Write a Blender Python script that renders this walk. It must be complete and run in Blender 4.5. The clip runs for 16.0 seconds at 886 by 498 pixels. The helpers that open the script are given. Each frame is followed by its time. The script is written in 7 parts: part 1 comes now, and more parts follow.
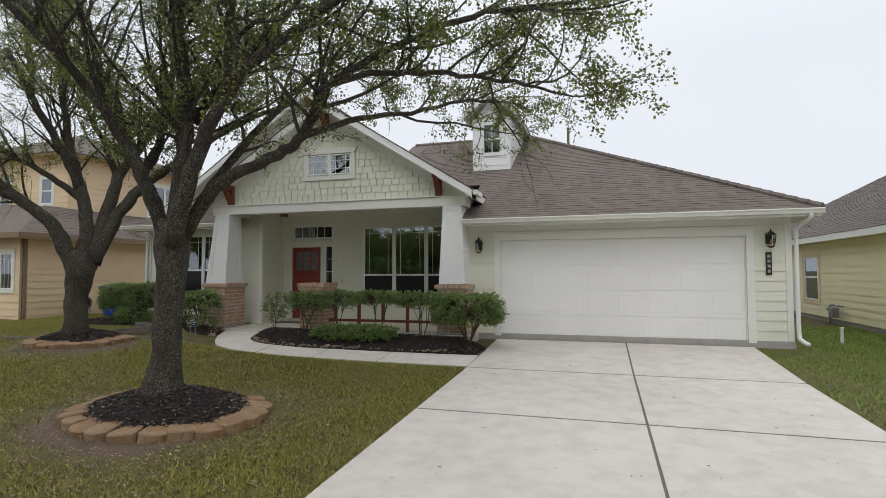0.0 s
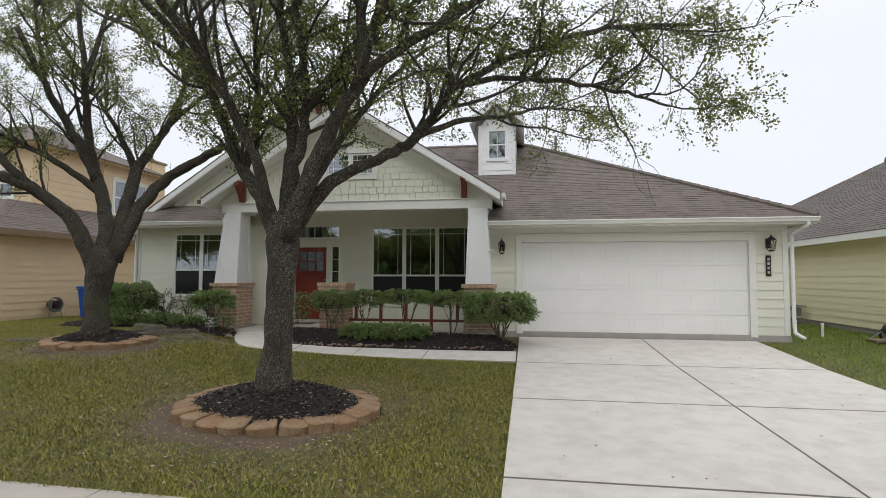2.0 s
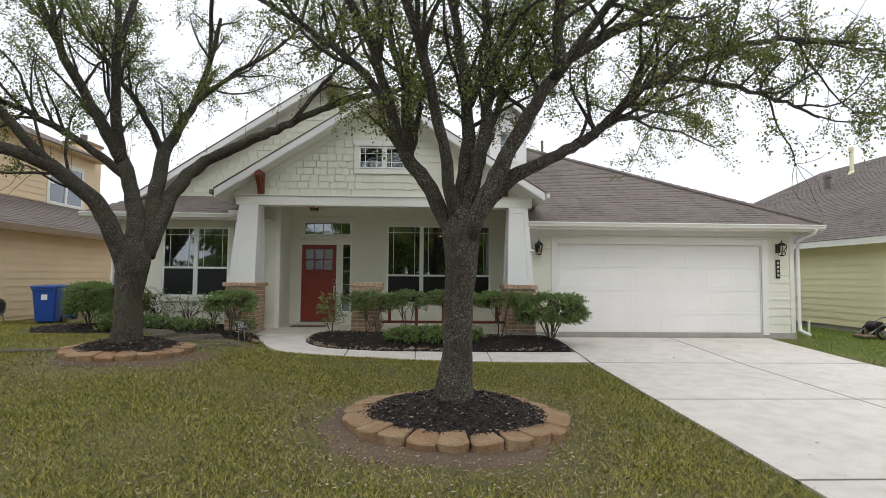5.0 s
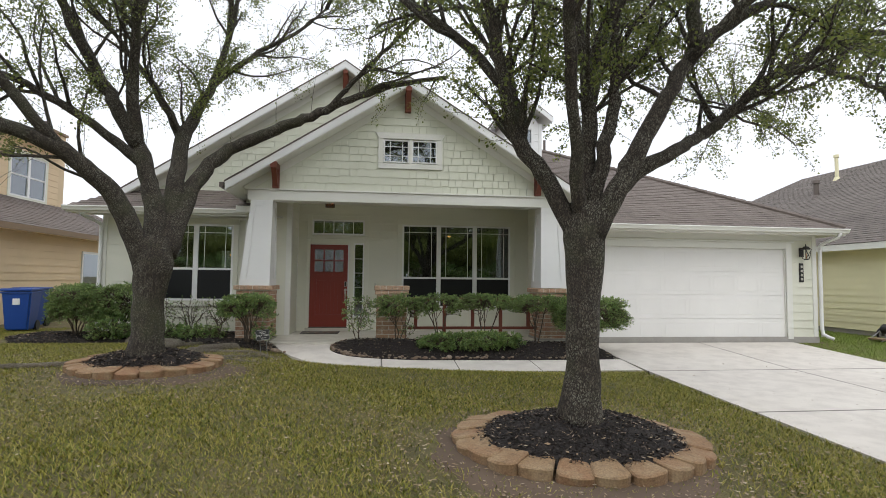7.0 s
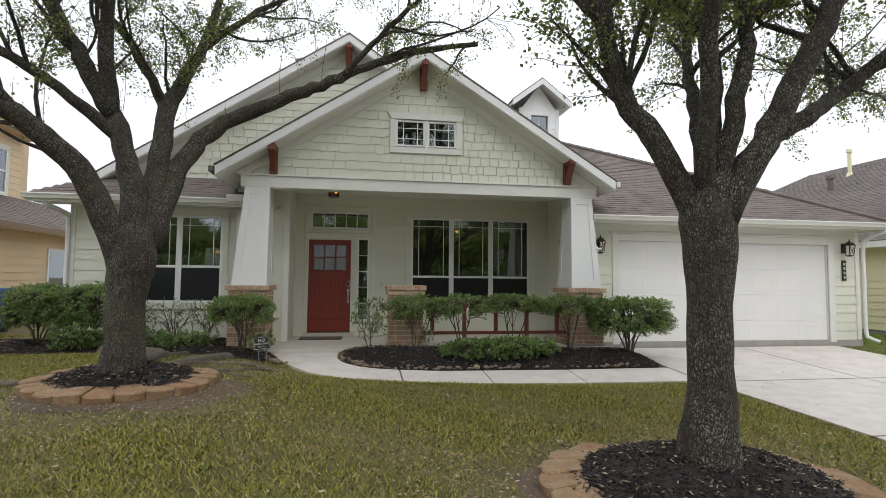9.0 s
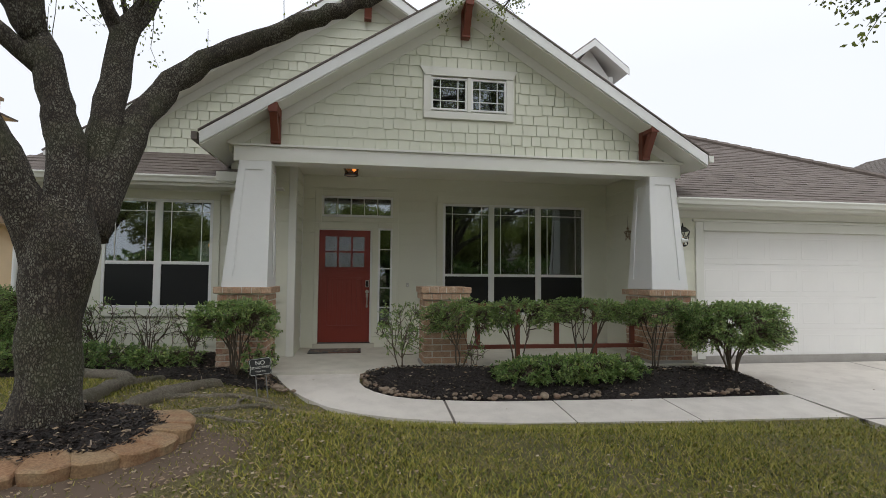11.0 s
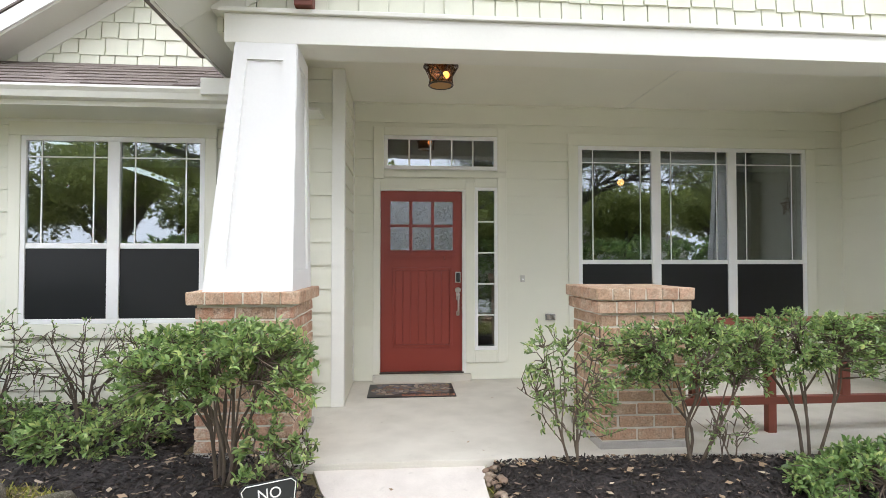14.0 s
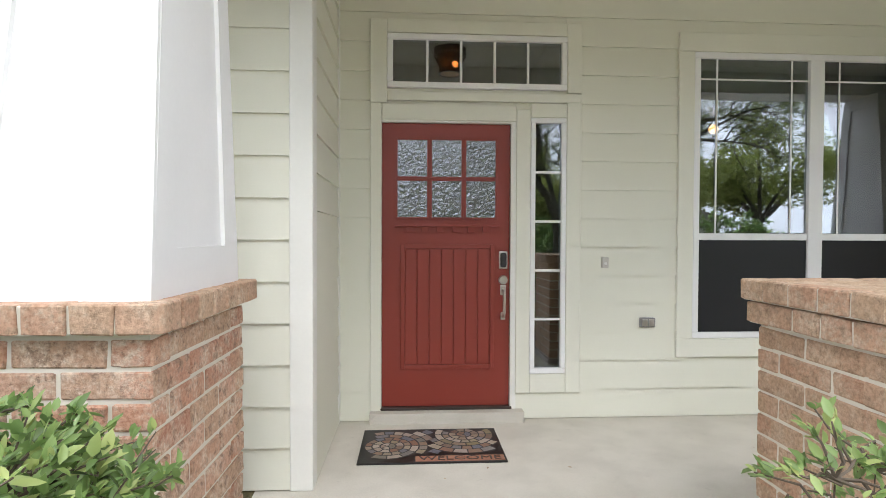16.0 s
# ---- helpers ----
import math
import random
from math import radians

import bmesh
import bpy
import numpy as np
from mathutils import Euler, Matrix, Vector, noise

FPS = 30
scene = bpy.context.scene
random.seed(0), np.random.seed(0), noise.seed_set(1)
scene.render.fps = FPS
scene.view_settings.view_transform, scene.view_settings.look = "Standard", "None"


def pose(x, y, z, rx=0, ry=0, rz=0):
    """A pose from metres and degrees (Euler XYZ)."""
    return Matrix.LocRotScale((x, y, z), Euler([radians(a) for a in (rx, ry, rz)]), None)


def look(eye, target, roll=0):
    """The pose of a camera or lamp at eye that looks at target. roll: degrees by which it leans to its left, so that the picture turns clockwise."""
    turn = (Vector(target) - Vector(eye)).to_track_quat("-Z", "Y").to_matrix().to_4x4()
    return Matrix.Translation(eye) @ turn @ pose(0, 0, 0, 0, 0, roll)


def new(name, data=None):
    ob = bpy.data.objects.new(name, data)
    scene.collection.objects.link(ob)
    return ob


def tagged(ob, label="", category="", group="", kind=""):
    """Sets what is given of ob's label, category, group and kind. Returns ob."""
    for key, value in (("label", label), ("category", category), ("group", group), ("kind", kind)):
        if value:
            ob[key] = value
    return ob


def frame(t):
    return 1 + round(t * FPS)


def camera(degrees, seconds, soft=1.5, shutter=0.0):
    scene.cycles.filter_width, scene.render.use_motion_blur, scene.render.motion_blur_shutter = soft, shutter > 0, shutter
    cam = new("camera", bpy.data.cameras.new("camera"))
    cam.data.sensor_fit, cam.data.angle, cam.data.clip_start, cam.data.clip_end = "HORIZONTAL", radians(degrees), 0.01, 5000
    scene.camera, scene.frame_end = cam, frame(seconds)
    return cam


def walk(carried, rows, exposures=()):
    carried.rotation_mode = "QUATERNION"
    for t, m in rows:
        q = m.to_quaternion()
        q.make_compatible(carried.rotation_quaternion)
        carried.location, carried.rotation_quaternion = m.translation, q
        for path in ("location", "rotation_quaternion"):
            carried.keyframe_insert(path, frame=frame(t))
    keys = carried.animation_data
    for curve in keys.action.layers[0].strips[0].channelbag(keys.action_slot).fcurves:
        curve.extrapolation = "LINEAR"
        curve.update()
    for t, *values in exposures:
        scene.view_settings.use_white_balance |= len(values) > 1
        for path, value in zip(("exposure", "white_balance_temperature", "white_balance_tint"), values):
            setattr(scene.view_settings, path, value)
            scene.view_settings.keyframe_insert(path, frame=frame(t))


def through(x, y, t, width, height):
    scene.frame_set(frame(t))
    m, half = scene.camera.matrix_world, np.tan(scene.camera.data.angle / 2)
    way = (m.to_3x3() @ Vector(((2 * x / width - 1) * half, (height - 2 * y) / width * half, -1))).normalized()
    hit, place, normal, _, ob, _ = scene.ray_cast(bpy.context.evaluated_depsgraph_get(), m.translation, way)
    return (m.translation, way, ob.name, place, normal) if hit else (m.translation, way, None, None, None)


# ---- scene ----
cam = camera(79.4, 16.0, soft=0.8)
PATH = [
    (0, (8.704, -13.816, 1.397), (8.135, -11.901, 1.484), -0.2),
    (0.5, (8.224, -13.983, 1.356), (7.708, -12.053, 1.447), -0.0),
    (1, (7.724, -14.189, 1.34), (7.262, -12.245, 1.435), 0.0),
    (1.5, (7.209, -14.466, 1.282), (6.821, -12.507, 1.385), 0.1),
    (2, (6.614, -14.601, 1.272), (6.3, -12.629, 1.379), 0.1),
    (2.5, (5.978, -14.716, 1.267), (5.721, -12.735, 1.377), 0.2),
    (3, (5.358, -14.7, 1.254), (5.165, -12.712, 1.362), 0.2),
    (3.5, (4.823, -14.695, 1.254), (4.685, -12.702, 1.362), 0.3),
    (4, (4.316, -14.646, 1.24), (4.249, -12.65, 1.35), 0.3),
    (6.5, (1.946, -13.857, 1.293), (2.159, -11.872, 1.405), 0.7),
    (7, (1.656, -13.564, 1.27), (1.897, -11.582, 1.388), 0.6),
    (7.5, (1.399, -13.294, 1.258), (1.664, -11.315, 1.381), 0.5),
    (8, (1.204, -12.986, 1.263), (1.497, -11.011, 1.38), 0.6),
    (8.5, (1.116, -12.606, 1.231), (1.432, -10.635, 1.352), 0.5),
    (11, (0.719, -9.936, 1.291), (1.026, -7.963, 1.396), 0.5),
    (11.5, (0.606, -9.281, 1.287), (0.867, -7.301, 1.394), 0.2),
    (12, (0.484, -8.616, 1.309), (0.707, -6.631, 1.411), 0.1),
    (12.5, (0.414, -7.967, 1.31), (0.601, -5.977, 1.402), 0.1),
    (13, (0.34, -7.33, 1.288), (0.519, -5.339, 1.365), 0.0),
    (13.5, (0.254, -6.681, 1.303), (0.425, -4.689, 1.367), 0.0),
    (14, (0.199, -6.048, 1.338), (0.36, -4.055, 1.384), 0.0),
    (14.5, (0.182, -5.454, 1.341), (0.339, -3.461, 1.375), -0.0),
    (15, (0.213, -4.937, 1.317), (0.345, -2.941, 1.31), -0.0),
    (15.5, (0.214, -4.374, 1.334), (0.339, -2.378, 1.301), 0.1),
    (16, (0.195, -3.838, 1.311), (0.312, -1.842, 1.271), 0.2),
]
EXPOSURES = [(0, -0.18), (2, -0.06), (4, 0.08), (5, 0.13), (7, 0.2), (9, 0.15), (11, 0.0), (12, 0.42), (13, 0.95), (14, 1.55), (15, 1.95), (16, 1.7)]
walk(cam, [(t, look(eye, target, roll)) for t, eye, target, roll in PATH], [(t, stops, 6330 if t < 12 else 6150, 10 if t < 12 else 14) for t, stops in EXPOSURES])

# ---- light: a bright overcast sky ----
world = bpy.data.worlds.new("overcast_sky")
world.use_nodes = True
scene.world = world
wn = world.node_tree.nodes
sky = wn.new("ShaderNodeTexSky")
sky.sky_type = "NISHITA"
sky.sun_disc = False
sky.sun_elevation, sky.sun_rotation = radians(52), radians(200)
sky.air_density, sky.dust_density, sky.ozone_density = 1.0, 6.0, 1.0
grey = wn.new("ShaderNodeHueSaturation")
grey.inputs["Saturation"].default_value = 0.12
clouds = wn.new("ShaderNodeTexNoise")
clouds.inputs["Scale"].default_value = 1.6
clouds.inputs["Detail"].default_value = 5.0
cloud_ramp = wn.new("ShaderNodeValToRGB")
cloud_ramp.color_ramp.elements[0].color = (0.90, 0.91, 0.93, 1)
cloud_ramp.color_ramp.elements[1].color = (1, 1, 1, 1)
veil = wn.new("ShaderNodeMixRGB")
veil.blend_type = "MIX"
veil.inputs[0].default_value = 0.86
veil.inputs[2].default_value = (10.4, 10.6, 11.0, 1)
cloud_mul = wn.new("ShaderNodeMixRGB")
cloud_mul.blend_type = "MULTIPLY"
cloud_mul.inputs[0].default_value = 1.0
wl = world.node_tree.links
wl.new(sky.outputs[0], grey.inputs["Color"])
wl.new(grey.outputs[0], veil.inputs[1])
wl.new(clouds.outputs["Fac"], cloud_ramp.inputs[0])
wl.new(veil.outputs[0], cloud_mul.inputs[1])
wl.new(cloud_ramp.outputs[0], cloud_mul.inputs[2])
dome_at = wn.new("ShaderNodeTexCoord")
dome_z = wn.new("ShaderNodeSeparateXYZ")
dome = wn.new("ShaderNodeMapRange")
dome.inputs["From Min"].default_value, dome.inputs["From Max"].default_value = 0.35, 1.0
dome.inputs["To Min"].default_value, dome.inputs["To Max"].default_value = 1.0, 1.45
dome_mul = wn.new("ShaderNodeVectorMath")
dome_mul.operation = "SCALE"
wl.new(dome_at.outputs["Generated"], dome_z.inputs[0])
wl.new(dome_z.outputs["Z"], dome.inputs["Value"])
wl.new(cloud_mul.outputs[0], dome_mul.inputs[0])
wl.new(dome.outputs[0], dome_mul.inputs["Scale"])
wl.new(dome_mul.outputs[0], wn["Background"].inputs["Color"])
wn["Background"].inputs["Strength"].default_value = 0.106

sun_data = bpy.data.lights.new("veiled_sun", "SUN")
sun_data.energy, sun_data.angle, sun_data.color = 0.55, radians(25), (1, 0.97, 0.92)
sun = new("veiled_sun", sun_data)
sun.matrix_world = look((4, -14, 18), (2, 0, 0))


# ---- building helpers ----
def thing(name, label, category, at=(0, 0, 0), group="", kind="", turn=0):
    ob = new(name)
    ob.matrix_world = pose(*at, 0, 0, turn)
    return tagged(ob, label, category, group, kind)


def part(name, bm, material, parent=None, label="", smooth=False):
    """One bmesh as one mesh object under a thing or a part."""
    me = bpy.data.meshes.new(name)
    bm.to_mesh(me)
    bm.free()
    return part_me(name, me, material, parent, label, smooth)


def part_me(name, me, material, parent=None, label="", smooth=False):
    if material is not None and not me.materials:
        me.materials.append(material)
    if smooth:
        me.shade_smooth()
    ob = new(name, me)
    if parent is not None:
        ob.parent = parent
    if label:
        ob["label"] = label
    return ob


def setting(name, bm, material, label, category, smooth=False):
    return tagged(part(name, bm, material, None, "", smooth), label, category, "", "structure")


def box(x0, x1, y0, y1, z0, z1, bevel=0.0, bm=None):
    own = bm is None
    bm = bm or bmesh.new()
    got = bmesh.ops.create_cube(bm, size=1)
    for v in got["verts"]:
        v.co = Vector((x0 if v.co.x < 0 else x1, y0 if v.co.y < 0 else y1, z0 if v.co.z < 0 else z1))
    if bevel and own:
        bmesh.ops.bevel(bm, geom=bm.edges[:], offset=bevel, segments=2, affect="EDGES", profile=0.6)
    return bm


def prism(outline, axis, a, b, bm=None):
    """A solid with a flat outline, swept along an axis from a to b."""
    bm = bm or bmesh.new()
    put = {"x": lambda u, v, w: (w, u, v), "y": lambda u, v, w: (u, w, v), "z": lambda u, v, w: (u, v, w)}[axis]
    lo = [bm.verts.new(put(u, v, a)) for u, v in outline]
    hi = [bm.verts.new(put(u, v, b)) for u, v in outline]
    bm.faces.new(lo)
    bm.faces.new(hi[::-1])
    n = len(lo)
    for i in range(n):
        bm.faces.new((lo[i], hi[i], hi[(i + 1) % n], lo[(i + 1) % n]))
    bmesh.ops.recalc_face_normals(bm, faces=bm.faces[:])
    return bm


def cyl(p, q, r0, r1=None, sides=12, bm=None):
    bm = bm or bmesh.new()
    p, q = Vector(p), Vector(q)
    r1 = r0 if r1 is None else r1
    m = Matrix.Translation((p + q) / 2) @ (q - p).to_track_quat("Z", "Y").to_matrix().to_4x4()
    bmesh.ops.create_cone(bm, cap_ends=True, segments=sides, radius1=r0, radius2=r1, depth=(q - p).length, matrix=m)
    return bm


def tube(points, radii, sides=8, bm=None, knobs=0.0):
    """A bent round rod through points, with a radius at each."""
    bm = bm or bmesh.new()
    pts = [Vector(p) for p in points]
    rings = []
    side = Vector((0.31, 0.17, 0.93)).cross(pts[1] - pts[0])
    for i, p in enumerate(pts):
        d = (pts[min(i + 1, len(pts) - 1)] - pts[max(i - 1, 0)]).normalized()
        side = (side - d * side.dot(d)).normalized()
        up = d.cross(side)
        ring = []
        for k in range(sides):
            a = 2 * math.pi * k / sides
            w = side * math.cos(a) + up * math.sin(a)
            r = radii[i]
            if knobs:
                r *= 1 + knobs * noise.noise(p * 3.1 + w * 1.3)
            ring.append(bm.verts.new(p + w * r))
        rings.append(ring)
    for a, b in zip(rings, rings[1:]):
        for k in range(sides):
            bm.faces.new((a[k], a[(k + 1) % sides], b[(k + 1) % sides], b[k]))
    bm.faces.new(rings[0][::-1])
    bm.faces.new(rings[-1])
    return bm


def smooth_path(points, steps=5):
    """A Catmull-Rom curve through points."""
    p = [Vector(q) for q in points]
    p = [2 * p[0] - p[1], *p, 2 * p[-1] - p[-2]]
    out = []
    for i in range(1, len(p) - 2):
        for s in range(steps):
            t = s / steps
            a, b, c, d = p[i - 1], p[i], p[i + 1], p[i + 2]
            out.append(0.5 * (2 * b + (c - a) * t + (2 * a - 5 * b + 4 * c - d) * t * t + (3 * b - a - 3 * c + d) * t ** 3))
    return out + [p[-2]]


def raw_mesh(name, verts, faces):
    me = bpy.data.meshes.new(name)
    me.from_pydata([tuple(v) for v in verts], [], faces)
    me.update()
    return me


def quads_mesh(name, corners):
    """Many loose quads at once: an array of n x 4 x 3."""
    n = len(corners)
    me = bpy.data.meshes.new(name)
    me.vertices.add(n * 4)
    me.vertices.foreach_set("co", np.asarray(corners, np.float32).ravel())
    me.loops.add(n * 4)
    me.loops.foreach_set("vertex_index", np.arange(n * 4, dtype=np.int32))
    me.polygons.add(n)
    me.polygons.foreach_set("loop_start", np.arange(0, n * 4, 4, dtype=np.int32))
    me.update(calc_edges=True)
    return me


# ---- materials ----
class Mat:
    """A short way to write node materials."""

    def __init__(self, name, rough=0.7, metal=0.0, spec=0.5):
        self.m = bpy.data.materials.new(name)
        self.m.use_nodes = True
        self.t = self.m.node_tree
        self.p = self.t.nodes["Principled BSDF"]
        self.p.inputs["Roughness"].default_value = rough
        self.p.inputs["Metallic"].default_value = metal
        self.p.inputs["Specular IOR Level"].default_value = spec
        self.pos = self.add("ShaderNodeNewGeometry").outputs["Position"]

    def add(self, kind, **kw):
        n = self.t.nodes.new(kind)
        for k, v in kw.items():
            n.inputs[k.replace("_", " ")].default_value = v
        return n

    def link(self, a, b):
        self.t.links.new(a, b)

    def object_space(self):
        self.pos = self.add("ShaderNodeTexCoord").outputs["Object"]
        return self

    def noise(self, scale, detail=3.0, stretch=None, rough=0.55):
        n = self.add("ShaderNodeTexNoise", Scale=scale, Detail=detail, Roughness=rough)
        src = self.pos
        if stretch:
            mp = self.add("ShaderNodeMapping")
            mp.inputs["Scale"].default_value = stretch
            self.link(src, mp.inputs["Vector"])
            src = mp.outputs[0]
        self.link(src, n.inputs["Vector"])
        return n.outputs["Fac"]

    def ramp(self, fac, stops):
        r = self.add("ShaderNodeValToRGB")
        e = r.color_ramp.elements
        while len(e) < len(stops):
            e.new(0.5)
        for el, (at, c) in zip(e, stops):
            el.position = at
            el.color = (*c, 1) if len(c) == 3 else c
        self.link(fac, r.inputs[0])
        return r.outputs[0]

    def mix(self, fac, a, b, mode="MIX"):
        n = self.add("ShaderNodeMixRGB")
        n.blend_type = mode
        for i, v in enumerate((fac, a, b)):
            if isinstance(v, (int, float)):
                n.inputs[i].default_value = v
            elif isinstance(v, tuple):
                n.inputs[i].default_value = (*v, 1)
            else:
                self.link(v, n.inputs[i])
        return n.outputs[0]

    def island(self):
        return self.add("ShaderNodeNewGeometry").outputs["Random Per Island"]

    def each(self):
        return self.add("ShaderNodeObjectInfo").outputs["Random"]

    def colour(self, c):
        if isinstance(c, tuple):
            self.p.inputs["Base Color"].default_value = (*c, 1)
        else:
            self.link(c, self.p.inputs["Base Color"])
        return self

    def rough(self, fac, lo, hi):
        r = self.add("ShaderNodeMapRange")
        r.inputs["To Min"].default_value, r.inputs["To Max"].default_value = lo, hi
        self.link(fac, r.inputs["Value"])
        self.link(r.outputs[0], self.p.inputs["Roughness"])
        return self

    def bump(self, fac, strength=0.3, dist=0.01):
        b = self.add("ShaderNodeBump", Strength=strength, Distance=dist)
        self.link(fac, b.inputs["Height"])
        self.link(b.outputs[0], self.p.inputs["Normal"])
        return self


def paint(name, c, rough=0.55, dirt=0.07, grain=(1, 1, 1)):
    m = Mat(name, rough)
    big, fine = m.noise(0.9, 4), m.noise(55, 3, grain)
    dark = tuple(v * (1 - dirt * 1.6) for v in c)
    a = m.ramp(big, [(0.3, dark), (0.7, c)])
    b = m.mix(0.10, a, m.ramp(fine, [(0.3, tuple(v * 0.82 for v in c)), (0.7, c)]))
    m.colour(m.mix(0.10, b, m.mix(m.each(), tuple(v * 0.93 for v in c), c)))
    m.bump(fine, 0.12, 0.004).rough(big, rough - 0.06, rough + 0.1)
    return m.m


M_SIDING = paint("cream_fibre_cement", (0.73, 0.725, 0.605), 0.6, 0.05, (1, 1, 8))
M_SHINGLE_SIDING = paint("cream_shake_siding", (0.69, 0.70, 0.575), 0.62, 0.06, (6, 6, 1))
M_TRIM = paint("cream_trim", (0.77, 0.765, 0.70), 0.5, 0.05)
M_CASING = paint("cream_casing", (0.745, 0.74, 0.625), 0.55, 0.05)
M_COLUMN = paint("white_column_paint", (0.79, 0.79, 0.77), 0.5, 0.05)
M_WHITE = paint("white_vinyl", (0.82, 0.82, 0.80), 0.35, 0.03)
M_GARAGE = paint("warm_white_steel", (0.83, 0.815, 0.78), 0.42, 0.05, (1, 1, 5))
M_CEIL = paint("porch_ceiling_paint", (0.80, 0.79, 0.69), 0.6, 0.05)
M_DOOR = paint("brick_red_door_paint", (0.255, 0.036, 0.021), 0.42, 0.08, (8, 8, 1))
M_REDWOOD = paint("redwood_stain", (0.20, 0.052, 0.028), 0.55, 0.25, (9, 9, 1))
M_TAN = paint("tan_siding", (0.76, 0.58, 0.36), 0.6, 0.08, (1, 1, 8))
M_TAN_TRIM = paint("brown_trim", (0.25, 0.17, 0.10), 0.6, 0.1)
M_YELLOW = paint("pale_yellow_siding", (0.82, 0.76, 0.49), 0.6, 0.06, (1, 1, 8))
M_BLACK = paint("black_iron", (0.015, 0.014, 0.013), 0.45, 0.2)
M_NICKEL = Mat("brushed_nickel", 0.32, 1.0).colour((0.55, 0.52, 0.47)).m
M_BRONZE = paint("oil_rubbed_bronze", (0.045, 0.03, 0.022), 0.4, 0.2)
M_GREY_PLASTIC = paint("grey_plastic", (0.22, 0.22, 0.21), 0.5)
M_BIN = paint("blue_bin_plastic", (0.014, 0.07, 0.33), 0.4, 0.15)
M_DARK_METAL = paint("drip_edge_metal", (0.15, 0.12, 0.10), 0.5, 0.2)
M_MORTAR = paint("pale_mortar", (0.74, 0.69, 0.58), 0.9, 0.15)
# room colours kept low: part of the interior's dimness is in the paint
M_ROOM = paint("darkened_room_paint", (0.32, 0.28, 0.21), 0.8, 0.1)
M_ROOM_FLOOR = paint("darkened_room_floor", (0.14, 0.09, 0.055), 0.5, 0.1)
M_BLIND = paint("window_blind", (0.55, 0.53, 0.47), 0.7, 0.05)


def brick_mat(name="red_brick", wash=0.0, tint=(0.44, 0.33, 0.20)):
    m = Mat(name, 0.88)
    tone = m.ramp(m.each(), [(0.0, (0.36, 0.15, 0.085)), (0.2, (0.48, 0.23, 0.14)), (0.4, (0.42, 0.28, 0.17)), (0.6, (0.53, 0.30, 0.20)), (0.8, (0.34, 0.23, 0.14)), (1.0, (0.50, 0.21, 0.12))])
    pale = m.mix(1.0, m.ramp(m.noise(9, 8, None, 0.75), [(0.46, (0, 0, 0)), (0.58, (1, 1, 1))]), m.ramp(m.noise(70, 4), [(0.35, (0.2, 0.2, 0.2)), (0.6, (1, 1, 1))]), "MULTIPLY")
    tone = m.mix(pale, tone, (0.66, 0.55, 0.42))
    tone = m.mix(m.ramp(m.noise(19, 7, None, 0.75), [(0.52, (0, 0, 0)), (0.60, (0.85, 0.85, 0.85))]), tone, (0.16, 0.10, 0.065))
    tone = m.mix(wash, tone, tint)
    fine = m.noise(75, 6, None, 0.7)
    m.colour(m.mix(0.3, tone, m.ramp(fine, [(0.38, (0.14, 0.075, 0.05)), (0.58, (0.66, 0.45, 0.32))])))
    return m.bump(fine, 0.9, 0.008).m


def block_mat():
    m = Mat("tan_retaining_block", 0.92)
    tone = m.mix(m.each(), (0.25, 0.155, 0.078), (0.22, 0.096, 0.044))
    big = m.noise(5, 5)
    t2 = m.mix(m.ramp(big, [(0.46, (0, 0, 0)), (0.66, (1, 1, 1))]), tone, (0.31, 0.225, 0.13))
    t2 = m.mix(m.ramp(m.noise(13, 5), [(0.55, (0, 0, 0)), (0.72, (0.8, 0.8, 0.8))]), t2, (0.13, 0.08, 0.05))
    fine = m.noise(60, 5)
    m.colour(m.mix(0.45, t2, m.ramp(fine, [(0.3, (0.10, 0.06, 0.035)), (0.65, (0.35, 0.24, 0.13))])))
    return m.bump(fine, 0.8, 0.01).m


def concrete_mat(name, a, b):
    m = Mat(name, 0.85)
    big, mid, fine = m.noise(0.45, 5), m.noise(3.5, 6), m.noise(120, 3)
    c = m.ramp(big, [(0.3, a), (0.68, b)])
    c = m.mix(0.45, c, m.ramp(mid, [(0.3, tuple(v * 0.78 for v in a)), (0.6, b)]))
    spots = m.ramp(m.noise(17, 2), [(0.66, (0, 0, 0)), (0.74, (1, 1, 1))])
    c = m.mix(m.mix(1.0, spots, (0.25, 0.25, 0.25), "MULTIPLY"), c, tuple(v * 0.55 for v in a))
    c = m.mix(0.12, c, m.ramp(fine, [(0.3, (0.2, 0.18, 0.16)), (0.7, (0.75, 0.7, 0.63))]))
    m.colour(c)
    return m.bump(fine, 0.25, 0.004).m


M_BRICK = brick_mat("red_brick", 0.05)
M_BRICK_CAP = brick_mat("weathered_cap_brick", 0.4)
M_BRICK_TAN = brick_mat("tan_washed_brick", 0.5, (0.40, 0.27, 0.15))
M_BLOCK = block_mat()
M_DRIVE = concrete_mat("driveway_concrete", (0.55, 0.50, 0.445), (0.66, 0.615, 0.55))
M_PORCH = concrete_mat("porch_concrete", (0.50, 0.47, 0.39), (0.58, 0.55, 0.47))
M_FOUND = concrete_mat("foundation_concrete", (0.30, 0.28, 0.25), (0.38, 0.36, 0.33))
M_JOINT = concrete_mat("dark_joint", (0.07, 0.055, 0.045), (0.11, 0.09, 0.07))
M_WALK = concrete_mat("soiled_pavement_concrete", (0.36, 0.31, 0.26), (0.47, 0.42, 0.36))
M_ROAD = concrete_mat("road_concrete", (0.34, 0.33, 0.31), (0.42, 0.41, 0.39))


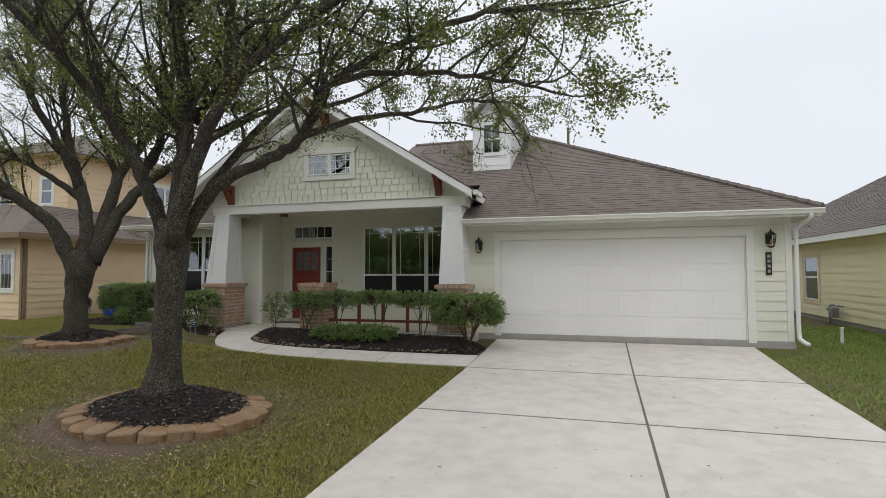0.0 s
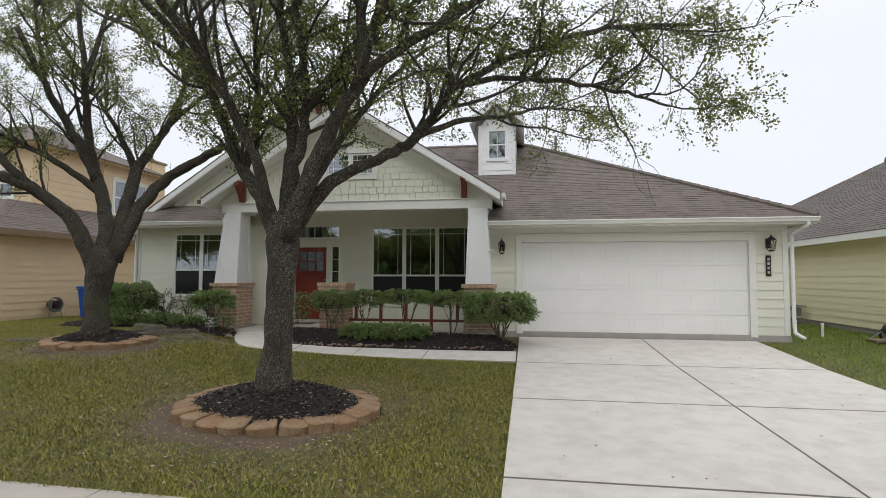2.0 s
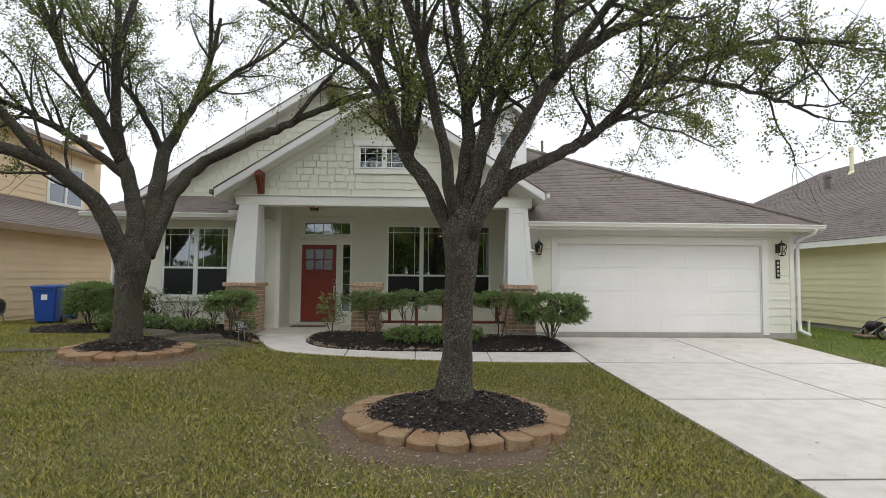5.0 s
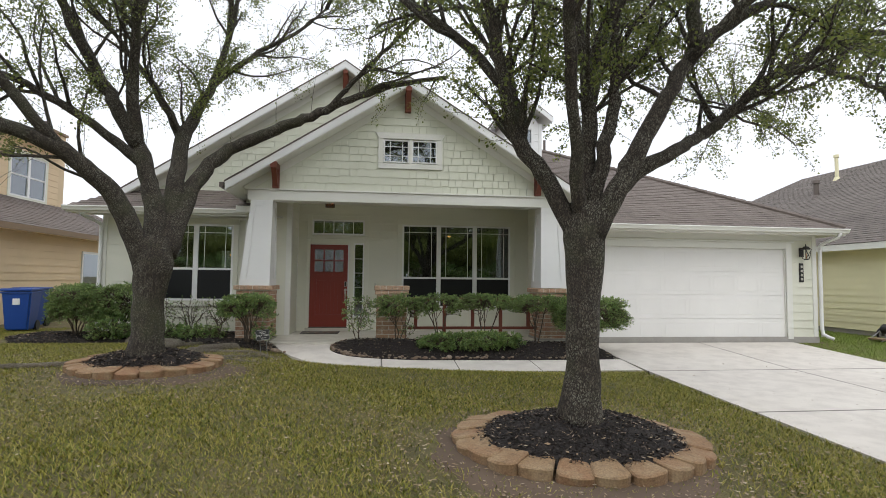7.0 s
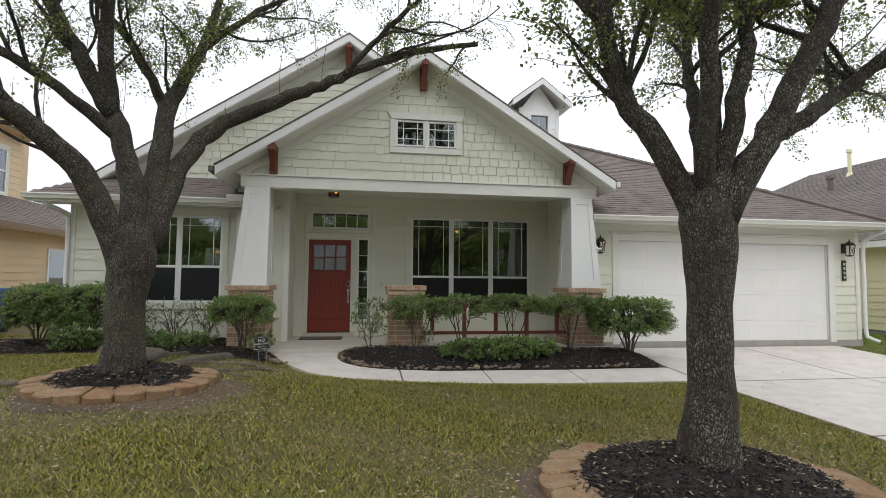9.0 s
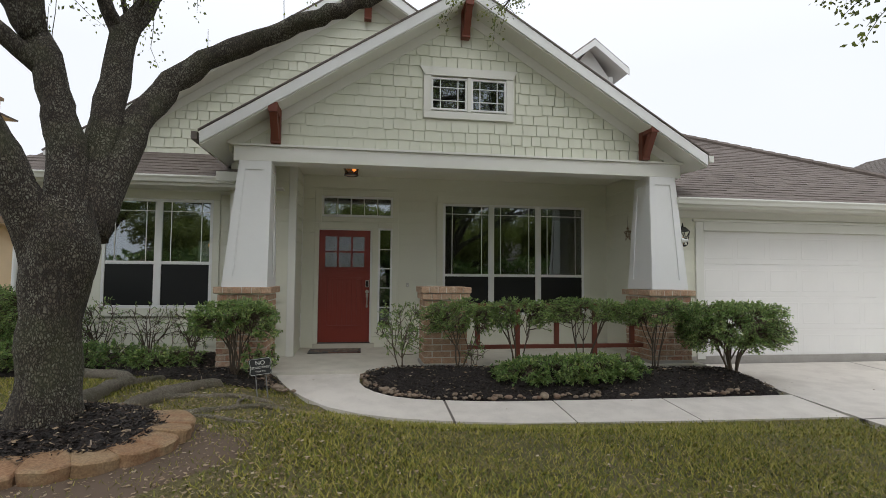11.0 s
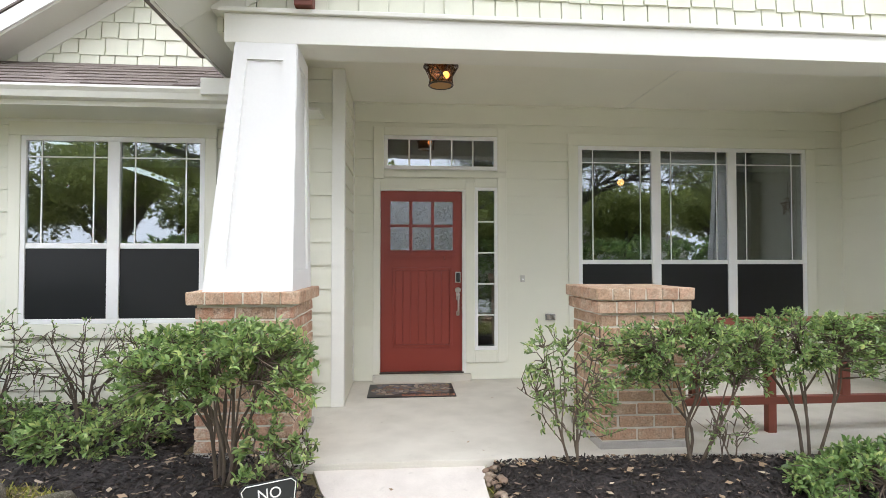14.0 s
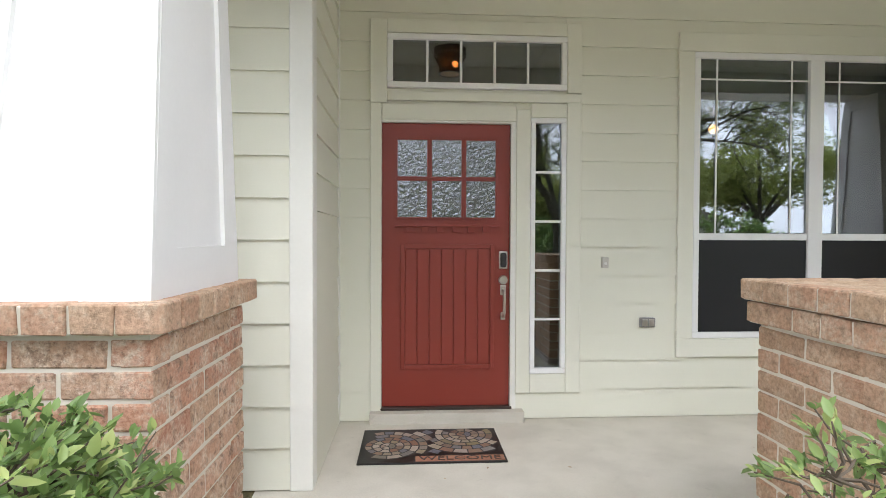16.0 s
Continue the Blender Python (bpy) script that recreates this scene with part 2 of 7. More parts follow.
def roof_mat(name, cols):
    m = Mat(name, 0.95)
    tone = m.ramp(m.island(), [(i / (len(cols) - 1), c) for i, c in enumerate(cols)])
    big, fine, tabs = m.noise(0.6, 4), m.noise(160, 2), m.noise(6.5, 2, (1, 0.5, 1))
    tone = m.mix(m.ramp(tabs, [(0.40, (0, 0, 0)), (0.58, (0.8, 0.8, 0.8))]), tone, tuple(v * 1.7 for v in cols[-1]))
    c = m.mix(0.3, tone, m.ramp(big, [(0.35, cols[0]), (0.65, cols[-1])]))
    c = m.mix(m.ramp(m.noise(1.6, 6, (1, 0.22, 0.22), 0.65), [(0.48, (0, 0, 0)), (0.66, (0.5, 0.5, 0.5))]), c, tuple(v * 0.55 for v in cols[0]))
    m.colour(m.mix(0.4, c, m.ramp(fine, [(0.3, (0.05, 0.04, 0.035)), (0.7, (0.30, 0.26, 0.22))])))
    return m.bump(fine, 0.5, 0.004).m


M_ROOF = roof_mat("brown_asphalt_shingles", [(0.095, 0.071, 0.06), (0.135, 0.105, 0.088), (0.17, 0.137, 0.118), (0.12, 0.096, 0.085)])
M_ROOF_GREY = roof_mat("grey_asphalt_shingles", [(0.075, 0.062, 0.056), (0.095, 0.08, 0.072), (0.11, 0.095, 0.085)])


def soil_mat():
    m = Mat("lawn_soil", 0.95)
    big, mid, fine = m.noise(0.35, 4), m.noise(3.2, 5), m.noise(70, 4)
    grass = m.ramp(mid, [(0.30, (0.05, 0.052, 0.012)), (0.5, (0.105, 0.092, 0.024)), (0.70, (0.16, 0.125, 0.05))])
    c = m.mix(m.ramp(big, [(0.56, (0, 0, 0)), (0.74, (1, 1, 1))]), grass, (0.15, 0.105, 0.055))
    m.colour(m.mix(0.4, c, m.ramp(fine, [(0.3, (0.02, 0.018, 0.01)), (0.7, (0.24, 0.19, 0.10))])))
    return m.bump(fine, 0.9, 0.02).m


def leaf_mat(name, cols, gloss=0.45, through=0.25):
    m = Mat(name, gloss)
    tone = m.ramp(m.island(), [(i / (len(cols) - 1), c) for i, c in enumerate(cols)])
    m.colour(m.mix(0.25, tone, m.ramp(m.noise(1.4, 3), [(0.3, cols[0]), (0.7, cols[-1])])))
    glow = m.add("ShaderNodeBsdfTranslucent")
    m.link(tone, glow.inputs["Color"])
    mixer = m.add("ShaderNodeMixShader")
    mixer.inputs[0].default_value = through
    m.link(m.p.outputs[0], mixer.inputs[1])
    m.link(glow.outputs[0], mixer.inputs[2])
    m.link(mixer.outputs[0], m.t.nodes["Material Output"].inputs["Surface"])
    return m.m


M_SOIL = soil_mat()
M_GRASS = leaf_mat("winter_grass_blades", [(0.05, 0.07, 0.005), (0.17, 0.185, 0.013), (0.30, 0.265, 0.028), (0.48, 0.39, 0.11), (0.13, 0.16, 0.010)], 0.65, 0.2)
M_GRASS_GREEN = leaf_mat("green_side_grass", [(0.11, 0.20, 0.022), (0.19, 0.29, 0.035), (0.30, 0.32, 0.07)], 0.7, 0.2)
M_OAK = leaf_mat("oak_leaves", [(0.08, 0.10, 0.035), (0.12, 0.155, 0.048), (0.175, 0.215, 0.06), (0.15, 0.165, 0.07)], 0.5, 0.5)
M_OAK_LIGHT = leaf_mat("young_oak_leaves", [(0.165, 0.205, 0.045), (0.23, 0.265, 0.06), (0.27, 0.285, 0.085)], 0.5, 0.5)
M_HEDGE = leaf_mat("hedge_leaves", [(0.075, 0.13, 0.042), (0.145, 0.25, 0.075), (0.21, 0.34, 0.105), (0.29, 0.42, 0.14), (0.50, 0.56, 0.20)], 0.3, 0.42)
M_DRY_LEAF = leaf_mat("dry_leaves", [(0.20, 0.12, 0.06), (0.34, 0.25, 0.15), (0.15, 0.09, 0.05), (0.50, 0.42, 0.30)], 0.7, 0.1)


def mulch_mat():
    m = Mat("black_mulch", 0.9)
    fine = m.noise(45, 5)
    m.colour(m.ramp(fine, [(0.3, (0.008, 0.006, 0.005)), (0.7, (0.035, 0.026, 0.022))]))
    return m.bump(fine, 1.0, 0.03).m


def chip_mat():
    m = Mat("mulch_chips", 0.85)
    m.colour(m.ramp(m.island(), [(0, (0.010, 0.008, 0.007)), (0.6, (0.028, 0.021, 0.017)), (0.9, (0.05, 0.036, 0.028)), (0.97, (0.17, 0.125, 0.09)), (1, (0.3, 0.24, 0.18))]))
    return m.m


def bark_mat(name="grey_oak_bark", wood=((0.030, 0.023, 0.017), (0.078, 0.060, 0.043), (0.145, 0.118, 0.088)), crust=(0.25, 0.245, 0.19), spread=0.0, grain=60):
    """Furrowed bark in long plates, with pale lichen crusted on the plates."""
    m = Mat(name, 0.95)
    warp = m.add("ShaderNodeVectorMath")
    warp.operation = "ADD"
    nz = m.add("ShaderNodeTexNoise", Scale=13, Detail=4.0)
    m.link(m.pos, nz.inputs["Vector"])
    sc = m.add("ShaderNodeVectorMath")
    sc.operation = "SCALE"
    sc.inputs["Scale"].default_value = 0.07
    m.link(nz.outputs["Color"], sc.inputs[0])
    m.link(m.pos, warp.inputs[0])
    m.link(sc.outputs[0], warp.inputs[1])
    mp = m.add("ShaderNodeMapping")
    mp.inputs["Scale"].default_value = (1, 1, 0.42)
    m.link(warp.outputs[0], mp.inputs["Vector"])
    vor = m.add("ShaderNodeTexVoronoi", Scale=grain)
    vor.feature = "DISTANCE_TO_EDGE"
    m.link(mp.outputs[0], vor.inputs["Vector"])
    plates = m.ramp(vor.outputs["Distance"], [(0.03, (0.0, 0.0, 0.0)), (0.20, (1, 1, 1))])
    ridges = m.noise(30, 8, (1, 1, 0.4), 0.72)
    c = m.ramp(ridges, [(0.36, wood[0]), (0.5, wood[1]), (0.66, wood[2])])
    c = m.mix(plates, wood[0], c)
    lich = m.ramp(m.noise(3.2, 8, None, 0.65), [(0.40 - spread, (0.12, 0.12, 0.12)), (0.58 - spread, (1, 1, 1))])
    crumbs = m.mix(1.0, m.ramp(vor.outputs["Distance"], [(0.08, (0, 0, 0)), (0.24, (1, 1, 1))]), m.ramp(m.noise(36, 6, None, 0.7), [(0.40, (0, 0, 0)), (0.60, (1, 1, 1))]), "MULTIPLY")
    c = m.mix(m.mix(1.0, lich, crumbs, "MULTIPLY"), c, crust)
    moss = m.ramp(m.noise(1.9, 5), [(0.52, (0, 0, 0)), (0.7, (0.45, 0.45, 0.45))])
    m.colour(m.mix(moss, c, (0.075, 0.085, 0.035)))
    return m.bump(m.mix(0.35, plates, ridges), 1.0, 0.02).m


M_MULCH, M_CHIPS, M_BARK = mulch_mat(), chip_mat(), bark_mat()
M_ROOT = bark_mat("worn_root_bark", ((0.18, 0.15, 0.11), (0.30, 0.26, 0.195), (0.40, 0.355, 0.275)), (0.45, 0.42, 0.33), -0.03, 130)
M_TWIG = paint("bush_stem_bark", (0.125, 0.095, 0.066), 0.85, 0.3)


def glass_mat(name, tint, clear, wave=1.7, strength=0.05, depth=0.02):
    """A pane: a mirror-like coat over a clear body."""
    m = Mat(name, 0.02)
    t = m.t
    see = m.add("ShaderNodeBsdfTransparent")
    see.inputs["Color"].default_value = (*tint, 1)
    gloss = m.add("ShaderNodeBsdfGlossy")
    gloss.inputs["Roughness"].default_value = 0.015
    gloss.inputs["Color"].default_value = (0.9, 0.95, 1.0, 1)
    fr = m.add("ShaderNodeFresnel", IOR=1.55)
    rng = m.add("ShaderNodeMapRange")
    rng.inputs["To Min"].default_value, rng.inputs["To Max"].default_value = clear, 1.0
    mixer = m.add("ShaderNodeMixShader")
    wav = m.noise(wave, 2)
    b = m.add("ShaderNodeBump", Strength=strength, Distance=depth)
    m.link(wav, b.inputs["Height"])
    m.link(b.outputs[0], gloss.inputs["Normal"])
    m.link(fr.outputs[0], rng.inputs["Value"])
    m.link(rng.outputs[0], mixer.inputs[0])
    m.link(see.outputs[0], mixer.inputs[1])
    m.link(gloss.outputs[0], mixer.inputs[2])
    m.link(mixer.outputs[0], t.nodes["Material Output"].inputs["Surface"])
    return m.m


M_GLASS = glass_mat("window_glass", (0.55, 0.6, 0.58), 0.17)
# near-black mesh; also painted behind or as panes for unlit interiors
M_SCREEN_AND_DARK = Mat("insect_screen", 0.32, 0.0, 0.3).colour((0.016, 0.017, 0.018)).m


M_OBSCURE = glass_mat("obscure_glass", (0.20, 0.21, 0.20), 0.17, 38, 0.7, 0.01)


def glow_mat(name, c, power):
    m = Mat(name, 0.4).colour(c)
    m.p.inputs["Emission Color"].default_value = (*c, 1)
    m.p.inputs["Emission Strength"].default_value = power
    return m.m


M_BULB = glow_mat("lit_bulb", (1.0, 0.45, 0.14), 2.2)
M_BARE = paint("bare_brown_soil", (0.125, 0.086, 0.058), 0.95, 0.35)
M_SHADE = glass_mat("seeded_amber_glass", (0.72, 0.42, 0.22), 0.08, 40, 0.6, 0.01)
M_AMBER = Mat("amber_lamp_glass", 0.1).colour((0.5, 0.28, 0.12)).m


# ---- the ground ----
def ground_z(x, y):
    left = np.interp(y, [-16, -13.5, -10.7, -7.5, -5.4, -2, 30], [-0.56, -0.5, -0.42, -0.12, 0.0, 0.01, 0.02])
    right = np.interp(y, [-16, -13.5, -10.7, -7.3, -4.6, -1.6, 30], [-0.58, -0.53, -0.43, -0.36, -0.30, -0.15, -0.12])
    k = np.clip((np.asarray(x) + 1.2) / 7.4, 0, 1)
    return left * (1 - k) + right * k


PATH_MID = [(0.22, -2.3), (0.3, -2.9), (0.62, -3.4), (1.2, -3.7), (1.9, -3.8), (6.5, -3.95)]


def path_gap(x, y):
    """How far a place lies from the front path's edge."""
    best = np.full(np.broadcast(x, y).shape, 99.0)
    for (ax, ay), (bx, by) in zip(PATH_MID, PATH_MID[1:]):
        dx, dy = bx - ax, by - ay
        t = np.clip(((x - ax) * dx + (y - ay) * dy) / (dx * dx + dy * dy), 0, 1)
        best = np.minimum(best, np.hypot(x - ax - t * dx, y - ay - t * dy))
    return best - 0.5


def walk_z(x, y):
    """The front path falls from the porch to the driveway."""
    a = np.interp(y, [-4.6, -3.9, -2.45, 0], [-0.235, -0.19, -0.045, 0])
    b = np.interp(x, [0.8, 2.4, 4.5, 6.5], [0, -0.07, -0.075, -0.06])
    return a + b


def drive_z(x, y):
    return np.interp(y, [-16, -10.7, -7.3, -4.6, -1.6, 30], [-0.55, -0.415, -0.34, -0.275, -0.115, -0.1])


def lawn_z(x, y):
    """The ground's height, brought down to meet the path and the driveway."""
    x, y = np.asarray(x, float), np.asarray(y, float)
    z = ground_z(x, y)
    d = np.maximum(np.maximum(6.4 - x, x - 11.6), -13 - y)
    k = np.clip(1 - d / 0.7, 0, 1)
    z = z * (1 - k) + (drive_z(x, y) - 0.03) * k
    k = np.clip(1 - path_gap(x, y) / 0.7, 0, 1)
    z = z * (1 - k) + (walk_z(x, y) - 0.03) * k
    inside = (x > 6.5) & (x < 11.5) & (y < -1.7) | (path_gap(x, y) < -0.25)
    porch_in = (x > -0.5) & (x < 5.9) & (y > -2.3) & (y < 10)
    z = np.where(inside, z - 0.08, z)
    return np.where(porch_in, z - 0.2, z)


def build_ground():
    xs = np.concatenate([[-3000, -400, -80, -30], np.arange(-18, 24.01, 0.3), [34, 90, 400, 3000]])
    ys = np.concatenate([[-3000, -400, -80, -30], np.arange(-18, 14.01, 0.3), [24, 80, 400, 3000]])
    gx, gy = np.meshgrid(xs, ys)
    gz = lawn_z(gx, gy) + 0.012 * np.sin(gx * 2.1 + gy) * np.cos(gy * 1.7)
    verts = np.stack([gx, gy, gz], -1).reshape(-1, 3)
    n = len(xs)
    faces = [(j * n + i, j * n + i + 1, (j + 1) * n + i + 1, (j + 1) * n + i) for j in range(len(ys) - 1) for i in range(n - 1)]
    ob = part_me("ground", raw_mesh("ground", verts.tolist(), faces), M_SOIL, smooth=True)
    tagged(ob, "patchy winter lawn soil sloping gently to the street", "ground", "", "structure")


build_ground()


def slab(bm, outline, thick, lift, zf=ground_z):
    """A concrete slab that follows the ground."""
    top = [bm.verts.new((x, y, float(zf(x, y)) + lift)) for x, y in outline]
    low = [bm.verts.new((x, y, float(zf(x, y)) + lift - thick)) for x, y in outline]
    n = len(top)
    bm.faces.new(top)
    for i in range(n):
        bm.faces.new((top[i], low[i], low[(i + 1) % n], top[(i + 1) % n]))
    return bm


def build_drive():
    drive = thing("driveway", "pale stained concrete driveway in slabs with dark joints", "driveway", kind="structure")
    def filler(x0, x1, y0, y1):
        bm = bmesh.new()
        n = 12
        for i in range(n):
            a, b = y0 + (y1 - y0) * i / n, y0 + (y1 - y0) * (i + 1) / n
            slab(bm, [(x0, a), (x1, a), (x1, b), (x0, b)], 0.05, -0.003, drive_z)
        part("joint_filler", bm, M_JOINT, drive, "dark weathered expansion joint")

    filler(9.14, 9.21, -12.9, -1.72)
    for y in (-4.6, -7.28, -10.0):
        filler(6.4, 11.6, y - 0.05, y + 0.05)
    ys = [-1.72, -4.6, -7.28, -10.0, -12.9]
    cols = [(6.4, 9.16), (9.19, 11.6)]
    for b, a in zip(ys, ys[1:]):
        for x0, x1 in cols:
            bm = bmesh.new()
            n = 6
            for i in range(n):
                ya, yb = a + 0.02 + (b - a - 0.04) * i / n, a + 0.02 + (b - a - 0.04) * (i + 1) / n
                slab(bm, [(x0, ya), (x1, ya), (x1, yb), (x0, yb)], 0.08, 0, drive_z)
            bmesh.ops.remove_doubles(bm, verts=bm.verts[:], dist=0.001)
            part("slab", bm, M_DRIVE, drive)


build_drive()


PATH_OUT = [(-0.37, -2.43), (-0.28, -2.7), (-0.12, -3.05), (0.1, -3.4), (0.38, -3.74), (0.72, -3.98), (1.15, -4.14), (1.735, -4.22)]
PATH_IN = [(0.78, -2.43), (0.74, -2.65), (0.74, -2.85), (0.80, -3.05), (0.92, -3.22), (1.12, -3.38), (1.4, -3.47), (1.735, -3.50)]


def build_walkway():
    w = thing("front_walkway", "curved pale concrete path from driveway to porch", "walkway", kind="structure")

    def piece(outs, ins):
        bm = bmesh.new()
        for i in range(len(outs) - 1):
            slab(bm, [outs[i], outs[i + 1], ins[i + 1], ins[i]], 0.12, 0, walk_z)
        bmesh.ops.remove_doubles(bm, verts=bm.verts[:], dist=0.001)
        bmesh.ops.recalc_face_normals(bm, faces=bm.faces[:])
        part("slab", bm, M_DRIVE, w)

    piece(PATH_OUT, PATH_IN)
    k = lambda x: (-4.22 - 0.05 * (x - 1.75), -3.50 - 0.02 * (x - 1.75))
    for x0, x1 in [(1.765, 3.1), (3.12, 4.55), (4.57, 6.37)]:
        run = [x0 + (x1 - x0) * i / 4 for i in range(5)]
        piece([(x, k(x)[0]) for x in run], [(x, k(x)[1]) for x in run])
    for x in (1.75, 3.11, 4.56):
        bm = slab(bmesh.new(), [(x - 0.03, k(x)[0] + 0.01), (x + 0.03, k(x)[0] + 0.01), (x + 0.03, k(x)[1] - 0.01), (x - 0.03, k(x)[1] - 0.01)], 0.05, -0.004, walk_z)
        part("joint_filler", bm, M_JOINT, w)


build_walkway()
SIDEWALK = thing("sidewalk", "concrete pavement along the street in square slabs", "pavement", kind="structure")
for k in range(-14, 20):
    a, b = k * 1.25 + 0.75, k * 1.25 + 1.99
    if b < 6.4 or a > 11.6:
        part("slab", slab(bmesh.new(), [(a, -11.95), (b, -11.95), (b, -10.63 - 0.035 * b), (a, -10.63 - 0.035 * a)], 0.1, 0.012), M_WALK, SIDEWALK)
bm = bmesh.new()
for k in range(-30, 40):
    slab(bm, [(k, -40), (k + 1, -40), (k + 1, -13.1), (k, -13.1)], 0.1, 0.004)
setting("road", bm, M_ROAD, "plain concrete residential street", "road")


# ---- walls ----
class Wall:
    """A wall in a vertical plane: u runs along it, w points out of it."""

    def __init__(self, house, name, origin, along, outward, u0, u1, z0, z1, holes=(), thick=0.15, material=None, label=""):
        self.o, self.a, self.n = Vector(origin), Vector(along), Vector(outward)
        self.span, self.holes = (u0, u1, z0, z1), holes
        us = sorted({u0, u1, *(h for r in holes for h in r[:2])})
        zs = sorted({z0, z1, *(h for r in holes for h in r[2:])})
        bm = bmesh.new()
        for a, b in zip(us, us[1:]):
            run = None
            for c, d in [*zip(zs, zs[1:]), (z1, z1)]:
                open_here = c == d or any(r[0] - 1e-6 <= a and b <= r[1] + 1e-6 and r[2] - 1e-6 <= c and d <= r[3] + 1e-6 for r in holes)
                if not open_here:
                    run = (run[0], d) if run else (c, d)
                elif run:
                    self.block(bm, a, b, -thick, 0, *run)
                    run = None
        bmesh.ops.remove_doubles(bm, verts=bm.verts[:], dist=1e-5)
        self.ob = part(name, bm, material, house, label)

    def at(self, u, w, z):
        return self.o + self.a * u + self.n * w + Vector((0, 0, z))

    def block(self, bm, u0, u1, w0, w1, z0, z1):
        v = [bm.verts.new(self.at(u, w, z)) for z in (z0, z1) for u, w in ((u0, w0), (u1, w0), (u1, w1), (u0, w1))]
        for f in ((0, 1, 2, 3), (7, 6, 5, 4), (0, 4, 5, 1), (1, 5, 6, 2), (2, 6, 7, 3), (3, 7, 4, 0)):
            bm.faces.new([v[i] for i in f])
        return bm

    def trim(self, name, u0, u1, z0, z1, w=0.03, material=None, parent=None, w0=0.0, label="", bevel=0.004):
        bm = self.block(bmesh.new(), u0, u1, w0, w, z0, z1)
        bmesh.ops.recalc_face_normals(bm, faces=bm.faces[:])
        if bevel:
            bmesh.ops.bevel(bm, geom=bm.edges[:], offset=bevel, segments=1, affect="EDGES")
        return part(name, bm, material or M_TRIM, parent or self.ob, label)

    def boards(self, material, reveal=0.21, joined=False, start=None, stop=None):
        """Lapped boards, each proud at its lower edge."""
        u0, u1, z0, z1 = self.span
        z = z0 if start is None else start
        stop = z1 if stop is None else stop
        verts_all, faces_all = [], []
        while z < stop - 0.02:
            top = min(z + reveal, stop)
            cuts = sorted((r[0], r[1]) for r in self.holes if r[2] < top - 0.02 and r[3] > z + 0.02)
            spans, at = [], u0
            for a, b in cuts:
                if a > at + 0.01:
                    spans.append((at, a))
                at = max(at, b)
            if at < u1 - 0.01:
                spans.append((at, u1))
            for a, b in spans:
                j = random.uniform(-0.0012, 0.0012)
                v = [self.at(u, w, h) for u, w, h in ((a, 0.0, z), (b, 0.0, z), (b, 0.021 + j, z), (a, 0.021 + j, z), (a, 0.0, top), (b, 0.0, top), (b, 0.005, top + 0.01), (a, 0.005, top + 0.01))]
                f = [(0, 1, 2, 3), (7, 6, 5, 4), (3, 2, 6, 7), (0, 3, 7, 4), (1, 5, 6, 2)]
                if joined:
                    k = len(verts_all)
                    verts_all += v
                    faces_all += [tuple(i + k for i in q) for q in f]
                else:
                    part_me("siding_board", raw_mesh("siding_board", v, f), material, self.ob)
            z += reveal
        if joined:
            tagged(part_me("cladding", raw_mesh("cladding", verts_all, faces_all), material, self.ob), kind="stuff")


X, Y = (1, 0, 0), (0, 1, 0)
HOUSE = thing("house", "single-storey cream craftsman house with shingled gables and porch", "house")

W_DOOR = Wall(HOUSE, "porch_back_wall", (0, 0, 0), X, (0, -1, 0), -0.335, 5.55, -0.02, 3.16,
              [(-0.06, 0.95, 0.0, 2.18), (1.05, 1.31, 0.33, 2.18), (0.02, 1.31, 2.38, 2.76), (2.24, 5.08, 0.56, 2.70)], material=M_SIDING)
W_LEFT = Wall(HOUSE, "left_front_wall", (0, -0.83, 0), X, (0, -1, 0), -4.46, -1.30, -0.05, 2.86, [(-3.30, -1.62, 0.74, 2.52)], material=M_SIDING)
W_BUMP = Wall(HOUSE, "porch_return_wall", (0, -1.04, 0), X, (0, -1, 0), -1.34, -0.335, -0.05, 3.16, material=M_SIDING)
W_BUMPL = Wall(HOUSE, "porch_return_side", (-1.34, 0, 0), (0, -1, 0), (-1, 0, 0), 0.7, 1.04, -0.05, 2.86, material=M_SIDING)
W_SIDE = Wall(HOUSE, "porch_side_wall", (-0.335, 0, 0), (0, -1, 0), (1, 0, 0), 0.0, 1.04, -0.02, 3.16, material=M_SIDING)
W_RSIDE = Wall(HOUSE, "porch_end_wall", (5.55, 0, 0), (0, -1, 0), (-1, 0, 0), 0.0, 1.64, -0.02, 3.16, material=M_SIDING)
W_GAR = Wall(HOUSE, "garage_wall", (0, -1.65, 0), X, (0, -1, 0), 5.40, 12.33, 0.0, 2.52, [(6.48, 11.52, -0.2, 2.12)], material=M_SIDING)
W_OUTER = Wall(HOUSE, "left_end_wall", (-4.46, 0, 0), (0, -1, 0), (-1, 0, 0), -10.5, 0.68, -0.05, 2.86, material=M_SIDING)
W_REND = Wall(HOUSE, "garage_end_wall", (12.33, 0, 0), (0, -1, 0), (1, 0, 0), -10.5, 1.50, -0.12, 2.52, material=M_SIDING)
W_BACK = Wall(HOUSE, "back_wall", (0, 10.5, 0), X, (0, 1, 0), -4.46, 12.33, -0.12, 2.86, [(-4.2, 4.0, 0.6, 2.5)], material=M_SIDING)
part("foundation", box(5.4, 12.36, -1.68, -1.5, -0.3, 0.0), M_FOUND, HOUSE, "bare grey concrete footing")
part("foundation", box(-4.48, -1.3, -0.86, -0.6, -0.3, -0.05), M_FOUND, HOUSE, "bare grey concrete footing")

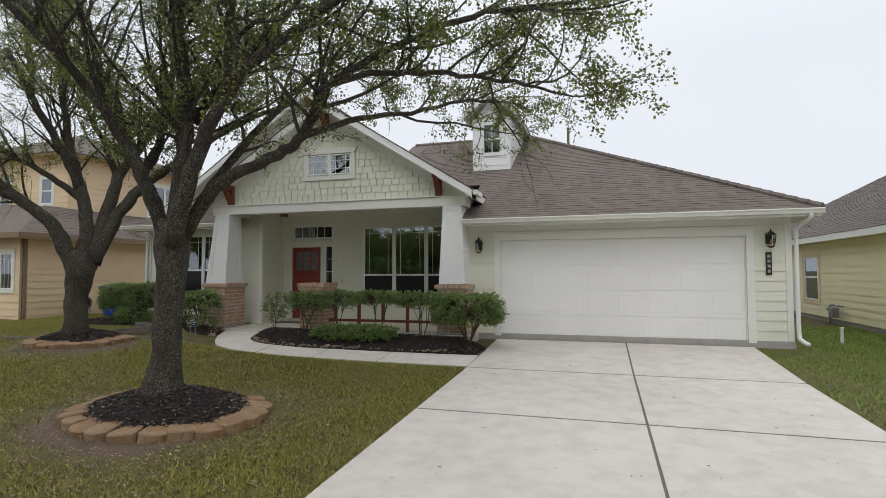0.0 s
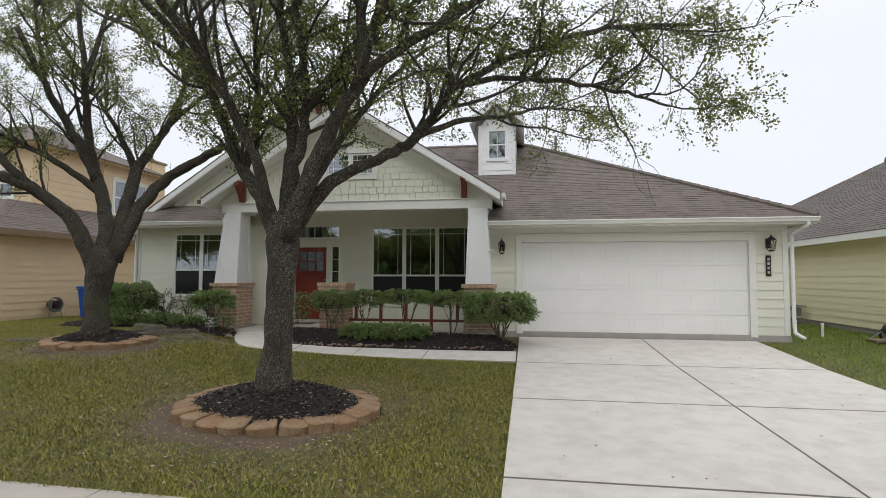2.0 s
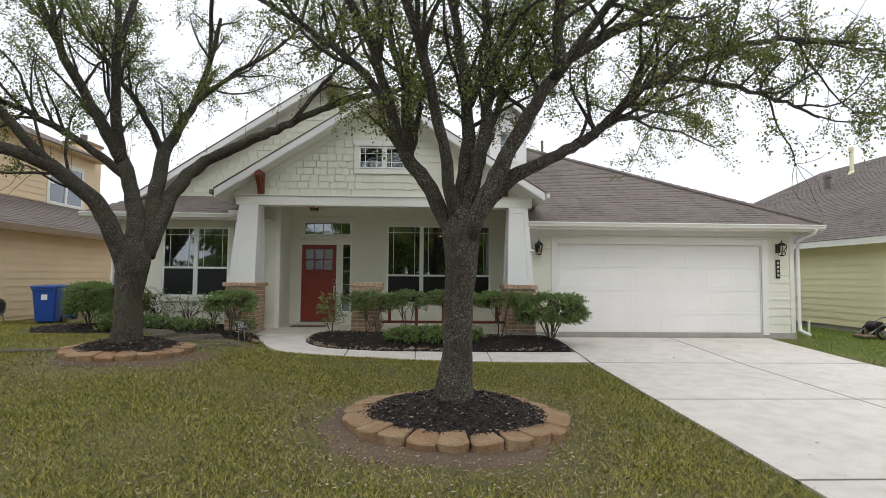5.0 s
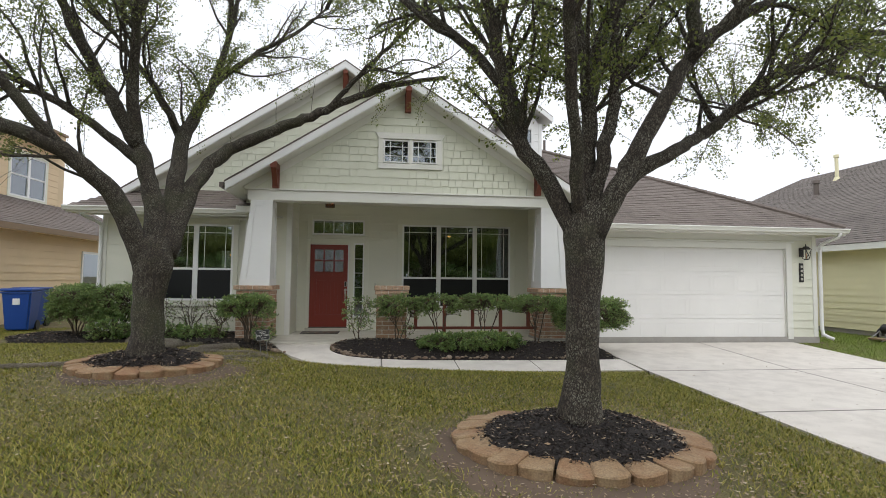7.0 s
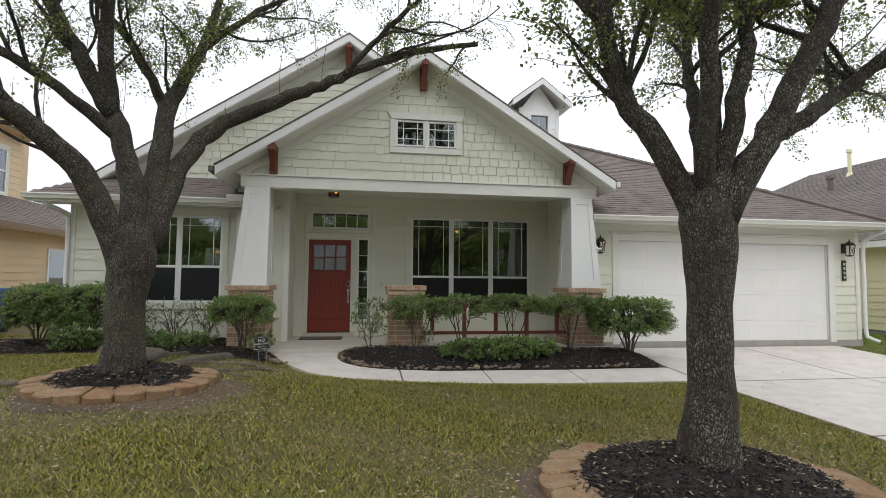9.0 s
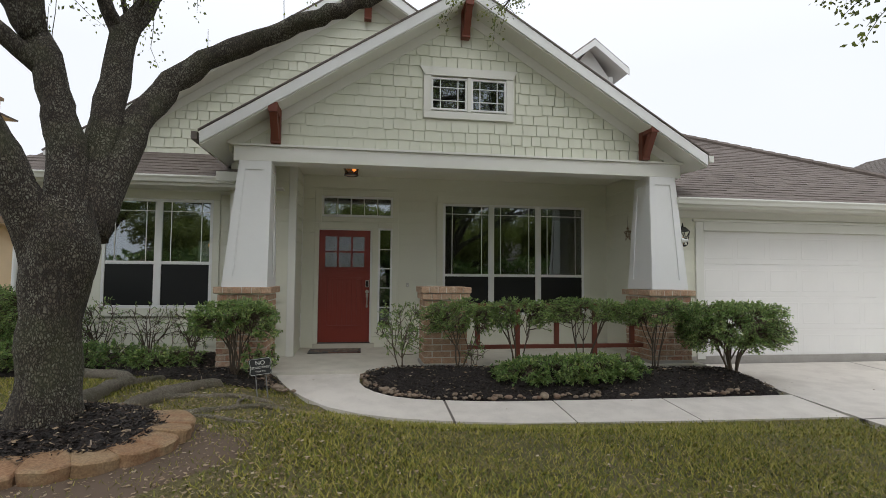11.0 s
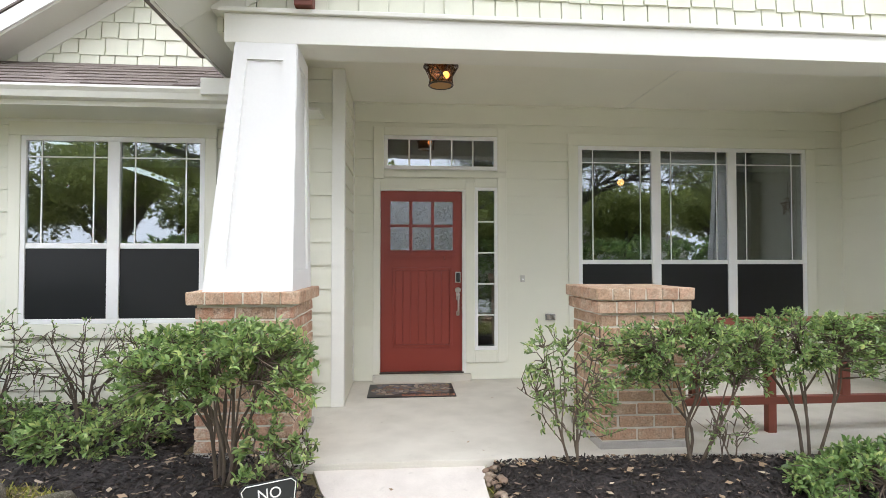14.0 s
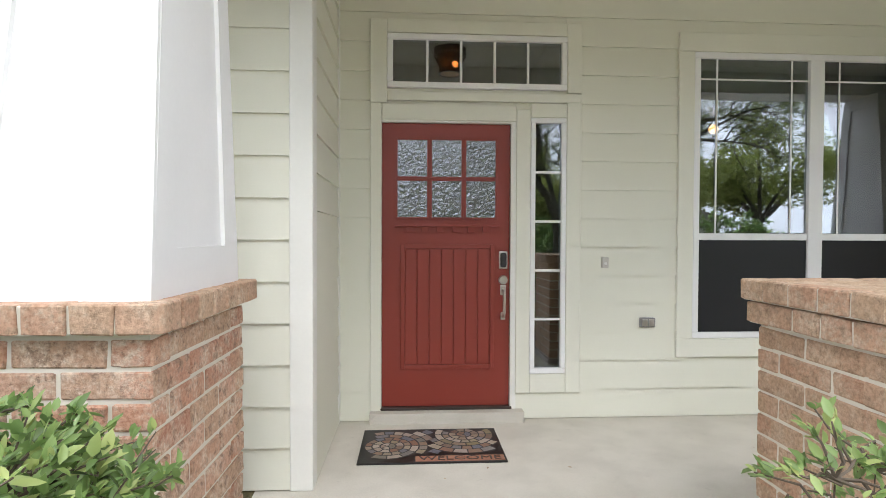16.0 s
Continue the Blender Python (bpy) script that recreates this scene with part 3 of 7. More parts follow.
# corner boards, frieze and skirting
W_LEFT.trim("corner_board", -4.46, -4.36, -0.05, 2.62, 0.035)
W_BUMP.trim("corner_board", -0.43, -0.311, 0.0, 3.12, 0.028)
W_BUMP.trim("corner_board", -1.34, -1.25, -0.02, 2.6, 0.035)
W_SIDE.trim("corner_board", 0.95, 1.04, 0.0, 3.12, 0.024)
W_SIDE.trim("corner_board", 0.0, 0.05, 0.0, 3.12, 0.024)
W_LEFT.trim("frieze_board", -4.46, -1.35, 2.60, 2.80, 0.03)
W_GAR.trim("corner_board", 12.22, 12.335, 0.0, 2.44, 0.035)
W_GAR.trim("frieze_board", 5.40, 12.33, 2.33, 2.46, 0.03)

# ---- garage door ----
GD = part("garage_door", box(6.46, 11.54, -1.60, -1.565, -0.14, 2.13), M_GARAGE, HOUSE, "warm white panelled sectional garage door, shut")
for r in range(4):
    z0, z1 = -0.125 + r * 0.561, -0.125 + (r + 1) * 0.561 - 0.006
    part("section", box(6.485, 11.515, -1.612, -1.598, z0, z1, 0.003), M_GARAGE, GD)
    for c in range(8):
        a = 6.485 + 0.06 + c * 0.6225
        b = a + 0.545
        bm = bmesh.new()
        ring = [(a, z0 + 0.09), (b, z0 + 0.09), (b, z1 - 0.09), (a, z1 - 0.09)]
        for d0, d1, y0, y1 in ((0.0, 0.012, -1.612, -1.6145), (0.012, 0.03, -1.6145, -1.6127)):
            lo = [bm.verts.new((u + (d0 if u == a else -d0), y0, z + (d0 if z == z0 + 0.09 else -d0))) for u, z in ring]
            hi = [bm.verts.new((u + (d1 if u == a else -d1), y1, z + (d1 if z == z0 + 0.09 else -d1))) for u, z in ring]
            for i in range(4):
                bm.faces.new((lo[i], lo[(i + 1) % 4], hi[(i + 1) % 4], hi[i]))
        bm.faces.new(hi)
        bmesh.ops.recalc_face_normals(bm, faces=bm.faces[:])
        part("panel", bm, M_GARAGE, GD)
part("bottom_seal", box(6.48, 11.52, -1.625, -1.57, -0.15, -0.115), M_BLACK, GD, "black rubber seal")
W_GAR.trim("door_trim", 6.33, 6.48, -0.05, 2.27, 0.04)
W_GAR.trim("door_trim", 11.52, 11.67, -0.05, 2.27, 0.04)
W_GAR.trim("door_trim", 6.48, 11.52, 2.12, 2.27, 0.04)
W_GAR.trim("door_trim", 6.28, 11.72, 2.272, 2.31, 0.06)
W_GAR.trim("jamb", 6.478, 6.50, -0.12, 2.12, -0.0, w0=-0.1)
W_GAR.trim("jamb", 11.50, 11.522, -0.12, 2.12, -0.0, w0=-0.1)


# ---- windows ----
def window(wall, u0, u1, z0, z1, units, rail=None, bars=True, casing=0.09, screens=True, recess=0.03, depth=0.05, lite_rows=None, house=None):
    """A white vinyl window set in a wall, with sashes, grilles, panes and flat casing."""
    win = wall.trim("window", u0, u1, z0, z0 + 0.045, recess, M_WHITE, house or HOUSE, recess - depth - 0.03, "white vinyl window")
    fr = 0.045
    t = lambda n, a, b, c, d, w=recess, w0=recess - depth, m=M_WHITE: wall.trim(n, a, b, c, d, w, m, win, w0, bevel=0.003)
    t("frame", u0, u1, z1 - fr, z1)
    t("frame", u0, u0 + fr, z0 + fr, z1 - fr)
    t("frame", u1 - fr, u1, z0 + fr, z1 - fr)
    step = (u1 - u0) / units
    for i in range(units):
        a, b = u0 + i * step + (0.055 if i else fr), u0 + (i + 1) * step - (0.055 if i < units - 1 else fr)
        if i:
            t("mullion", u0 + i * step - 0.055, u0 + i * step + 0.055, z0 + fr, z1 - fr, recess + 0.004)
        lo = z0 + fr
        if rail:
            t("meeting_rail", a, b, rail - 0.025, rail + 0.025, recess - 0.008)
            pane = t("pane", a, b, lo, rail - 0.025, recess - 0.030, recess - 0.036, M_GLASS)
            pane.visible_shadow = False
            if screens:
                t("insect_screen", a, b, lo, rail - 0.025, recess - 0.016, recess - 0.019, M_SCREEN_AND_DARK)
            lo = rail + 0.025
        pane = t("pane", a, b, lo, z1 - fr, recess - 0.022, recess - 0.028, M_GLASS)
        pane.visible_shadow = False
        if bars:
            g0, g1 = recess - 0.0205, recess - 0.014
            for u in (a + 0.13, b - 0.13):
                t("muntin", u - 0.007, u + 0.007, lo, z1 - fr, g1, g0)
            t("muntin", a, b, z1 - fr - 0.155, z1 - fr - 0.142, g1 + 0.0007, g0)
            if lite_rows:
                t("muntin", a, b, lo + 0.11, lo + 0.123, g1 + 0.0007, g0)
    if casing:
        c = casing
        wall.trim("casing", u0 - c, u0 - 0.001, z0 - 0.001, z1 + 0.001, 0.034, M_CASING)
        wall.trim("casing", u1 + 0.001, u1 + c, z0 - 0.001, z1 + 0.001, 0.034, M_CASING)
        wall.trim("casing", u0 - c, u1 + c, z1 + 0.002, z1 + c + 0.02, 0.036, M_CASING)
        wall.trim("casing", u0 - c, u1 + c, z0 - c - 0.02, z0 - 0.002, 0.036, M_CASING)
    return win


window(W_DOOR, 2.26, 5.06, 0.58, 2.68, 3, 1.33, casing=0.12)
window(W_LEFT, -3.28, -1.64, 0.76, 2.50, 2, 1.48, casing=0.11)

# transom of five lites and the sidelight
tr = W_DOOR.trim("transom_window", 0.02, 1.31, 2.38, 2.42, 0.035, M_WHITE, HOUSE, -0.05, "white five-lite transom window")
for a, b, c, d in ((0.02, 0.06, 2.42, 2.72), (1.27, 1.31, 2.42, 2.72), (0.02, 1.31, 2.72, 2.76)):
    W_DOOR.trim("frame", a, b, c, d, 0.035, M_WHITE, tr, -0.05)
for i in range(5):
    a = 0.06 + 1.21 * i / 5
    W_DOOR.trim("pane", a, a + 0.242, 2.42, 2.72, 0.004, M_GLASS, tr, 0.0).visible_shadow = False
    if i:
        W_DOOR.trim("muntin", a - 0.009, a + 0.009, 2.42, 2.72, 0.018, M_WHITE, tr, 0.005)
for a, b, c, d in ((-0.10, 0.018, 2.27, 2.86), (1.312, 1.42, 2.36, 2.86), (0.019, 1.311, 2.765, 2.86), (0.019, 1.42, 2.29, 2.355)):
    W_DOOR.trim("casing", a, b, c, d, 0.032, M_CASING)
sl = W_DOOR.trim("sidelight", 1.05, 1.31, 0.33, 0.37, 0.03, M_WHITE, HOUSE, -0.05, "narrow white sidelight window of five lites")
for a, b, c, d in ((1.05, 1.085, 0.37, 2.145), (1.275, 1.31, 0.37, 2.145), (1.05, 1.31, 2.145, 2.18)):
    W_DOOR.trim("frame", a, b, c, d, 0.03, M_WHITE, sl, -0.05)
for i in range(5):
    a = 0.37 + 1.775 * i / 5
    W_DOOR.trim("pane", 1.085, 1.275, a, a + 0.355, 0.004, M_GLASS, sl, 0.0).visible_shadow = False
    if i:
        W_DOOR.trim("muntin", 1.085, 1.275, a - 0.009, a + 0.009, 0.018, M_WHITE, sl, 0.005)
for a, b, c, d in ((0.945, 1.048, 0.19, 2.24), (1.312, 1.42, 0.19, 2.355), (1.049, 1.311, 0.19, 0.328), (1.049, 1.311, 2.182, 2.285), (-0.10, -0.02, 0.0, 2.268), (-0.018, 0.944, 2.15, 2.268)):
    W_DOOR.trim("casing", a, b, c, d, 0.030, M_CASING)
W_DOOR.trim("threshold", -0.10, 1.0, -0.01, 0.075, 0.10, M_PORCH, HOUSE, 0.0, "worn concrete door step")

# ---- front door ----
FD = part("front_door", box(-0.018, 0.905, 0.012, 0.055, 0.095, 2.135, 0.003), M_DOOR, HOUSE, "brick red craftsman front door with six lites, shut")
dp = lambda n, a, b, c, d, y0=0.006, y1=0.012, m=M_DOOR, bevel=0.002: part(n, box(a, b, y0, y1, c, d, bevel), m, FD)
part("jamb", box(-0.06, -0.02, -0.02, 0.06, 0.0, 2.18), M_TRIM, FD)
part("jamb", box(0.907, 0.95, -0.02, 0.06, 0.0, 2.18), M_TRIM, FD)
part("jamb", box(-0.02, 0.907, -0.02, 0.06, 2.137, 2.18), M_TRIM, FD)
part("door_sill", box(-0.03, 0.92, -0.03, 0.06, 0.075, 0.094, 0.003), M_BRONZE, FD)
for i in range(3):
    for j in range(2):
        a, c = 0.092 + i * 0.247, 1.462 + j * 0.292
        part("lite", box(a, a + 0.213, 0.0075, 0.012, c, c + 0.262), M_OBSCURE, FD, "obscure glass lite")
        for e in ((a - 0.016, a, c - 0.014, c + 0.276), (a + 0.213, a + 0.229, c - 0.014, c + 0.276), (a, a + 0.213, c - 0.014, c), (a, a + 0.213, c + 0.262, c + 0.276)):
            dp("lite_bead", *e, 0.001)
dp("dentil_shelf", 0.075, 0.825, 1.395, 1.42, -0.026)
for i in range(6):
    dp("dentil", 0.155 + i * 0.11, 0.205 + i * 0.11, 1.355, 1.395, -0.016)
for i in range(7):
    a = 0.148 + i * 0.0875
    dp("panel_board", a, a + 0.083, 0.40, 1.235, 0.001, 0.012, bevel=0.005)
for e in ((0.115, 0.145, 0.365, 1.27), (0.763, 0.793, 0.365, 1.27), (0.145, 0.763, 1.238, 1.27), (0.145, 0.763, 0.365, 0.397)):
    dp("panel_mould", *e, -0.006, bevel=0.004)
lock = part("door_lock", box(0.834, 0.882, -0.016, 0.012, 1.10, 1.21, 0.02), M_BLACK, FD, "black keypad lock with nickel rim")
part("lock_rim", box(0.827, 0.889, -0.004, 0.012, 1.092, 1.218, 0.0075), M_NICKEL, lock)
part("deadbolt", cyl((0.858, 0.012, 1.01), (0.858, -0.02, 1.01), 0.034, 0.03, 20), M_NICKEL, FD, smooth=False)
pull = part("pull_handle", tube(smooth_path([(0.858, 0.0, 0.94), (0.858, -0.05, 0.92), (0.858, -0.058, 0.85), (0.858, -0.05, 0.78), (0.858, 0.0, 0.745)], 4), [0.012] * 17, 8), M_NICKEL, FD, smooth=True)
part("escutcheon", box(0.836, 0.88, -0.004, 0.012, 0.90, 0.975, 0.008), M_NICKEL, pull)
part("escutcheon", box(0.840, 0.876, -0.004, 0.012, 0.72, 0.775, 0.008), M_NICKEL, pull)

# ---- porch: floor, ceiling, beam, piers, columns ----
porch = thing("porch_floor", "pale smooth concrete porch slab", "porch floor", kind="structure")
part("slab", box(-0.62, 5.95, -2.44, 0.0, -0.24, 0.0, 0.012), M_PORCH, porch)
part("porch_ceiling", box(-0.95, 5.62, -2.0, 0.0, 3.14, 3.2), M_CEIL, HOUSE, "flat painted porch ceiling")
part("ceiling_batten", box(-0.9, 5.5, -1.256, -1.248, 3.136, 3.141), M_TRIM, HOUSE)
part("ceiling_batten", box(2.82, 2.828, -1.245, -0.01, 3.136, 3.141), M_TRIM, HOUSE)
part("beam", box(-1.06, 5.77, -2.15, -1.84, 2.91, 3.12, 0.006), M_TRIM, HOUSE, "wide cream porch beam")
part("beam_cap", box(-1.10, 5.81, -2.18, -1.86, 3.122, 3.155, 0.006), M_TRIM, HOUSE)
part("beam", box(-1.06, -0.72, -1.838, -1.08, 2.91, 3.12, 0.006), M_TRIM, HOUSE)
part("beam", box(5.42, 5.77, -1.838, -1.65, 2.91, 3.12, 0.006), M_TRIM, HOUSE)


def frustum(x0, x1, y0, y1, z0, X0, X1, Y0, Y1, z1, bm=None):
    bm = bm or bmesh.new()
    v = [bm.verts.new(c) for c in ((x0, y0, z0), (x1, y0, z0), (x1, y1, z0), (x0, y1, z0), (X0, Y0, z1), (X1, Y0, z1), (X1, Y1, z1), (X0, Y1, z1))]
    for f in ((3, 2, 1, 0), (4, 5, 6, 7), (0, 1, 5, 4), (1, 2, 6, 5), (2, 3, 7, 6), (3, 0, 4, 7)):
        bm.faces.new([v[i] for i in f])
    return bm


def column(cb, ct):
    """A tapered boxed column with raised edge boards."""
    b, t, yb0, yb1, yt0, yt1 = 0.285, 0.205, -2.275, -1.53, -2.135, -1.70
    z0, z1 = 1.128, 2.91
    col = part("column", frustum(cb - b, cb + b, yb0, yb1, z0, ct - t, ct + t, yt0, yt1, z1), M_COLUMN, HOUSE, "tapered white boxed porch column")
    lerp = lambda p, q, s: p + (q - p) * s
    e = 0.016

    def strip(face, u0, u1, s0, s1):
        # u: share across the face, s: share of the height
        bm = bmesh.new()
        rows = []
        for s in (s0, s1):
            xa, xb = lerp(cb - b, ct - t, s), lerp(cb + b, ct + t, s)
            ya, yb = lerp(yb0, yt0, s), lerp(yb1, yt1, s)
            z = lerp(z0, z1, s)
            for u in (u0, u1):
                if face == "front":
                    rows += [(lerp(xa, xb, u), ya - e, z), (lerp(xa, xb, u), ya + 0.004, z)]
                elif face == "right":
                    rows += [(xb + e, lerp(ya, yb, u), z), (xb - 0.004, lerp(ya, yb, u), z)]
                else:
                    rows += [(xa - e, lerp(ya, yb, u), z), (xa + 0.004, lerp(ya, yb, u), z)]
        v = [bm.verts.new(c) for c in rows]
        for f in ((0, 2, 6, 4), (1, 5, 7, 3), (0, 1, 3, 2), (4, 6, 7, 5), (0, 4, 5, 1), (2, 3, 7, 6)):
            bm.faces.new([v[i] for i in f])
        bmesh.ops.recalc_face_normals(bm, faces=bm.faces[:])
        part("edge_board", bm, M_COLUMN, col)

    for face in ("front", "right", "left"):
        k = -0.028 if face == "front" else 0.0
        strip(face, k, 0.2, 0.0, 1.0)
        strip(face, 0.8, 1.0 - k, 0.0, 1.0)
        strip(face, 0.2, 0.8, 0.0, 0.085)
        strip(face, 0.2, 0.8, 0.93, 1.0)
    return col


column(-0.84, -0.765)
column(5.48, 5.45)


def brick_mesh(l, w, h, seed, material=None):
    """A tumbled brick with chipped, uneven edges."""
    rng = random.Random(seed)
    bm = box(-l / 2, l / 2, -w / 2, w / 2, -h / 2, h / 2)
    bmesh.ops.bevel(bm, geom=bm.edges[:], offset=0.005, segments=1, affect="EDGES")
    for v in bm.verts:
        v.co += Vector((rng.uniform(-0.0035, 0.002), rng.uniform(-0.002, 0.002), rng.uniform(-0.0035, 0.002)))
    me = bpy.data.meshes.new("brick")
    bm.to_mesh(me)
    bm.free()
    me.materials.append(material or M_BRICK)
    return me


BRICK_LONG = [brick_mesh(0.255, 0.09, 0.076, k) for k in range(6)]
BRICK_HALF = [brick_mesh(0.115, 0.09, 0.076, k) for k in range(10, 14)]
TAN_LONG = [brick_mesh(0.255, 0.09, 0.076, k, M_BRICK_TAN) for k in range(30, 35)]
TAN_HALF = [brick_mesh(0.115, 0.09, 0.076, k, M_BRICK_TAN) for k in range(40, 43)]
BRICK_CAP = [brick_mesh(0.122, 0.10, 0.084, k, M_BRICK_CAP) for k in range(20, 26)]


def put_brick(pier, kinds, x, y, z, turn, long=1.0):
    ob = new("brick", random.choice(kinds))
    ob.parent = pier
    ob.matrix_local = pose(x + random.uniform(-0.002, 0.002), y + random.uniform(-0.002, 0.002), z, 0, random.uniform(-0.5, 0.5), turn + random.uniform(-0.8, 0.8)) @ Matrix.Diagonal((long, 1, 1, 1))


def pier(cx, cy, hx, hy, top, caps=1, kinds=(BRICK_LONG, BRICK_HALF)):
    """A brick pier: stretcher courses round a mortar core, and a corbelled cap."""
    p = part("pier", box(cx - hx + 0.008, cx + hx - 0.008, cy - hy + 0.008, cy + hy - 0.008, -0.2, top - 0.03), M_MORTAR, HOUSE, "weathered red and tan brick pier")
    course = 0.0905
    n = int((top - 0.1) / course) + 1
    for c in range(n):
        z = top - 0.105 - (c + 0.5) * course
        for face in range(4):
            half = hx if face % 2 == 0 else hy
            cells, u = [], -half
            first = 0.115 if (c + face) % 2 else 0.255
            while u < half - 0.05:
                l = first if not cells else 0.255
                if half - u < l + 0.06:
                    l = half - u
                cells.append((u, l))
                u += l + 0.014
            for u, l in cells:
                me = kinds[0] if l > 0.19 else kinds[1]
                m = u + l / 2
                d = (cx + m, cy - hy + 0.045, 0) if face == 0 else (cx + hx - 0.045, cy + m, 90) if face == 1 else (cx - m, cy + hy - 0.045, 180) if face == 2 else (cx - hx + 0.045, cy - m, 270)
                put_brick(p, me, d[0], d[1], z, d[2], l / (0.255 if me is kinds[0] else 0.115))
    layers = ((0.05, top - 0.047, 0.0), (0.034, top - 0.141, 0.5))[:caps]
    for grow, z, shift in layers:
        for face in range(4):
            half = (hx if face % 2 == 0 else hy) + grow
            count = round(2 * half / 0.130)
            for i in range(count):
                m = -half + (i + 0.5) * 2 * half / count
                d = (cx + m, cy - hy - grow + 0.05, 0) if face == 0 else (cx + hx + grow - 0.05, cy + m, 90) if face == 1 else (cx - m, cy + hy + grow - 0.05, 180) if face == 2 else (cx - hx - grow + 0.05, cy - m, 270)
                put_brick(p, BRICK_CAP, d[0], d[1], z, d[2], 2 * half / count / 0.131)
        part("mortar_cap", box(cx - hx - grow + 0.009, cx + hx + grow - 0.009, cy - hy - grow + 0.009, cy + hy + grow - 0.009, z - 0.046, z + 0.037, 0.006), M_MORTAR, p)
    part("top_brickwork", box(cx - hx - 0.03, cx + hx + 0.03, cy - hy - 0.03, cy + hy + 0.03, top - 0.02, top - 0.006, 0.003), M_BRICK_CAP, p, "flat brickwork on the pier")
    part("footing", box(cx - hx - 0.02, cx + hx + 0.02, cy - hy - 0.02, cy + hy + 0.02, -0.25, 0.045, 0.01), M_FOUND, p, "grey concrete pier footing")


pier(-0.855, -1.905, 0.325, 0.40, 1.135)
pier(1.957, -2.0, 0.315, 0.305, 1.15, 2, (TAN_LONG, TAN_HALF))
pier(5.48, -1.92, 0.34, 0.385, 1.12)

# railing between the piers
rail = thing("porch_railing", "low red-brown painted wooden porch railing", "railing", (2.3, -2.05, 0))
for z0, z1 in ((0.83, 0.90), (0.22, 0.28)):
    part("rail", box(0.0, 2.9, -0.03, 0.03, z0, z1, 0.006), M_REDWOOD, rail)
for i in range(5):
    u = 0.18 + i * 0.62
    part("post", box(u - 0.035, u + 0.035, -0.028, 0.028, 0.0 if i % 2 else 0.28, 0.83, 0.005), M_REDWOOD, rail)


# ---- roofs ----
def shingles(parent, origin, along, up, rows, material, reveal=0.14, seed=1):
    """Lapped tabs on a roof plane. rows: gives for a height v the start and end of the course, or None."""
    rng = np.random.default_rng(seed)
    o, a, b = np.array(origin, float), np.array(along, float), np.array(up, float)
    n = np.cross(a, b)
    n /= np.linalg.norm(n)
    quads = []
    v = 0.0
    while True:
        span = rows(v + reveal / 2)
        if span is None:
            break
        u = span[0]
        while u < span[1] - 0.03:
            w = min(rng.uniform(0.14, 0.42), span[1] - u)
            t = rng.uniform(0.006, 0.016)
            lo, hi = v - 0.012, v + reveal + 0.012
            p = [o + a * uu + b * vv + n * h for uu, vv, h in ((u, lo, t), (u + w, lo, t), (u + w, hi, 0.002), (u, hi, 0.002), (u, lo, -0.004), (u + w, lo, -0.004))]
            quads.append((p[0], p[1], p[2], p[3]))
            quads.append((p[4], p[5], p[1], p[0]))
            u += w
        v += reveal
    ob = part_me("shingles", quads_mesh("shingles", quads), material, parent)
    return tagged(ob, kind="stuff")


def roof_plate(name, corners, thick=0.05, material=None, parent=None, label=""):
    bm = bmesh.new()
    n = (Vector(corners[1]) - Vector(corners[0])).cross(Vector(corners[2]) - Vector(corners[0])).normalized()
    if n.z < 0:
        n = -n
    top = [bm.verts.new(Vector(c)) for c in corners]
    low = [bm.verts.new(Vector(c) - n * thick) for c in corners]
    bm.faces.new(top)
    bm.faces.new(low[::-1])
    for i in range(len(top)):
        j = (i + 1) % len(top)
        bm.faces.new((top[i], low[i], low[j], top[j]))
    bmesh.ops.recalc_face_normals(bm, faces=bm.faces[:])
    return part(name, bm, material or M_ROOF, parent or HOUSE, label)


def unit(v):
    v = Vector(v)
    return v.normalized()


# main hip roof over the garage and the back of the house
EV, RY, RZ, RX = -2.13, 4.35, 5.98, 6.42
main = roof_plate("roof", [(5.66, EV, 2.60), (12.72, EV, 2.60), (RX, RY, RZ), (2.2, RY, RZ), (2.2, 0.0, 3.711), (5.66, 0.0, 3.711)], label="brown asphalt shingle hip roof")
slope = math.hypot(RY - EV, RZ - 2.60)
shingles(main, (5.3, EV, 2.604), (1, 0, 0), unit((0, RY - EV, RZ - 2.60)), lambda v: None if v > slope else (0.36 if v < 2.4 else -2.5, 7.42 - (12.72 - RX) * v / slope), M_ROOF, seed=3)
side = roof_plate("roof", [(12.72, EV, 2.60), (12.72, 10.9, 2.60), (RX, RY, RZ)])
roof_plate("roof", [(12.72, 10.9, 2.60), (-4.96, 10.9, 2.60), (2.2, RY, RZ), (RX, RY, RZ)])
hipdir = unit((RX - 12.72, RY - EV, RZ - 2.60))
bm = bmesh.new()
for i in range(38):
    p = Vector((12.72, EV, 2.612)) + hipdir * (i * 0.25)
    tube([p, p + hipdir * 0.27], [0.085, 0.07], 6, bm)
tagged(part("hip_cap_shingles", bm, M_ROOF, main), kind="stuff")
bm = bmesh.new()
for i in range(16):
    p = Vector((2.3 + i * 0.26, RY, RZ + 0.0))
    tube([p, p + Vector((0.27, 0, 0))], [0.08, 0.068], 6, bm)
tagged(part("ridge_cap_shingles", bm, M_ROOF, main), kind="stuff")


def gutter(x0, x1, y, z, parent):
    out = [(y, z), (y - 0.10, z), (y - 0.105, z - 0.02), (y - 0.085, z - 0.05), (y - 0.07, z - 0.10), (y, z - 0.11)]
    return part("gutter", prism(out, "x", x0, x1), M_TRIM, parent, "cream metal gutter")


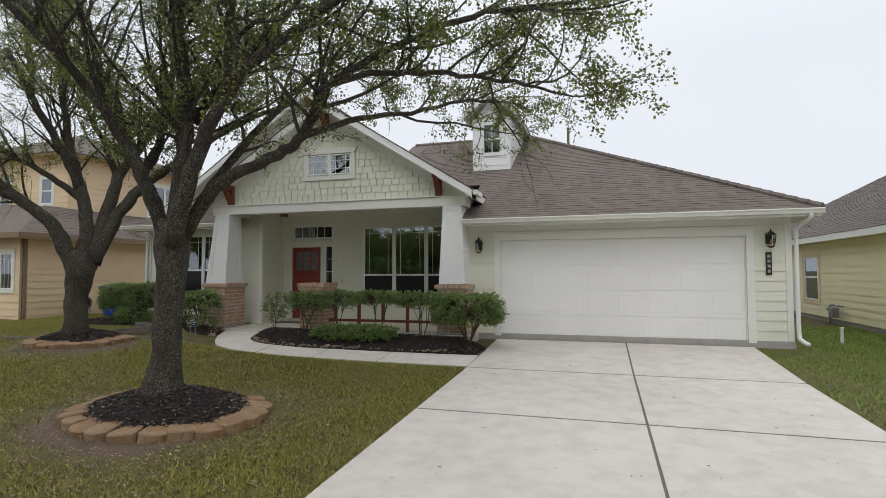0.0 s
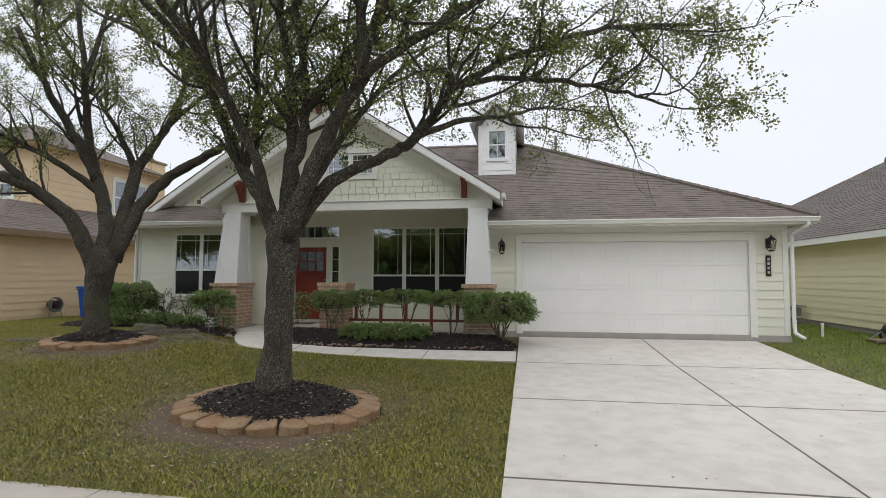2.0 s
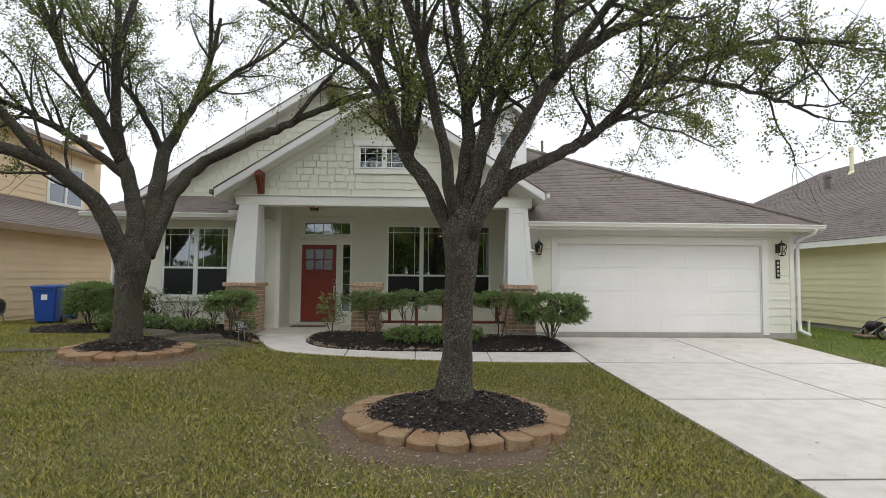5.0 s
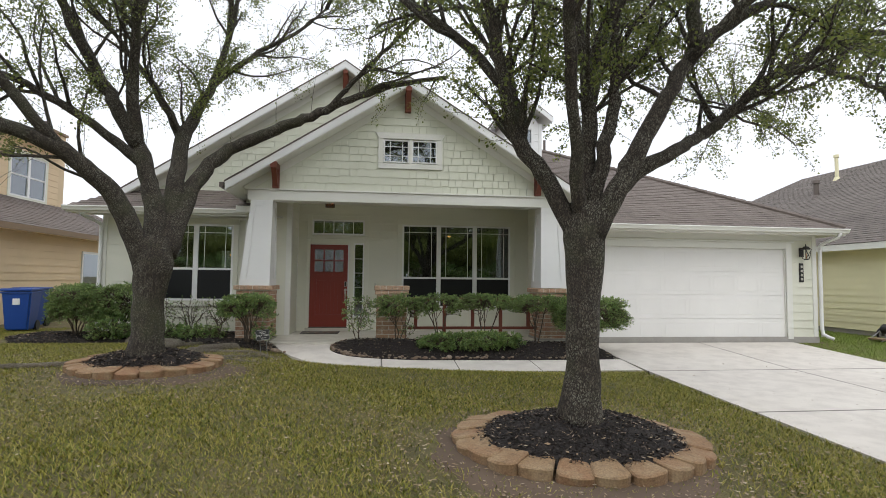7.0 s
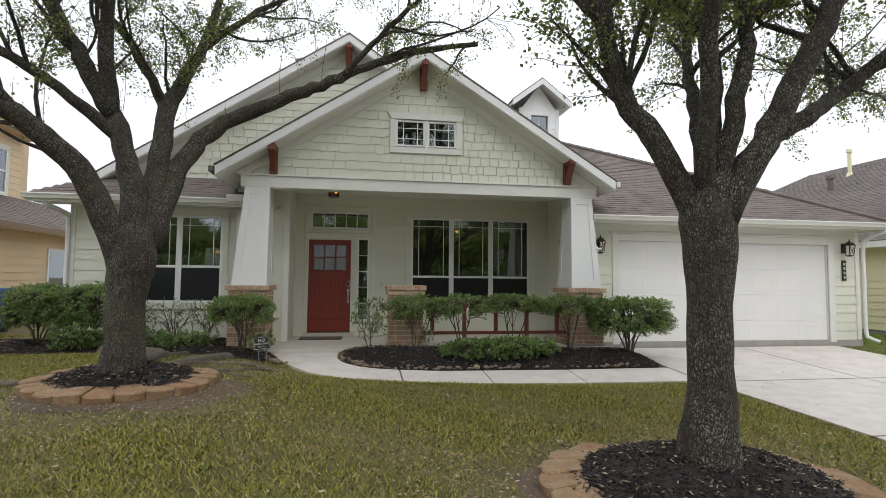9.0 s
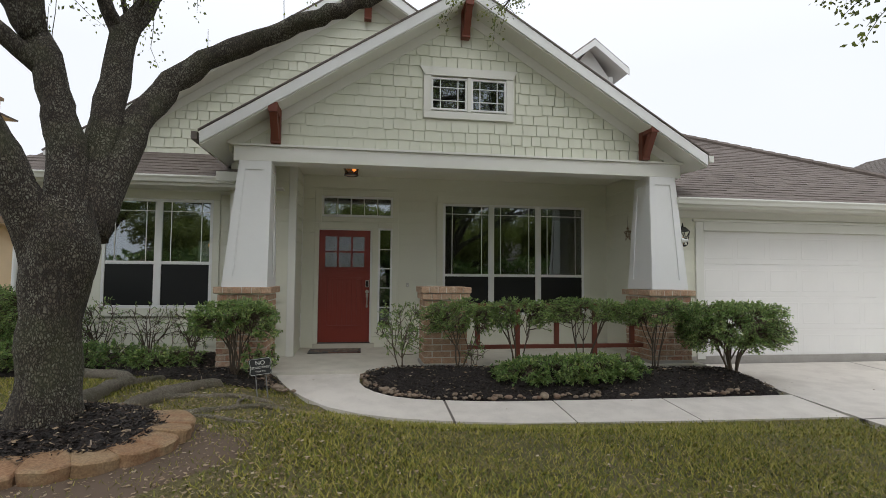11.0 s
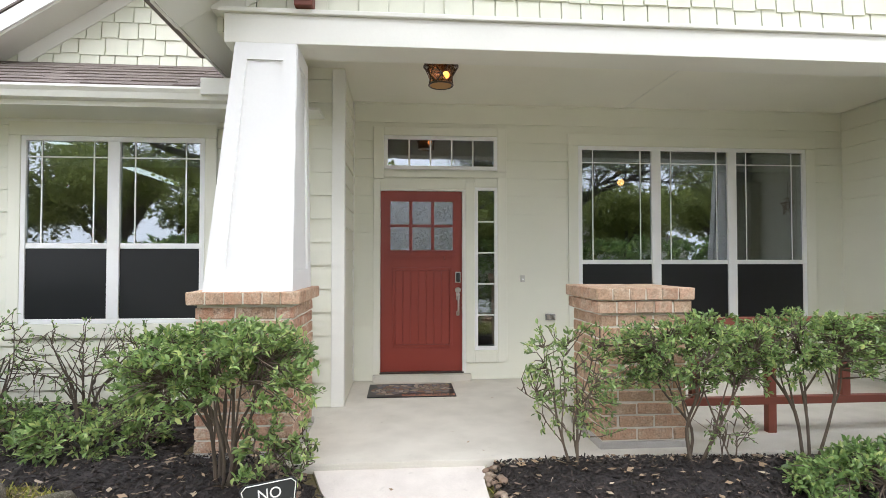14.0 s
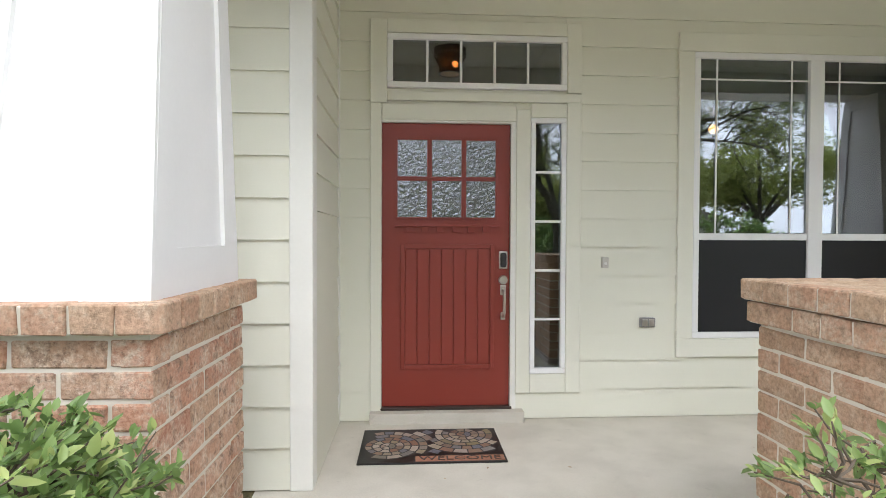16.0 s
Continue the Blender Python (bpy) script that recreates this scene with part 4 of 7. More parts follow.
part("soffit", box(5.62, 12.70, EV, -1.68, 2.455, 2.475), M_TRIM, HOUSE)
part("soffit", box(12.36, 12.70, -1.68, 10.8, 2.455, 2.475), M_TRIM, HOUSE)
part("fascia", box(5.62, 12.71, EV - 0.02, EV, 2.44, 2.60), M_TRIM, HOUSE)
part("fascia", box(12.70, 12.72, EV, 10.9, 2.44, 2.60), M_TRIM, HOUSE)
gutter(5.68, 12.74, EV - 0.021, 2.59, HOUSE)


def downspout(points):
    bm = bmesh.new()
    pts = smooth_path(points, 3)
    tube(pts, [0.042] * len(pts), 8, bm)
    part("downspout", bm, M_WHITE, HOUSE, "white metal downspout", True)


downspout([(12.52, -2.18, 2.50), (12.52, -2.14, 2.40), (12.42, -1.80, 2.26), (12.40, -1.72, 2.1), (12.40, -1.72, 1.2), (12.40, -1.72, 0.18), (12.42, -1.80, 0.04), (12.5, -1.95, -0.03)])
downspout([(-4.70, -1.36, 2.70), (-4.66, -1.30, 2.60), (-4.50, -0.98, 2.48), (-4.47, -0.90, 2.3), (-4.47, -0.90, 1.2), (-4.47, -0.90, 0.15)])

# left wing: skirt roof below the tall gable
SK0, SK1 = (-1.36, 2.80), (-0.36, 3.36)
sk = roof_plate("skirt_roof", [(-4.98, SK0[0], SK0[1]), (-1.0, SK0[0], SK0[1]), (-1.0, SK1[0], SK1[1]), (-4.0, SK1[0], SK1[1])], label="brown shingle skirt roof")
shingles(sk, (-4.98, SK0[0], SK0[1] + 0.004), (1, 0, 0), unit((0, 1.0, 0.56)), lambda v: None if v > 1.14 else (0.98 * v / 1.146, 3.98), M_ROOF, seed=4)
part("soffit", box(-4.96, -0.5, -1.36, -0.86, 2.655, 2.675), M_TRIM, HOUSE)
part("fascia", box(-4.97, -1.0, -1.385, -1.365, 2.64, 2.80), M_TRIM, HOUSE)
gutter(-5.0, -1.2, -1.386, 2.79, HOUSE)
part("gutter_end", box(-1.45, -0.98, -1.52, -1.37, 2.72, 2.86, 0.008), M_TRIM, HOUSE)


def gable(ax, az, lx, lz, rx, rz, y0, back, wall_y, seed, wall_bottom, cap=0.0):
    """A gable roof with its rake boards. y0: the front of the overhang."""
    L = roof_plate("gable_roof", [(lx, y0 + 0.012, lz), (ax, y0 + 0.012, az), (ax, back, az), (lx, back, lz)], 0.06, label="brown shingle gable roof")
    R = roof_plate("gable_roof", [(rx, y0 + 0.012, rz), (ax, y0 + 0.012, az), (ax, back, az), (rx, back, rz)], 0.06)
    ll, lr = math.hypot(ax - lx, az - lz), math.hypot(ax - rx, az - rz)
    shingles(L, (lx, back, lz + 0.004), (0, -1, 0), unit((ax - lx, 0, az - lz)), lambda v: None if v > ll else (0, back - y0 + 0.02), M_ROOF, seed=seed)
    shingles(R, (rx, y0 - 0.02, rz + 0.004), (0, 1, 0), unit((ax - rx, 0, az - rz)), lambda v: None if v > lr else (0, back - y0 + 0.02), M_ROOF, seed=seed + 1)
    for sx, sz in ((lx, lz), (rx, rz)):
        dx, dz = ax - sx, az - sz
        # white rake board, dark drip edge over it, painted soffit behind
        part("rake_board", prism([(sx, sz - 0.012), (ax, az - 0.012), (ax, az - 0.175), (sx, sz - 0.175)], "y", y0 - 0.012, y0 + 0.011), M_WHITE, HOUSE, "white rake board")
        part("drip_edge", prism([(sx - 0.02 * (1 if dx > 0 else -1), sz + 0.012), (ax, az + 0.02), (ax, az - 0.011), (sx - 0.02 * (1 if dx > 0 else -1), sz - 0.011)], "y", y0 - 0.022, y0 + 0.03), M_DARK_METAL, HOUSE)
        part("rake_soffit", prism([(sx, sz - 0.095), (ax, az - 0.095), (ax, az - 0.20), (sx, sz - 0.20)], "y", y0 + 0.012, wall_y + 0.02), M_TRIM, HOUSE)
        k = 0.12
        part("frieze_board", prism([(sx + k * dx, sz + k * dz - 0.20), (ax, az - 0.20), (ax, az - 0.36), (sx + k * dx, sz + k * dz - 0.36)], "y", wall_y - 0.028, wall_y), M_TRIM, HOUSE)


GA, GT = (2.245, 5.56), 3.22
gable(*GA, -1.42, GT, 6.0, GT, -2.50, 4.2, -2.09, 11, 3.12)
gable(0.79, 6.57, -4.25, 3.24, 3.6, 4.71, -0.72, 7.0, -0.36, 21, 3.3)
GSL = (GA[1] - GT) / (GA[0] + 1.42)
# eave sides of the porch roof
for s, x in ((1, -1.42), (-1, 6.0)):
    part("eave_fascia", box(min(x, x + s * 0.025), max(x, x + s * 0.025), -2.47, -0.4, GT - 0.19, GT - 0.03), M_TRIM, HOUSE)
    part("eave_soffit", prism([(x + s * 0.03, GT - 0.15 + GSL * 0.03), (x + s * 0.55, GT - 0.15 + GSL * 0.55), (x + s * 0.55, GT - 0.20 + GSL * 0.55), (x + s * 0.03, GT - 0.20 + GSL * 0.03)], "y", -2.068, -0.4), M_TRIM, HOUSE)
    part("side_frieze", box(min(x + s * 0.26, x + s * 0.30), max(x + s * 0.26, x + s * 0.30), -1.988, -0.4, 3.05, GT - 0.18 + GSL * 0.26), M_TRIM, HOUSE)
    part("corner_board", prism([(x + s * 0.26, 3.158), (x + s * 0.50, 3.158), (x + s * 0.50, GT - 0.205 + GSL * 0.50), (x + s * 0.26, GT - 0.205 + GSL * 0.26)], "y", -2.122, -1.99), M_TRIM, HOUSE)
gutter_side = prism([(-1.45, GT - 0.02), (-1.53, GT - 0.02), (-1.53, GT - 0.12), (-1.45, GT - 0.12)], "y", -2.50, -1.3)
part("gutter", gutter_side, M_DARK_METAL, HOUSE, "dark brown metal gutter")
part("gutter", prism([(6.03, GT - 0.02), (6.11, GT - 0.02), (6.11, GT - 0.12), (6.03, GT - 0.12)], "y", -2.50, -1.9), M_TRIM, HOUSE)

# gable walls clad in shakes of uneven width
SHAKE = {}


def shake_wall(name, wall_y, ax, az, slope, half, zb, hole, seed, lab, xmin=None, xmax=None):
    out = [(ax - half, zb), (ax + half, zb), (ax + half, az - slope * half), (ax, az), (ax - half, az - slope * half)]
    bm = prism(out, "y", wall_y, wall_y + 0.1)
    wall = part(name, bm, M_SHINGLE_SIDING, HOUSE, lab)
    rng = random.Random(seed)
    z, row = zb, 0
    while z < az - 0.25:
        hw = min(half, (az - 0.10 - z) / slope)
        x = ax - hw + rng.uniform(-0.15, 0)
        while x < ax + hw:
            w = rng.choice((0.15, 0.17, 0.19, 0.22, 0.26))
            a, b = max(x, ax - hw), min(x + w - 0.007, ax + hw)
            x += w
            if b - a < 0.04 or (xmin is not None and b < xmin) or (xmax is not None and a > xmax):
                continue
            if hole and b > hole[0] and a < hole[1] and z + 0.16 > hole[2] and z < hole[3]:
                if a < hole[0] - 0.03:
                    b = min(b, hole[0])
                elif b > hole[1] + 0.03:
                    a = max(a, hole[1])
                else:
                    continue
            drop = rng.choice((0, 0, 0.009, 0.018))
            key = (round(b - a, 2), round(drop, 3))
            if key not in SHAKE:
                wd = max(key[0] - 0.002, 0.03)
                v = [(0, 0, -drop), (wd, 0, -drop), (wd, -0.026, -drop), (0, -0.026, -drop), (0, 0, 0.163), (wd, 0, 0.163), (wd, -0.011, 0.172), (0, -0.011, 0.172)]
                SHAKE[key] = raw_mesh("shake", v, [(0, 1, 2, 3), (7, 6, 5, 4), (3, 2, 6, 7), (0, 3, 7, 4), (1, 5, 6, 2)])
                SHAKE[key].materials.append(M_SHINGLE_SIDING)
            ob = new("shake", SHAKE[key])
            ob.parent = wall
            ob.location = (a, wall_y, z)
        z += 0.163
        row += 1
    return wall


GW = (1.60, 3.05, 3.70, 4.42)
shake_wall("gable_wall", -2.09, GA[0], GA[1] - 0.16, GSL, 3.22, 3.156, GW, 5, "gable wall of cream shake siding")
LSL = (6.57 - 3.24) / (0.79 + 4.25)
shake_wall("tall_gable_wall", -0.36, 0.79, 6.57 - 0.16, LSL, 4.9, 3.30, None, 6, "tall gable wall of cream shake siding", xmax=2.2)

# twin gable window with flared head casing; a near-black sheet paints the unlit attic
gwall = Wall(HOUSE, "gable_window_dark_backing", (0, -2.093, 0), X, (0, -1, 0), 1.70, 2.96, 3.80, 4.30, material=M_SCREEN_AND_DARK, thick=0.02)
for u0, u1 in ((1.735, 2.285), (2.345, 2.895)):
    win = gwall.trim("window", u0, u1, 3.80, 3.83, 0.035, M_WHITE, HOUSE, 0.0, "small white gable window with black grilles")
    for a, b, c, d in ((u0, u0 + 0.03, 3.83, 4.27), (u1 - 0.03, u1, 3.83, 4.27), (u0, u1, 4.27, 4.30)):
        gwall.trim("frame", a, b, c, d, 0.035, M_WHITE, win, 0.0)
    gwall.trim("pane", u0 + 0.03, u1 - 0.03, 3.83, 4.27, 0.014, M_GLASS, win, 0.01)
    for u in (u0 + 0.14, u1 - 0.14):
        gwall.trim("muntin", u - 0.007, u + 0.007, 3.83, 4.27, 0.023, M_WHITE, win, 0.0145)
    for z in (3.95, 4.15):
        gwall.trim("muntin", u0 + 0.03, u1 - 0.03, z - 0.007, z + 0.007, 0.0225, M_WHITE, win, 0.0145)
for a, b, c, d in ((1.62, 1.734, 3.78, 4.32), (2.896, 3.01, 3.78, 4.32), (2.286, 2.344, 3.78, 4.32), (1.62, 3.01, 3.67, 3.779)):
    gwall.trim("casing", a, b, c, d, 0.045)
part("head_casing", prism([(1.56, 4.45), (3.07, 4.45), (2.99, 4.321), (1.64, 4.321)], "y", -2.15, -2.09), M_TRIM, HOUSE)


def bracket(x, z, wall_y, reach=0.40):
    """A stout timber knee brace under the rake."""
    b = part("bracket", box(x - 0.065, x + 0.065, wall_y - 0.13, wall_y, z, z + 0.52, 0.008), M_REDWOOD, HOUSE, "stained redwood knee brace")
    part("arm", box(x - 0.062, x + 0.062, wall_y - reach, wall_y - 0.131, z + 0.37, z + 0.50, 0.008), M_REDWOOD, b)
    part("strut", prism([(wall_y - 0.131, z + 0.03), (wall_y - 0.131, z + 0.16), (wall_y - reach + 0.16, z + 0.369), (wall_y - reach + 0.03, z + 0.369)], "x", x - 0.05, x + 0.05), M_REDWOOD, b)


bracket(-0.49, 3.16, -2.10)
bracket(5.14, 3.16, -2.10)
bracket(2.245, 4.90, -2.10)
bracket(0.79, 5.90, -0.37, 0.33)

# ---- dormer ----
DW = Wall(HOUSE, "dormer", (0, 0.48, 0), X, (0, -1, 0), 5.30, 6.32, 3.7, 5.60, [(5.60, 6.04, 4.66, 5.42)], thick=0.12, material=M_WHITE, label="small white dormer with twin-lite window")
part("cheek", box(5.30, 5.42, 0.481, 3.6, 3.7, 5.60), M_WHITE, DW.ob)
part("cheek", box(6.20, 6.32, 0.481, 3.6, 3.7, 5.60), M_WHITE, DW.ob)
DW.boards(M_WHITE, 0.2, start=3.9, stop=5.5)
for i in range(9):
    z = 3.9 + i * 0.19
    part("siding_board", prism([(6.32, z), (6.338, z), (6.328, z + 0.19), (6.32, z + 0.19)], "y", 0.48, 3.2), M_WHITE, DW.ob)
DW.trim("corner_board", 5.29, 5.38, 3.95, 5.6, 0.03, M_WHITE)
DW.trim("corner_board", 6.24, 6.335, 3.95, 5.6, 0.03, M_WHITE)
DW.trim("casing", 5.52, 5.60, 4.60, 5.48, 0.03, M_WHITE)
DW.trim("casing", 6.04, 6.12, 4.60, 5.48, 0.03, M_WHITE)
DW.trim("casing", 5.60, 6.04, 5.42, 5.50, 0.03, M_WHITE)
DW.trim("casing", 5.50, 6.14, 4.56, 4.66, 0.036, M_WHITE)
DW.trim("pane", 5.60, 6.04, 4.66, 5.42, -0.03, M_GLASS, DW.ob, -0.036)
DW.trim("meeting_rail", 5.60, 6.04, 5.02, 5.06, -0.005, M_WHITE, DW.ob, -0.029)
DW.trim("muntin", 5.81, 5.83, 4.66, 5.42, -0.012, M_WHITE, DW.ob, -0.0295)
DW.trim("blind", 5.45, 6.19, 4.6, 5.5, -0.14, M_BLIND, DW.ob, -0.15)
dz, da = 5.72, (5.81, 6.30)
for s in (-1, 1):
    ex = da[0] + s * 0.76
    roof_plate("dormer_roof", [(ex, 0.18, dz), (da[0], 0.18, da[1]), (da[0], 4.0, da[1]), (ex, 4.0, dz)], 0.05, parent=DW.ob)
    part("rake_board", prism([(ex, dz - 0.03), (da[0], da[1] - 0.03), (da[0], da[1] - 0.17), (ex, dz - 0.17)], "y", 0.165, 0.179), M_WHITE, DW.ob)
    part("soffit", prism([(ex, dz - 0.075), (da[0], da[1] - 0.075), (da[0], da[1] - 0.11), (ex, dz - 0.11)], "y", 0.181, 3.9), M_WHITE, DW.ob)
part("dormer_gable", prism([(5.30, 5.5), (6.32, 5.5), (da[0], da[1] - 0.1)], "y", 0.479, 0.56), M_WHITE, DW.ob)

DW.ob.matrix_local = Matrix.Translation((-0.38, 0.656, -0.065)) @ Matrix.Scale(1.05, 4)

# siding boards, one by one
W_DOOR.boards(M_SIDING, 0.2075, start=0.005)
W_LEFT.boards(M_SIDING, 0.205)
W_BUMP.boards(M_SIDING, 0.2155, start=0.008)
W_SIDE.boards(M_SIDING, 0.2075, start=0.005)
W_RSIDE.boards(M_SIDING, 0.2075, start=0.005)
W_GAR.boards(M_SIDING, 0.2)
W_OUTER.boards(M_SIDING, 0.205, True)
W_REND.boards(M_SIDING, 0.2, True)

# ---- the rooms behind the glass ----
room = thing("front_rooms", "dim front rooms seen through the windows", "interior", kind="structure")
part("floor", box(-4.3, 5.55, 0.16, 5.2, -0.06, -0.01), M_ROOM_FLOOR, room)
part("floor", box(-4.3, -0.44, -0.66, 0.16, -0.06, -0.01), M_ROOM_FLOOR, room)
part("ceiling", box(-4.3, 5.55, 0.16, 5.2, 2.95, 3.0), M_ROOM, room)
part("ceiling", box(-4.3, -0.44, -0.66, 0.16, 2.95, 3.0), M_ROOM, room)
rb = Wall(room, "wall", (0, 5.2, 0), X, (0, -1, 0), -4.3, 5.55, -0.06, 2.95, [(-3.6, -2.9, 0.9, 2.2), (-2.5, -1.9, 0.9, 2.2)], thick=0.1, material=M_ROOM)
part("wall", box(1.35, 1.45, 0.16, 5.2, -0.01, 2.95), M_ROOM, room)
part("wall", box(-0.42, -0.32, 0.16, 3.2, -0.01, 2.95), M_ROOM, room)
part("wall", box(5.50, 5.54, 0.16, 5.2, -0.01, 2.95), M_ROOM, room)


# ---- trees ----
def leaf_quads(points, dirs, size, rng, droop=0.0, slim=1.0):
    """Small pointed leaves: one bent diamond for each point."""
    n = len(points)
    p = np.asarray(points, float)
    d = np.asarray(dirs, float) + rng.normal(0, 0.75, (n, 3))
    d[:, 2] -= droop
    d /= np.linalg.norm(d, axis=1, keepdims=True)
    s = np.cross(d, rng.normal(0, 1, (n, 3)))
    s /= np.linalg.norm(s, axis=1, keepdims=True) + 1e-9
    l = size * rng.uniform(0.65, 1.3, (n, 1))
    w = l * rng.uniform(0.26, 0.42, (n, 1)) * slim
    bend = np.cross(d, s) * l * rng.uniform(-0.15, 0.15, (n, 1))
    return np.stack([p, p + d * l * 0.45 + s * w + bend, p + d * l, p + d * l * 0.45 - s * w + bend], 1)


def leaf_blades(name, points, dirs, size, rng, slim=1.0, spread=0.55):
    """Oval leaves folded along the midrib, six corners each."""
    n = len(points)
    p = np.asarray(points, float)
    d = np.asarray(dirs, float) + rng.normal(0, spread, (n, 3))
    d /= np.linalg.norm(d, axis=1, keepdims=True) + 1e-9
    s = np.cross(d, rng.normal(0, 0.45, (n, 3)) + (0, 0, 1.0))
    s /= np.linalg.norm(s, axis=1, keepdims=True) + 1e-9
    up = np.cross(s, d)
    l = size * rng.uniform(0.6, 1.3, (n, 1))
    w = l * rng.uniform(0.17, 0.25, (n, 1)) * slim
    f = w * rng.uniform(0.1, 0.7, (n, 1))
    sag = up * l * rng.uniform(-0.05, 0.22, (n, 1))
    v = np.stack([p, p + d * l * 0.33 + s * w + up * f, p + d * l * 0.7 + s * w * 0.82 + up * f - sag * 0.4, p + d * l - sag,
                  p + d * l * 0.7 - s * w * 0.82 + up * f - sag * 0.4, p + d * l * 0.33 - s * w + up * f], 1)
    me = bpy.data.meshes.new(name)
    me.vertices.add(n * 6)
    me.vertices.foreach_set("co", v.astype(np.float32).ravel())
    idx = (np.arange(n)[:, None] * 6 + np.array([0, 1, 2, 3, 0, 3, 4, 5])).astype(np.int32)
    me.loops.add(n * 8)
    me.loops.foreach_set("vertex_index", idx.ravel())
    me.polygons.add(n * 2)
    me.polygons.foreach_set("loop_start", np.arange(0, n * 8, 4, dtype=np.int32))
    me.update(calc_edges=True)
    return me


def limb_points(ctrl, r0, r1, wob, rng):
    pts = smooth_path(ctrl, 5)
    n = len(pts)
    out = []
    for i, q in enumerate(pts):
        k = min(i, n - 1 - i) / n * 2
        out.append(q + Vector(rng.normal(0, wob, 3)) * min(1, k * 3))
    radii = [r0 + (r1 - r0) * (i / (n - 1)) ** 0.8 for i in range(n)]
    return out, radii


def sprout(start, direction, length, steps, rng, lift, wander=0.35):
    """A wandering shoot."""
    p, d = Vector(start), Vector(direction).normalized()
    pts = [p.copy()]
    for _ in range(steps):
        d = (d + Vector(rng.normal(0, wander, 3)) * 0.5 + Vector((0, 0, lift))).normalized()
        p = p + d * (length / steps)
        pts.append(p.copy())
    return pts


def oak(name, at, trunk, limbs, label, seed, leaves=36, size=0.062, density=1.0, top=99, light=0.3, floor_z=2.55, root_flare=True, leaf_from=0.3, sprouts=3):
    rng = np.random.default_rng(seed)
    tree = thing(name, label, "tree", at)
    o = Vector(at)
    rel = lambda pts: [Vector(q) - o for q in pts]
    tp = smooth_path(rel([t[:3] for t in trunk]), 5)
    tr = np.interp(np.linspace(0, len(trunk) - 1, len(tp)), range(len(trunk)), [t[3] for t in trunk])
    bm = tube(tp, list(tr), 20, knobs=0.16)
    trunk_ob = part("trunk", bm, M_BARK, tree, smooth=True)
    twig_bm = bmesh.new()
    spots, ways = [], []
    for ctrl, r0, r1, n_side in limbs:
        pts, radii = limb_points(rel(ctrl), r0, r1, 0.012, rng)
        part("limb", tube(pts, radii, 12, knobs=0.22), M_BARK, tree, smooth=True)
        n = len(pts)
        for j in range(int(n_side * density)):
            t = rng.uniform(leaf_from, 1.0) if j else 1.0
            i = min(n - 2, int(t * (n - 1)))
            d = (pts[i + 1] - pts[i]).normalized()
            side = Vector(rng.normal(0, 1, 3))
            side = (side - d * side.dot(d)).normalized()
            out = d * rng.uniform(0.3, 1.0) + side * rng.uniform(0.4, 1.0) + Vector((0, 0, 0.25))
            L = rng.uniform(0.8, 2.0) * (1.15 - 0.45 * t)
            r = min(radii[i] * 0.5, 0.024)
            br = sprout(pts[i], out, L, 7, rng, rng.uniform(-0.06, 0.16))
            tube(br, [r * (1 - 0.8 * k / 7) + 0.004 for k in range(8)], 5, twig_bm)
            for k in range(9):
                b = int(rng.integers(2, 8))
                tw_d = (br[b] - br[b - 1]).normalized() + Vector(rng.normal(0, 0.75, 3))
                tw = sprout(br[b], tw_d, rng.uniform(0.3, 0.75), 4, rng, rng.uniform(-0.16, 0.1), 0.5)
                tube(tw, [0.0045, 0.004, 0.0035, 0.003, 0.002], 3, twig_bm)
                if tw[-1].z + o.z < floor_z:
                    continue
                q = np.array([list(v) for v in tw])
                m = int(leaves * rng.uniform(0.4, 1.4))
                f = rng.uniform(0.15, 1.0, m) * 4
                a = np.minimum(f.astype(int), 3)
                c = q[a] + (q[a + 1] - q[a]) * (f - a)[:, None] + rng.normal(0, 0.045, (m, 3))
                spots.append(c)
                ways.append(np.repeat((q[-1] - q[0])[None], m, 0))
    for ctrl, r0, r1, n_side in limbs:
        pts = smooth_path(rel(ctrl), 5)
        for _ in range(sprouts):
            i = int(rng.integers(len(pts) // 3, len(pts) - 2))
            sp = sprout(pts[i], (rng.normal(0, 0.12), rng.normal(0, 0.12), 1), rng.uniform(0.3, 0.95), 5, rng, 0.25, 0.12)
            tube(sp, [0.005, 0.0045, 0.004, 0.0035, 0.003, 0.002], 3, twig_bm)
            q = np.array([list(v) for v in sp])
            spots.append(np.repeat(q[1:], 2, 0) + rng.normal(0, 0.02, (10, 3)))
            ways.append(np.tile((0, 0, 1.0), (10, 1)))
    part("twig_mass", twig_bm, M_BARK, tree, "fine grey branching twigs", True)["kind"] = "stuff"
    spots, ways = np.concatenate(spots), np.concatenate(ways)
    # leafy clumps with open sky between
    thick = np.sin(spots[:, 0] * 2.3 + 1.7 * np.sin(spots[:, 1] * 1.6)) + np.sin(spots[:, 1] * 2.1 + 1.5 * np.sin(spots[:, 2] * 2.2)) + np.sin(spots[:, 2] * 2.6 + spots[:, 0] * 1.1)
    full = rng.uniform(-2.25, 1.05, len(spots)) < thick
    spots, ways = spots[full], ways[full]
    pick = rng.uniform(0, 1, len(spots)) < light
    for nm, mask, mat in (("crown", ~pick, M_OAK), ("young_leaves", pick, M_OAK_LIGHT)):
        if mask.any():
            part_me(nm, quads_mesh(nm, leaf_quads(spots[mask], ways[mask], size, rng, 0.2)), mat, tree)["kind"] = "stuff"
    return tree


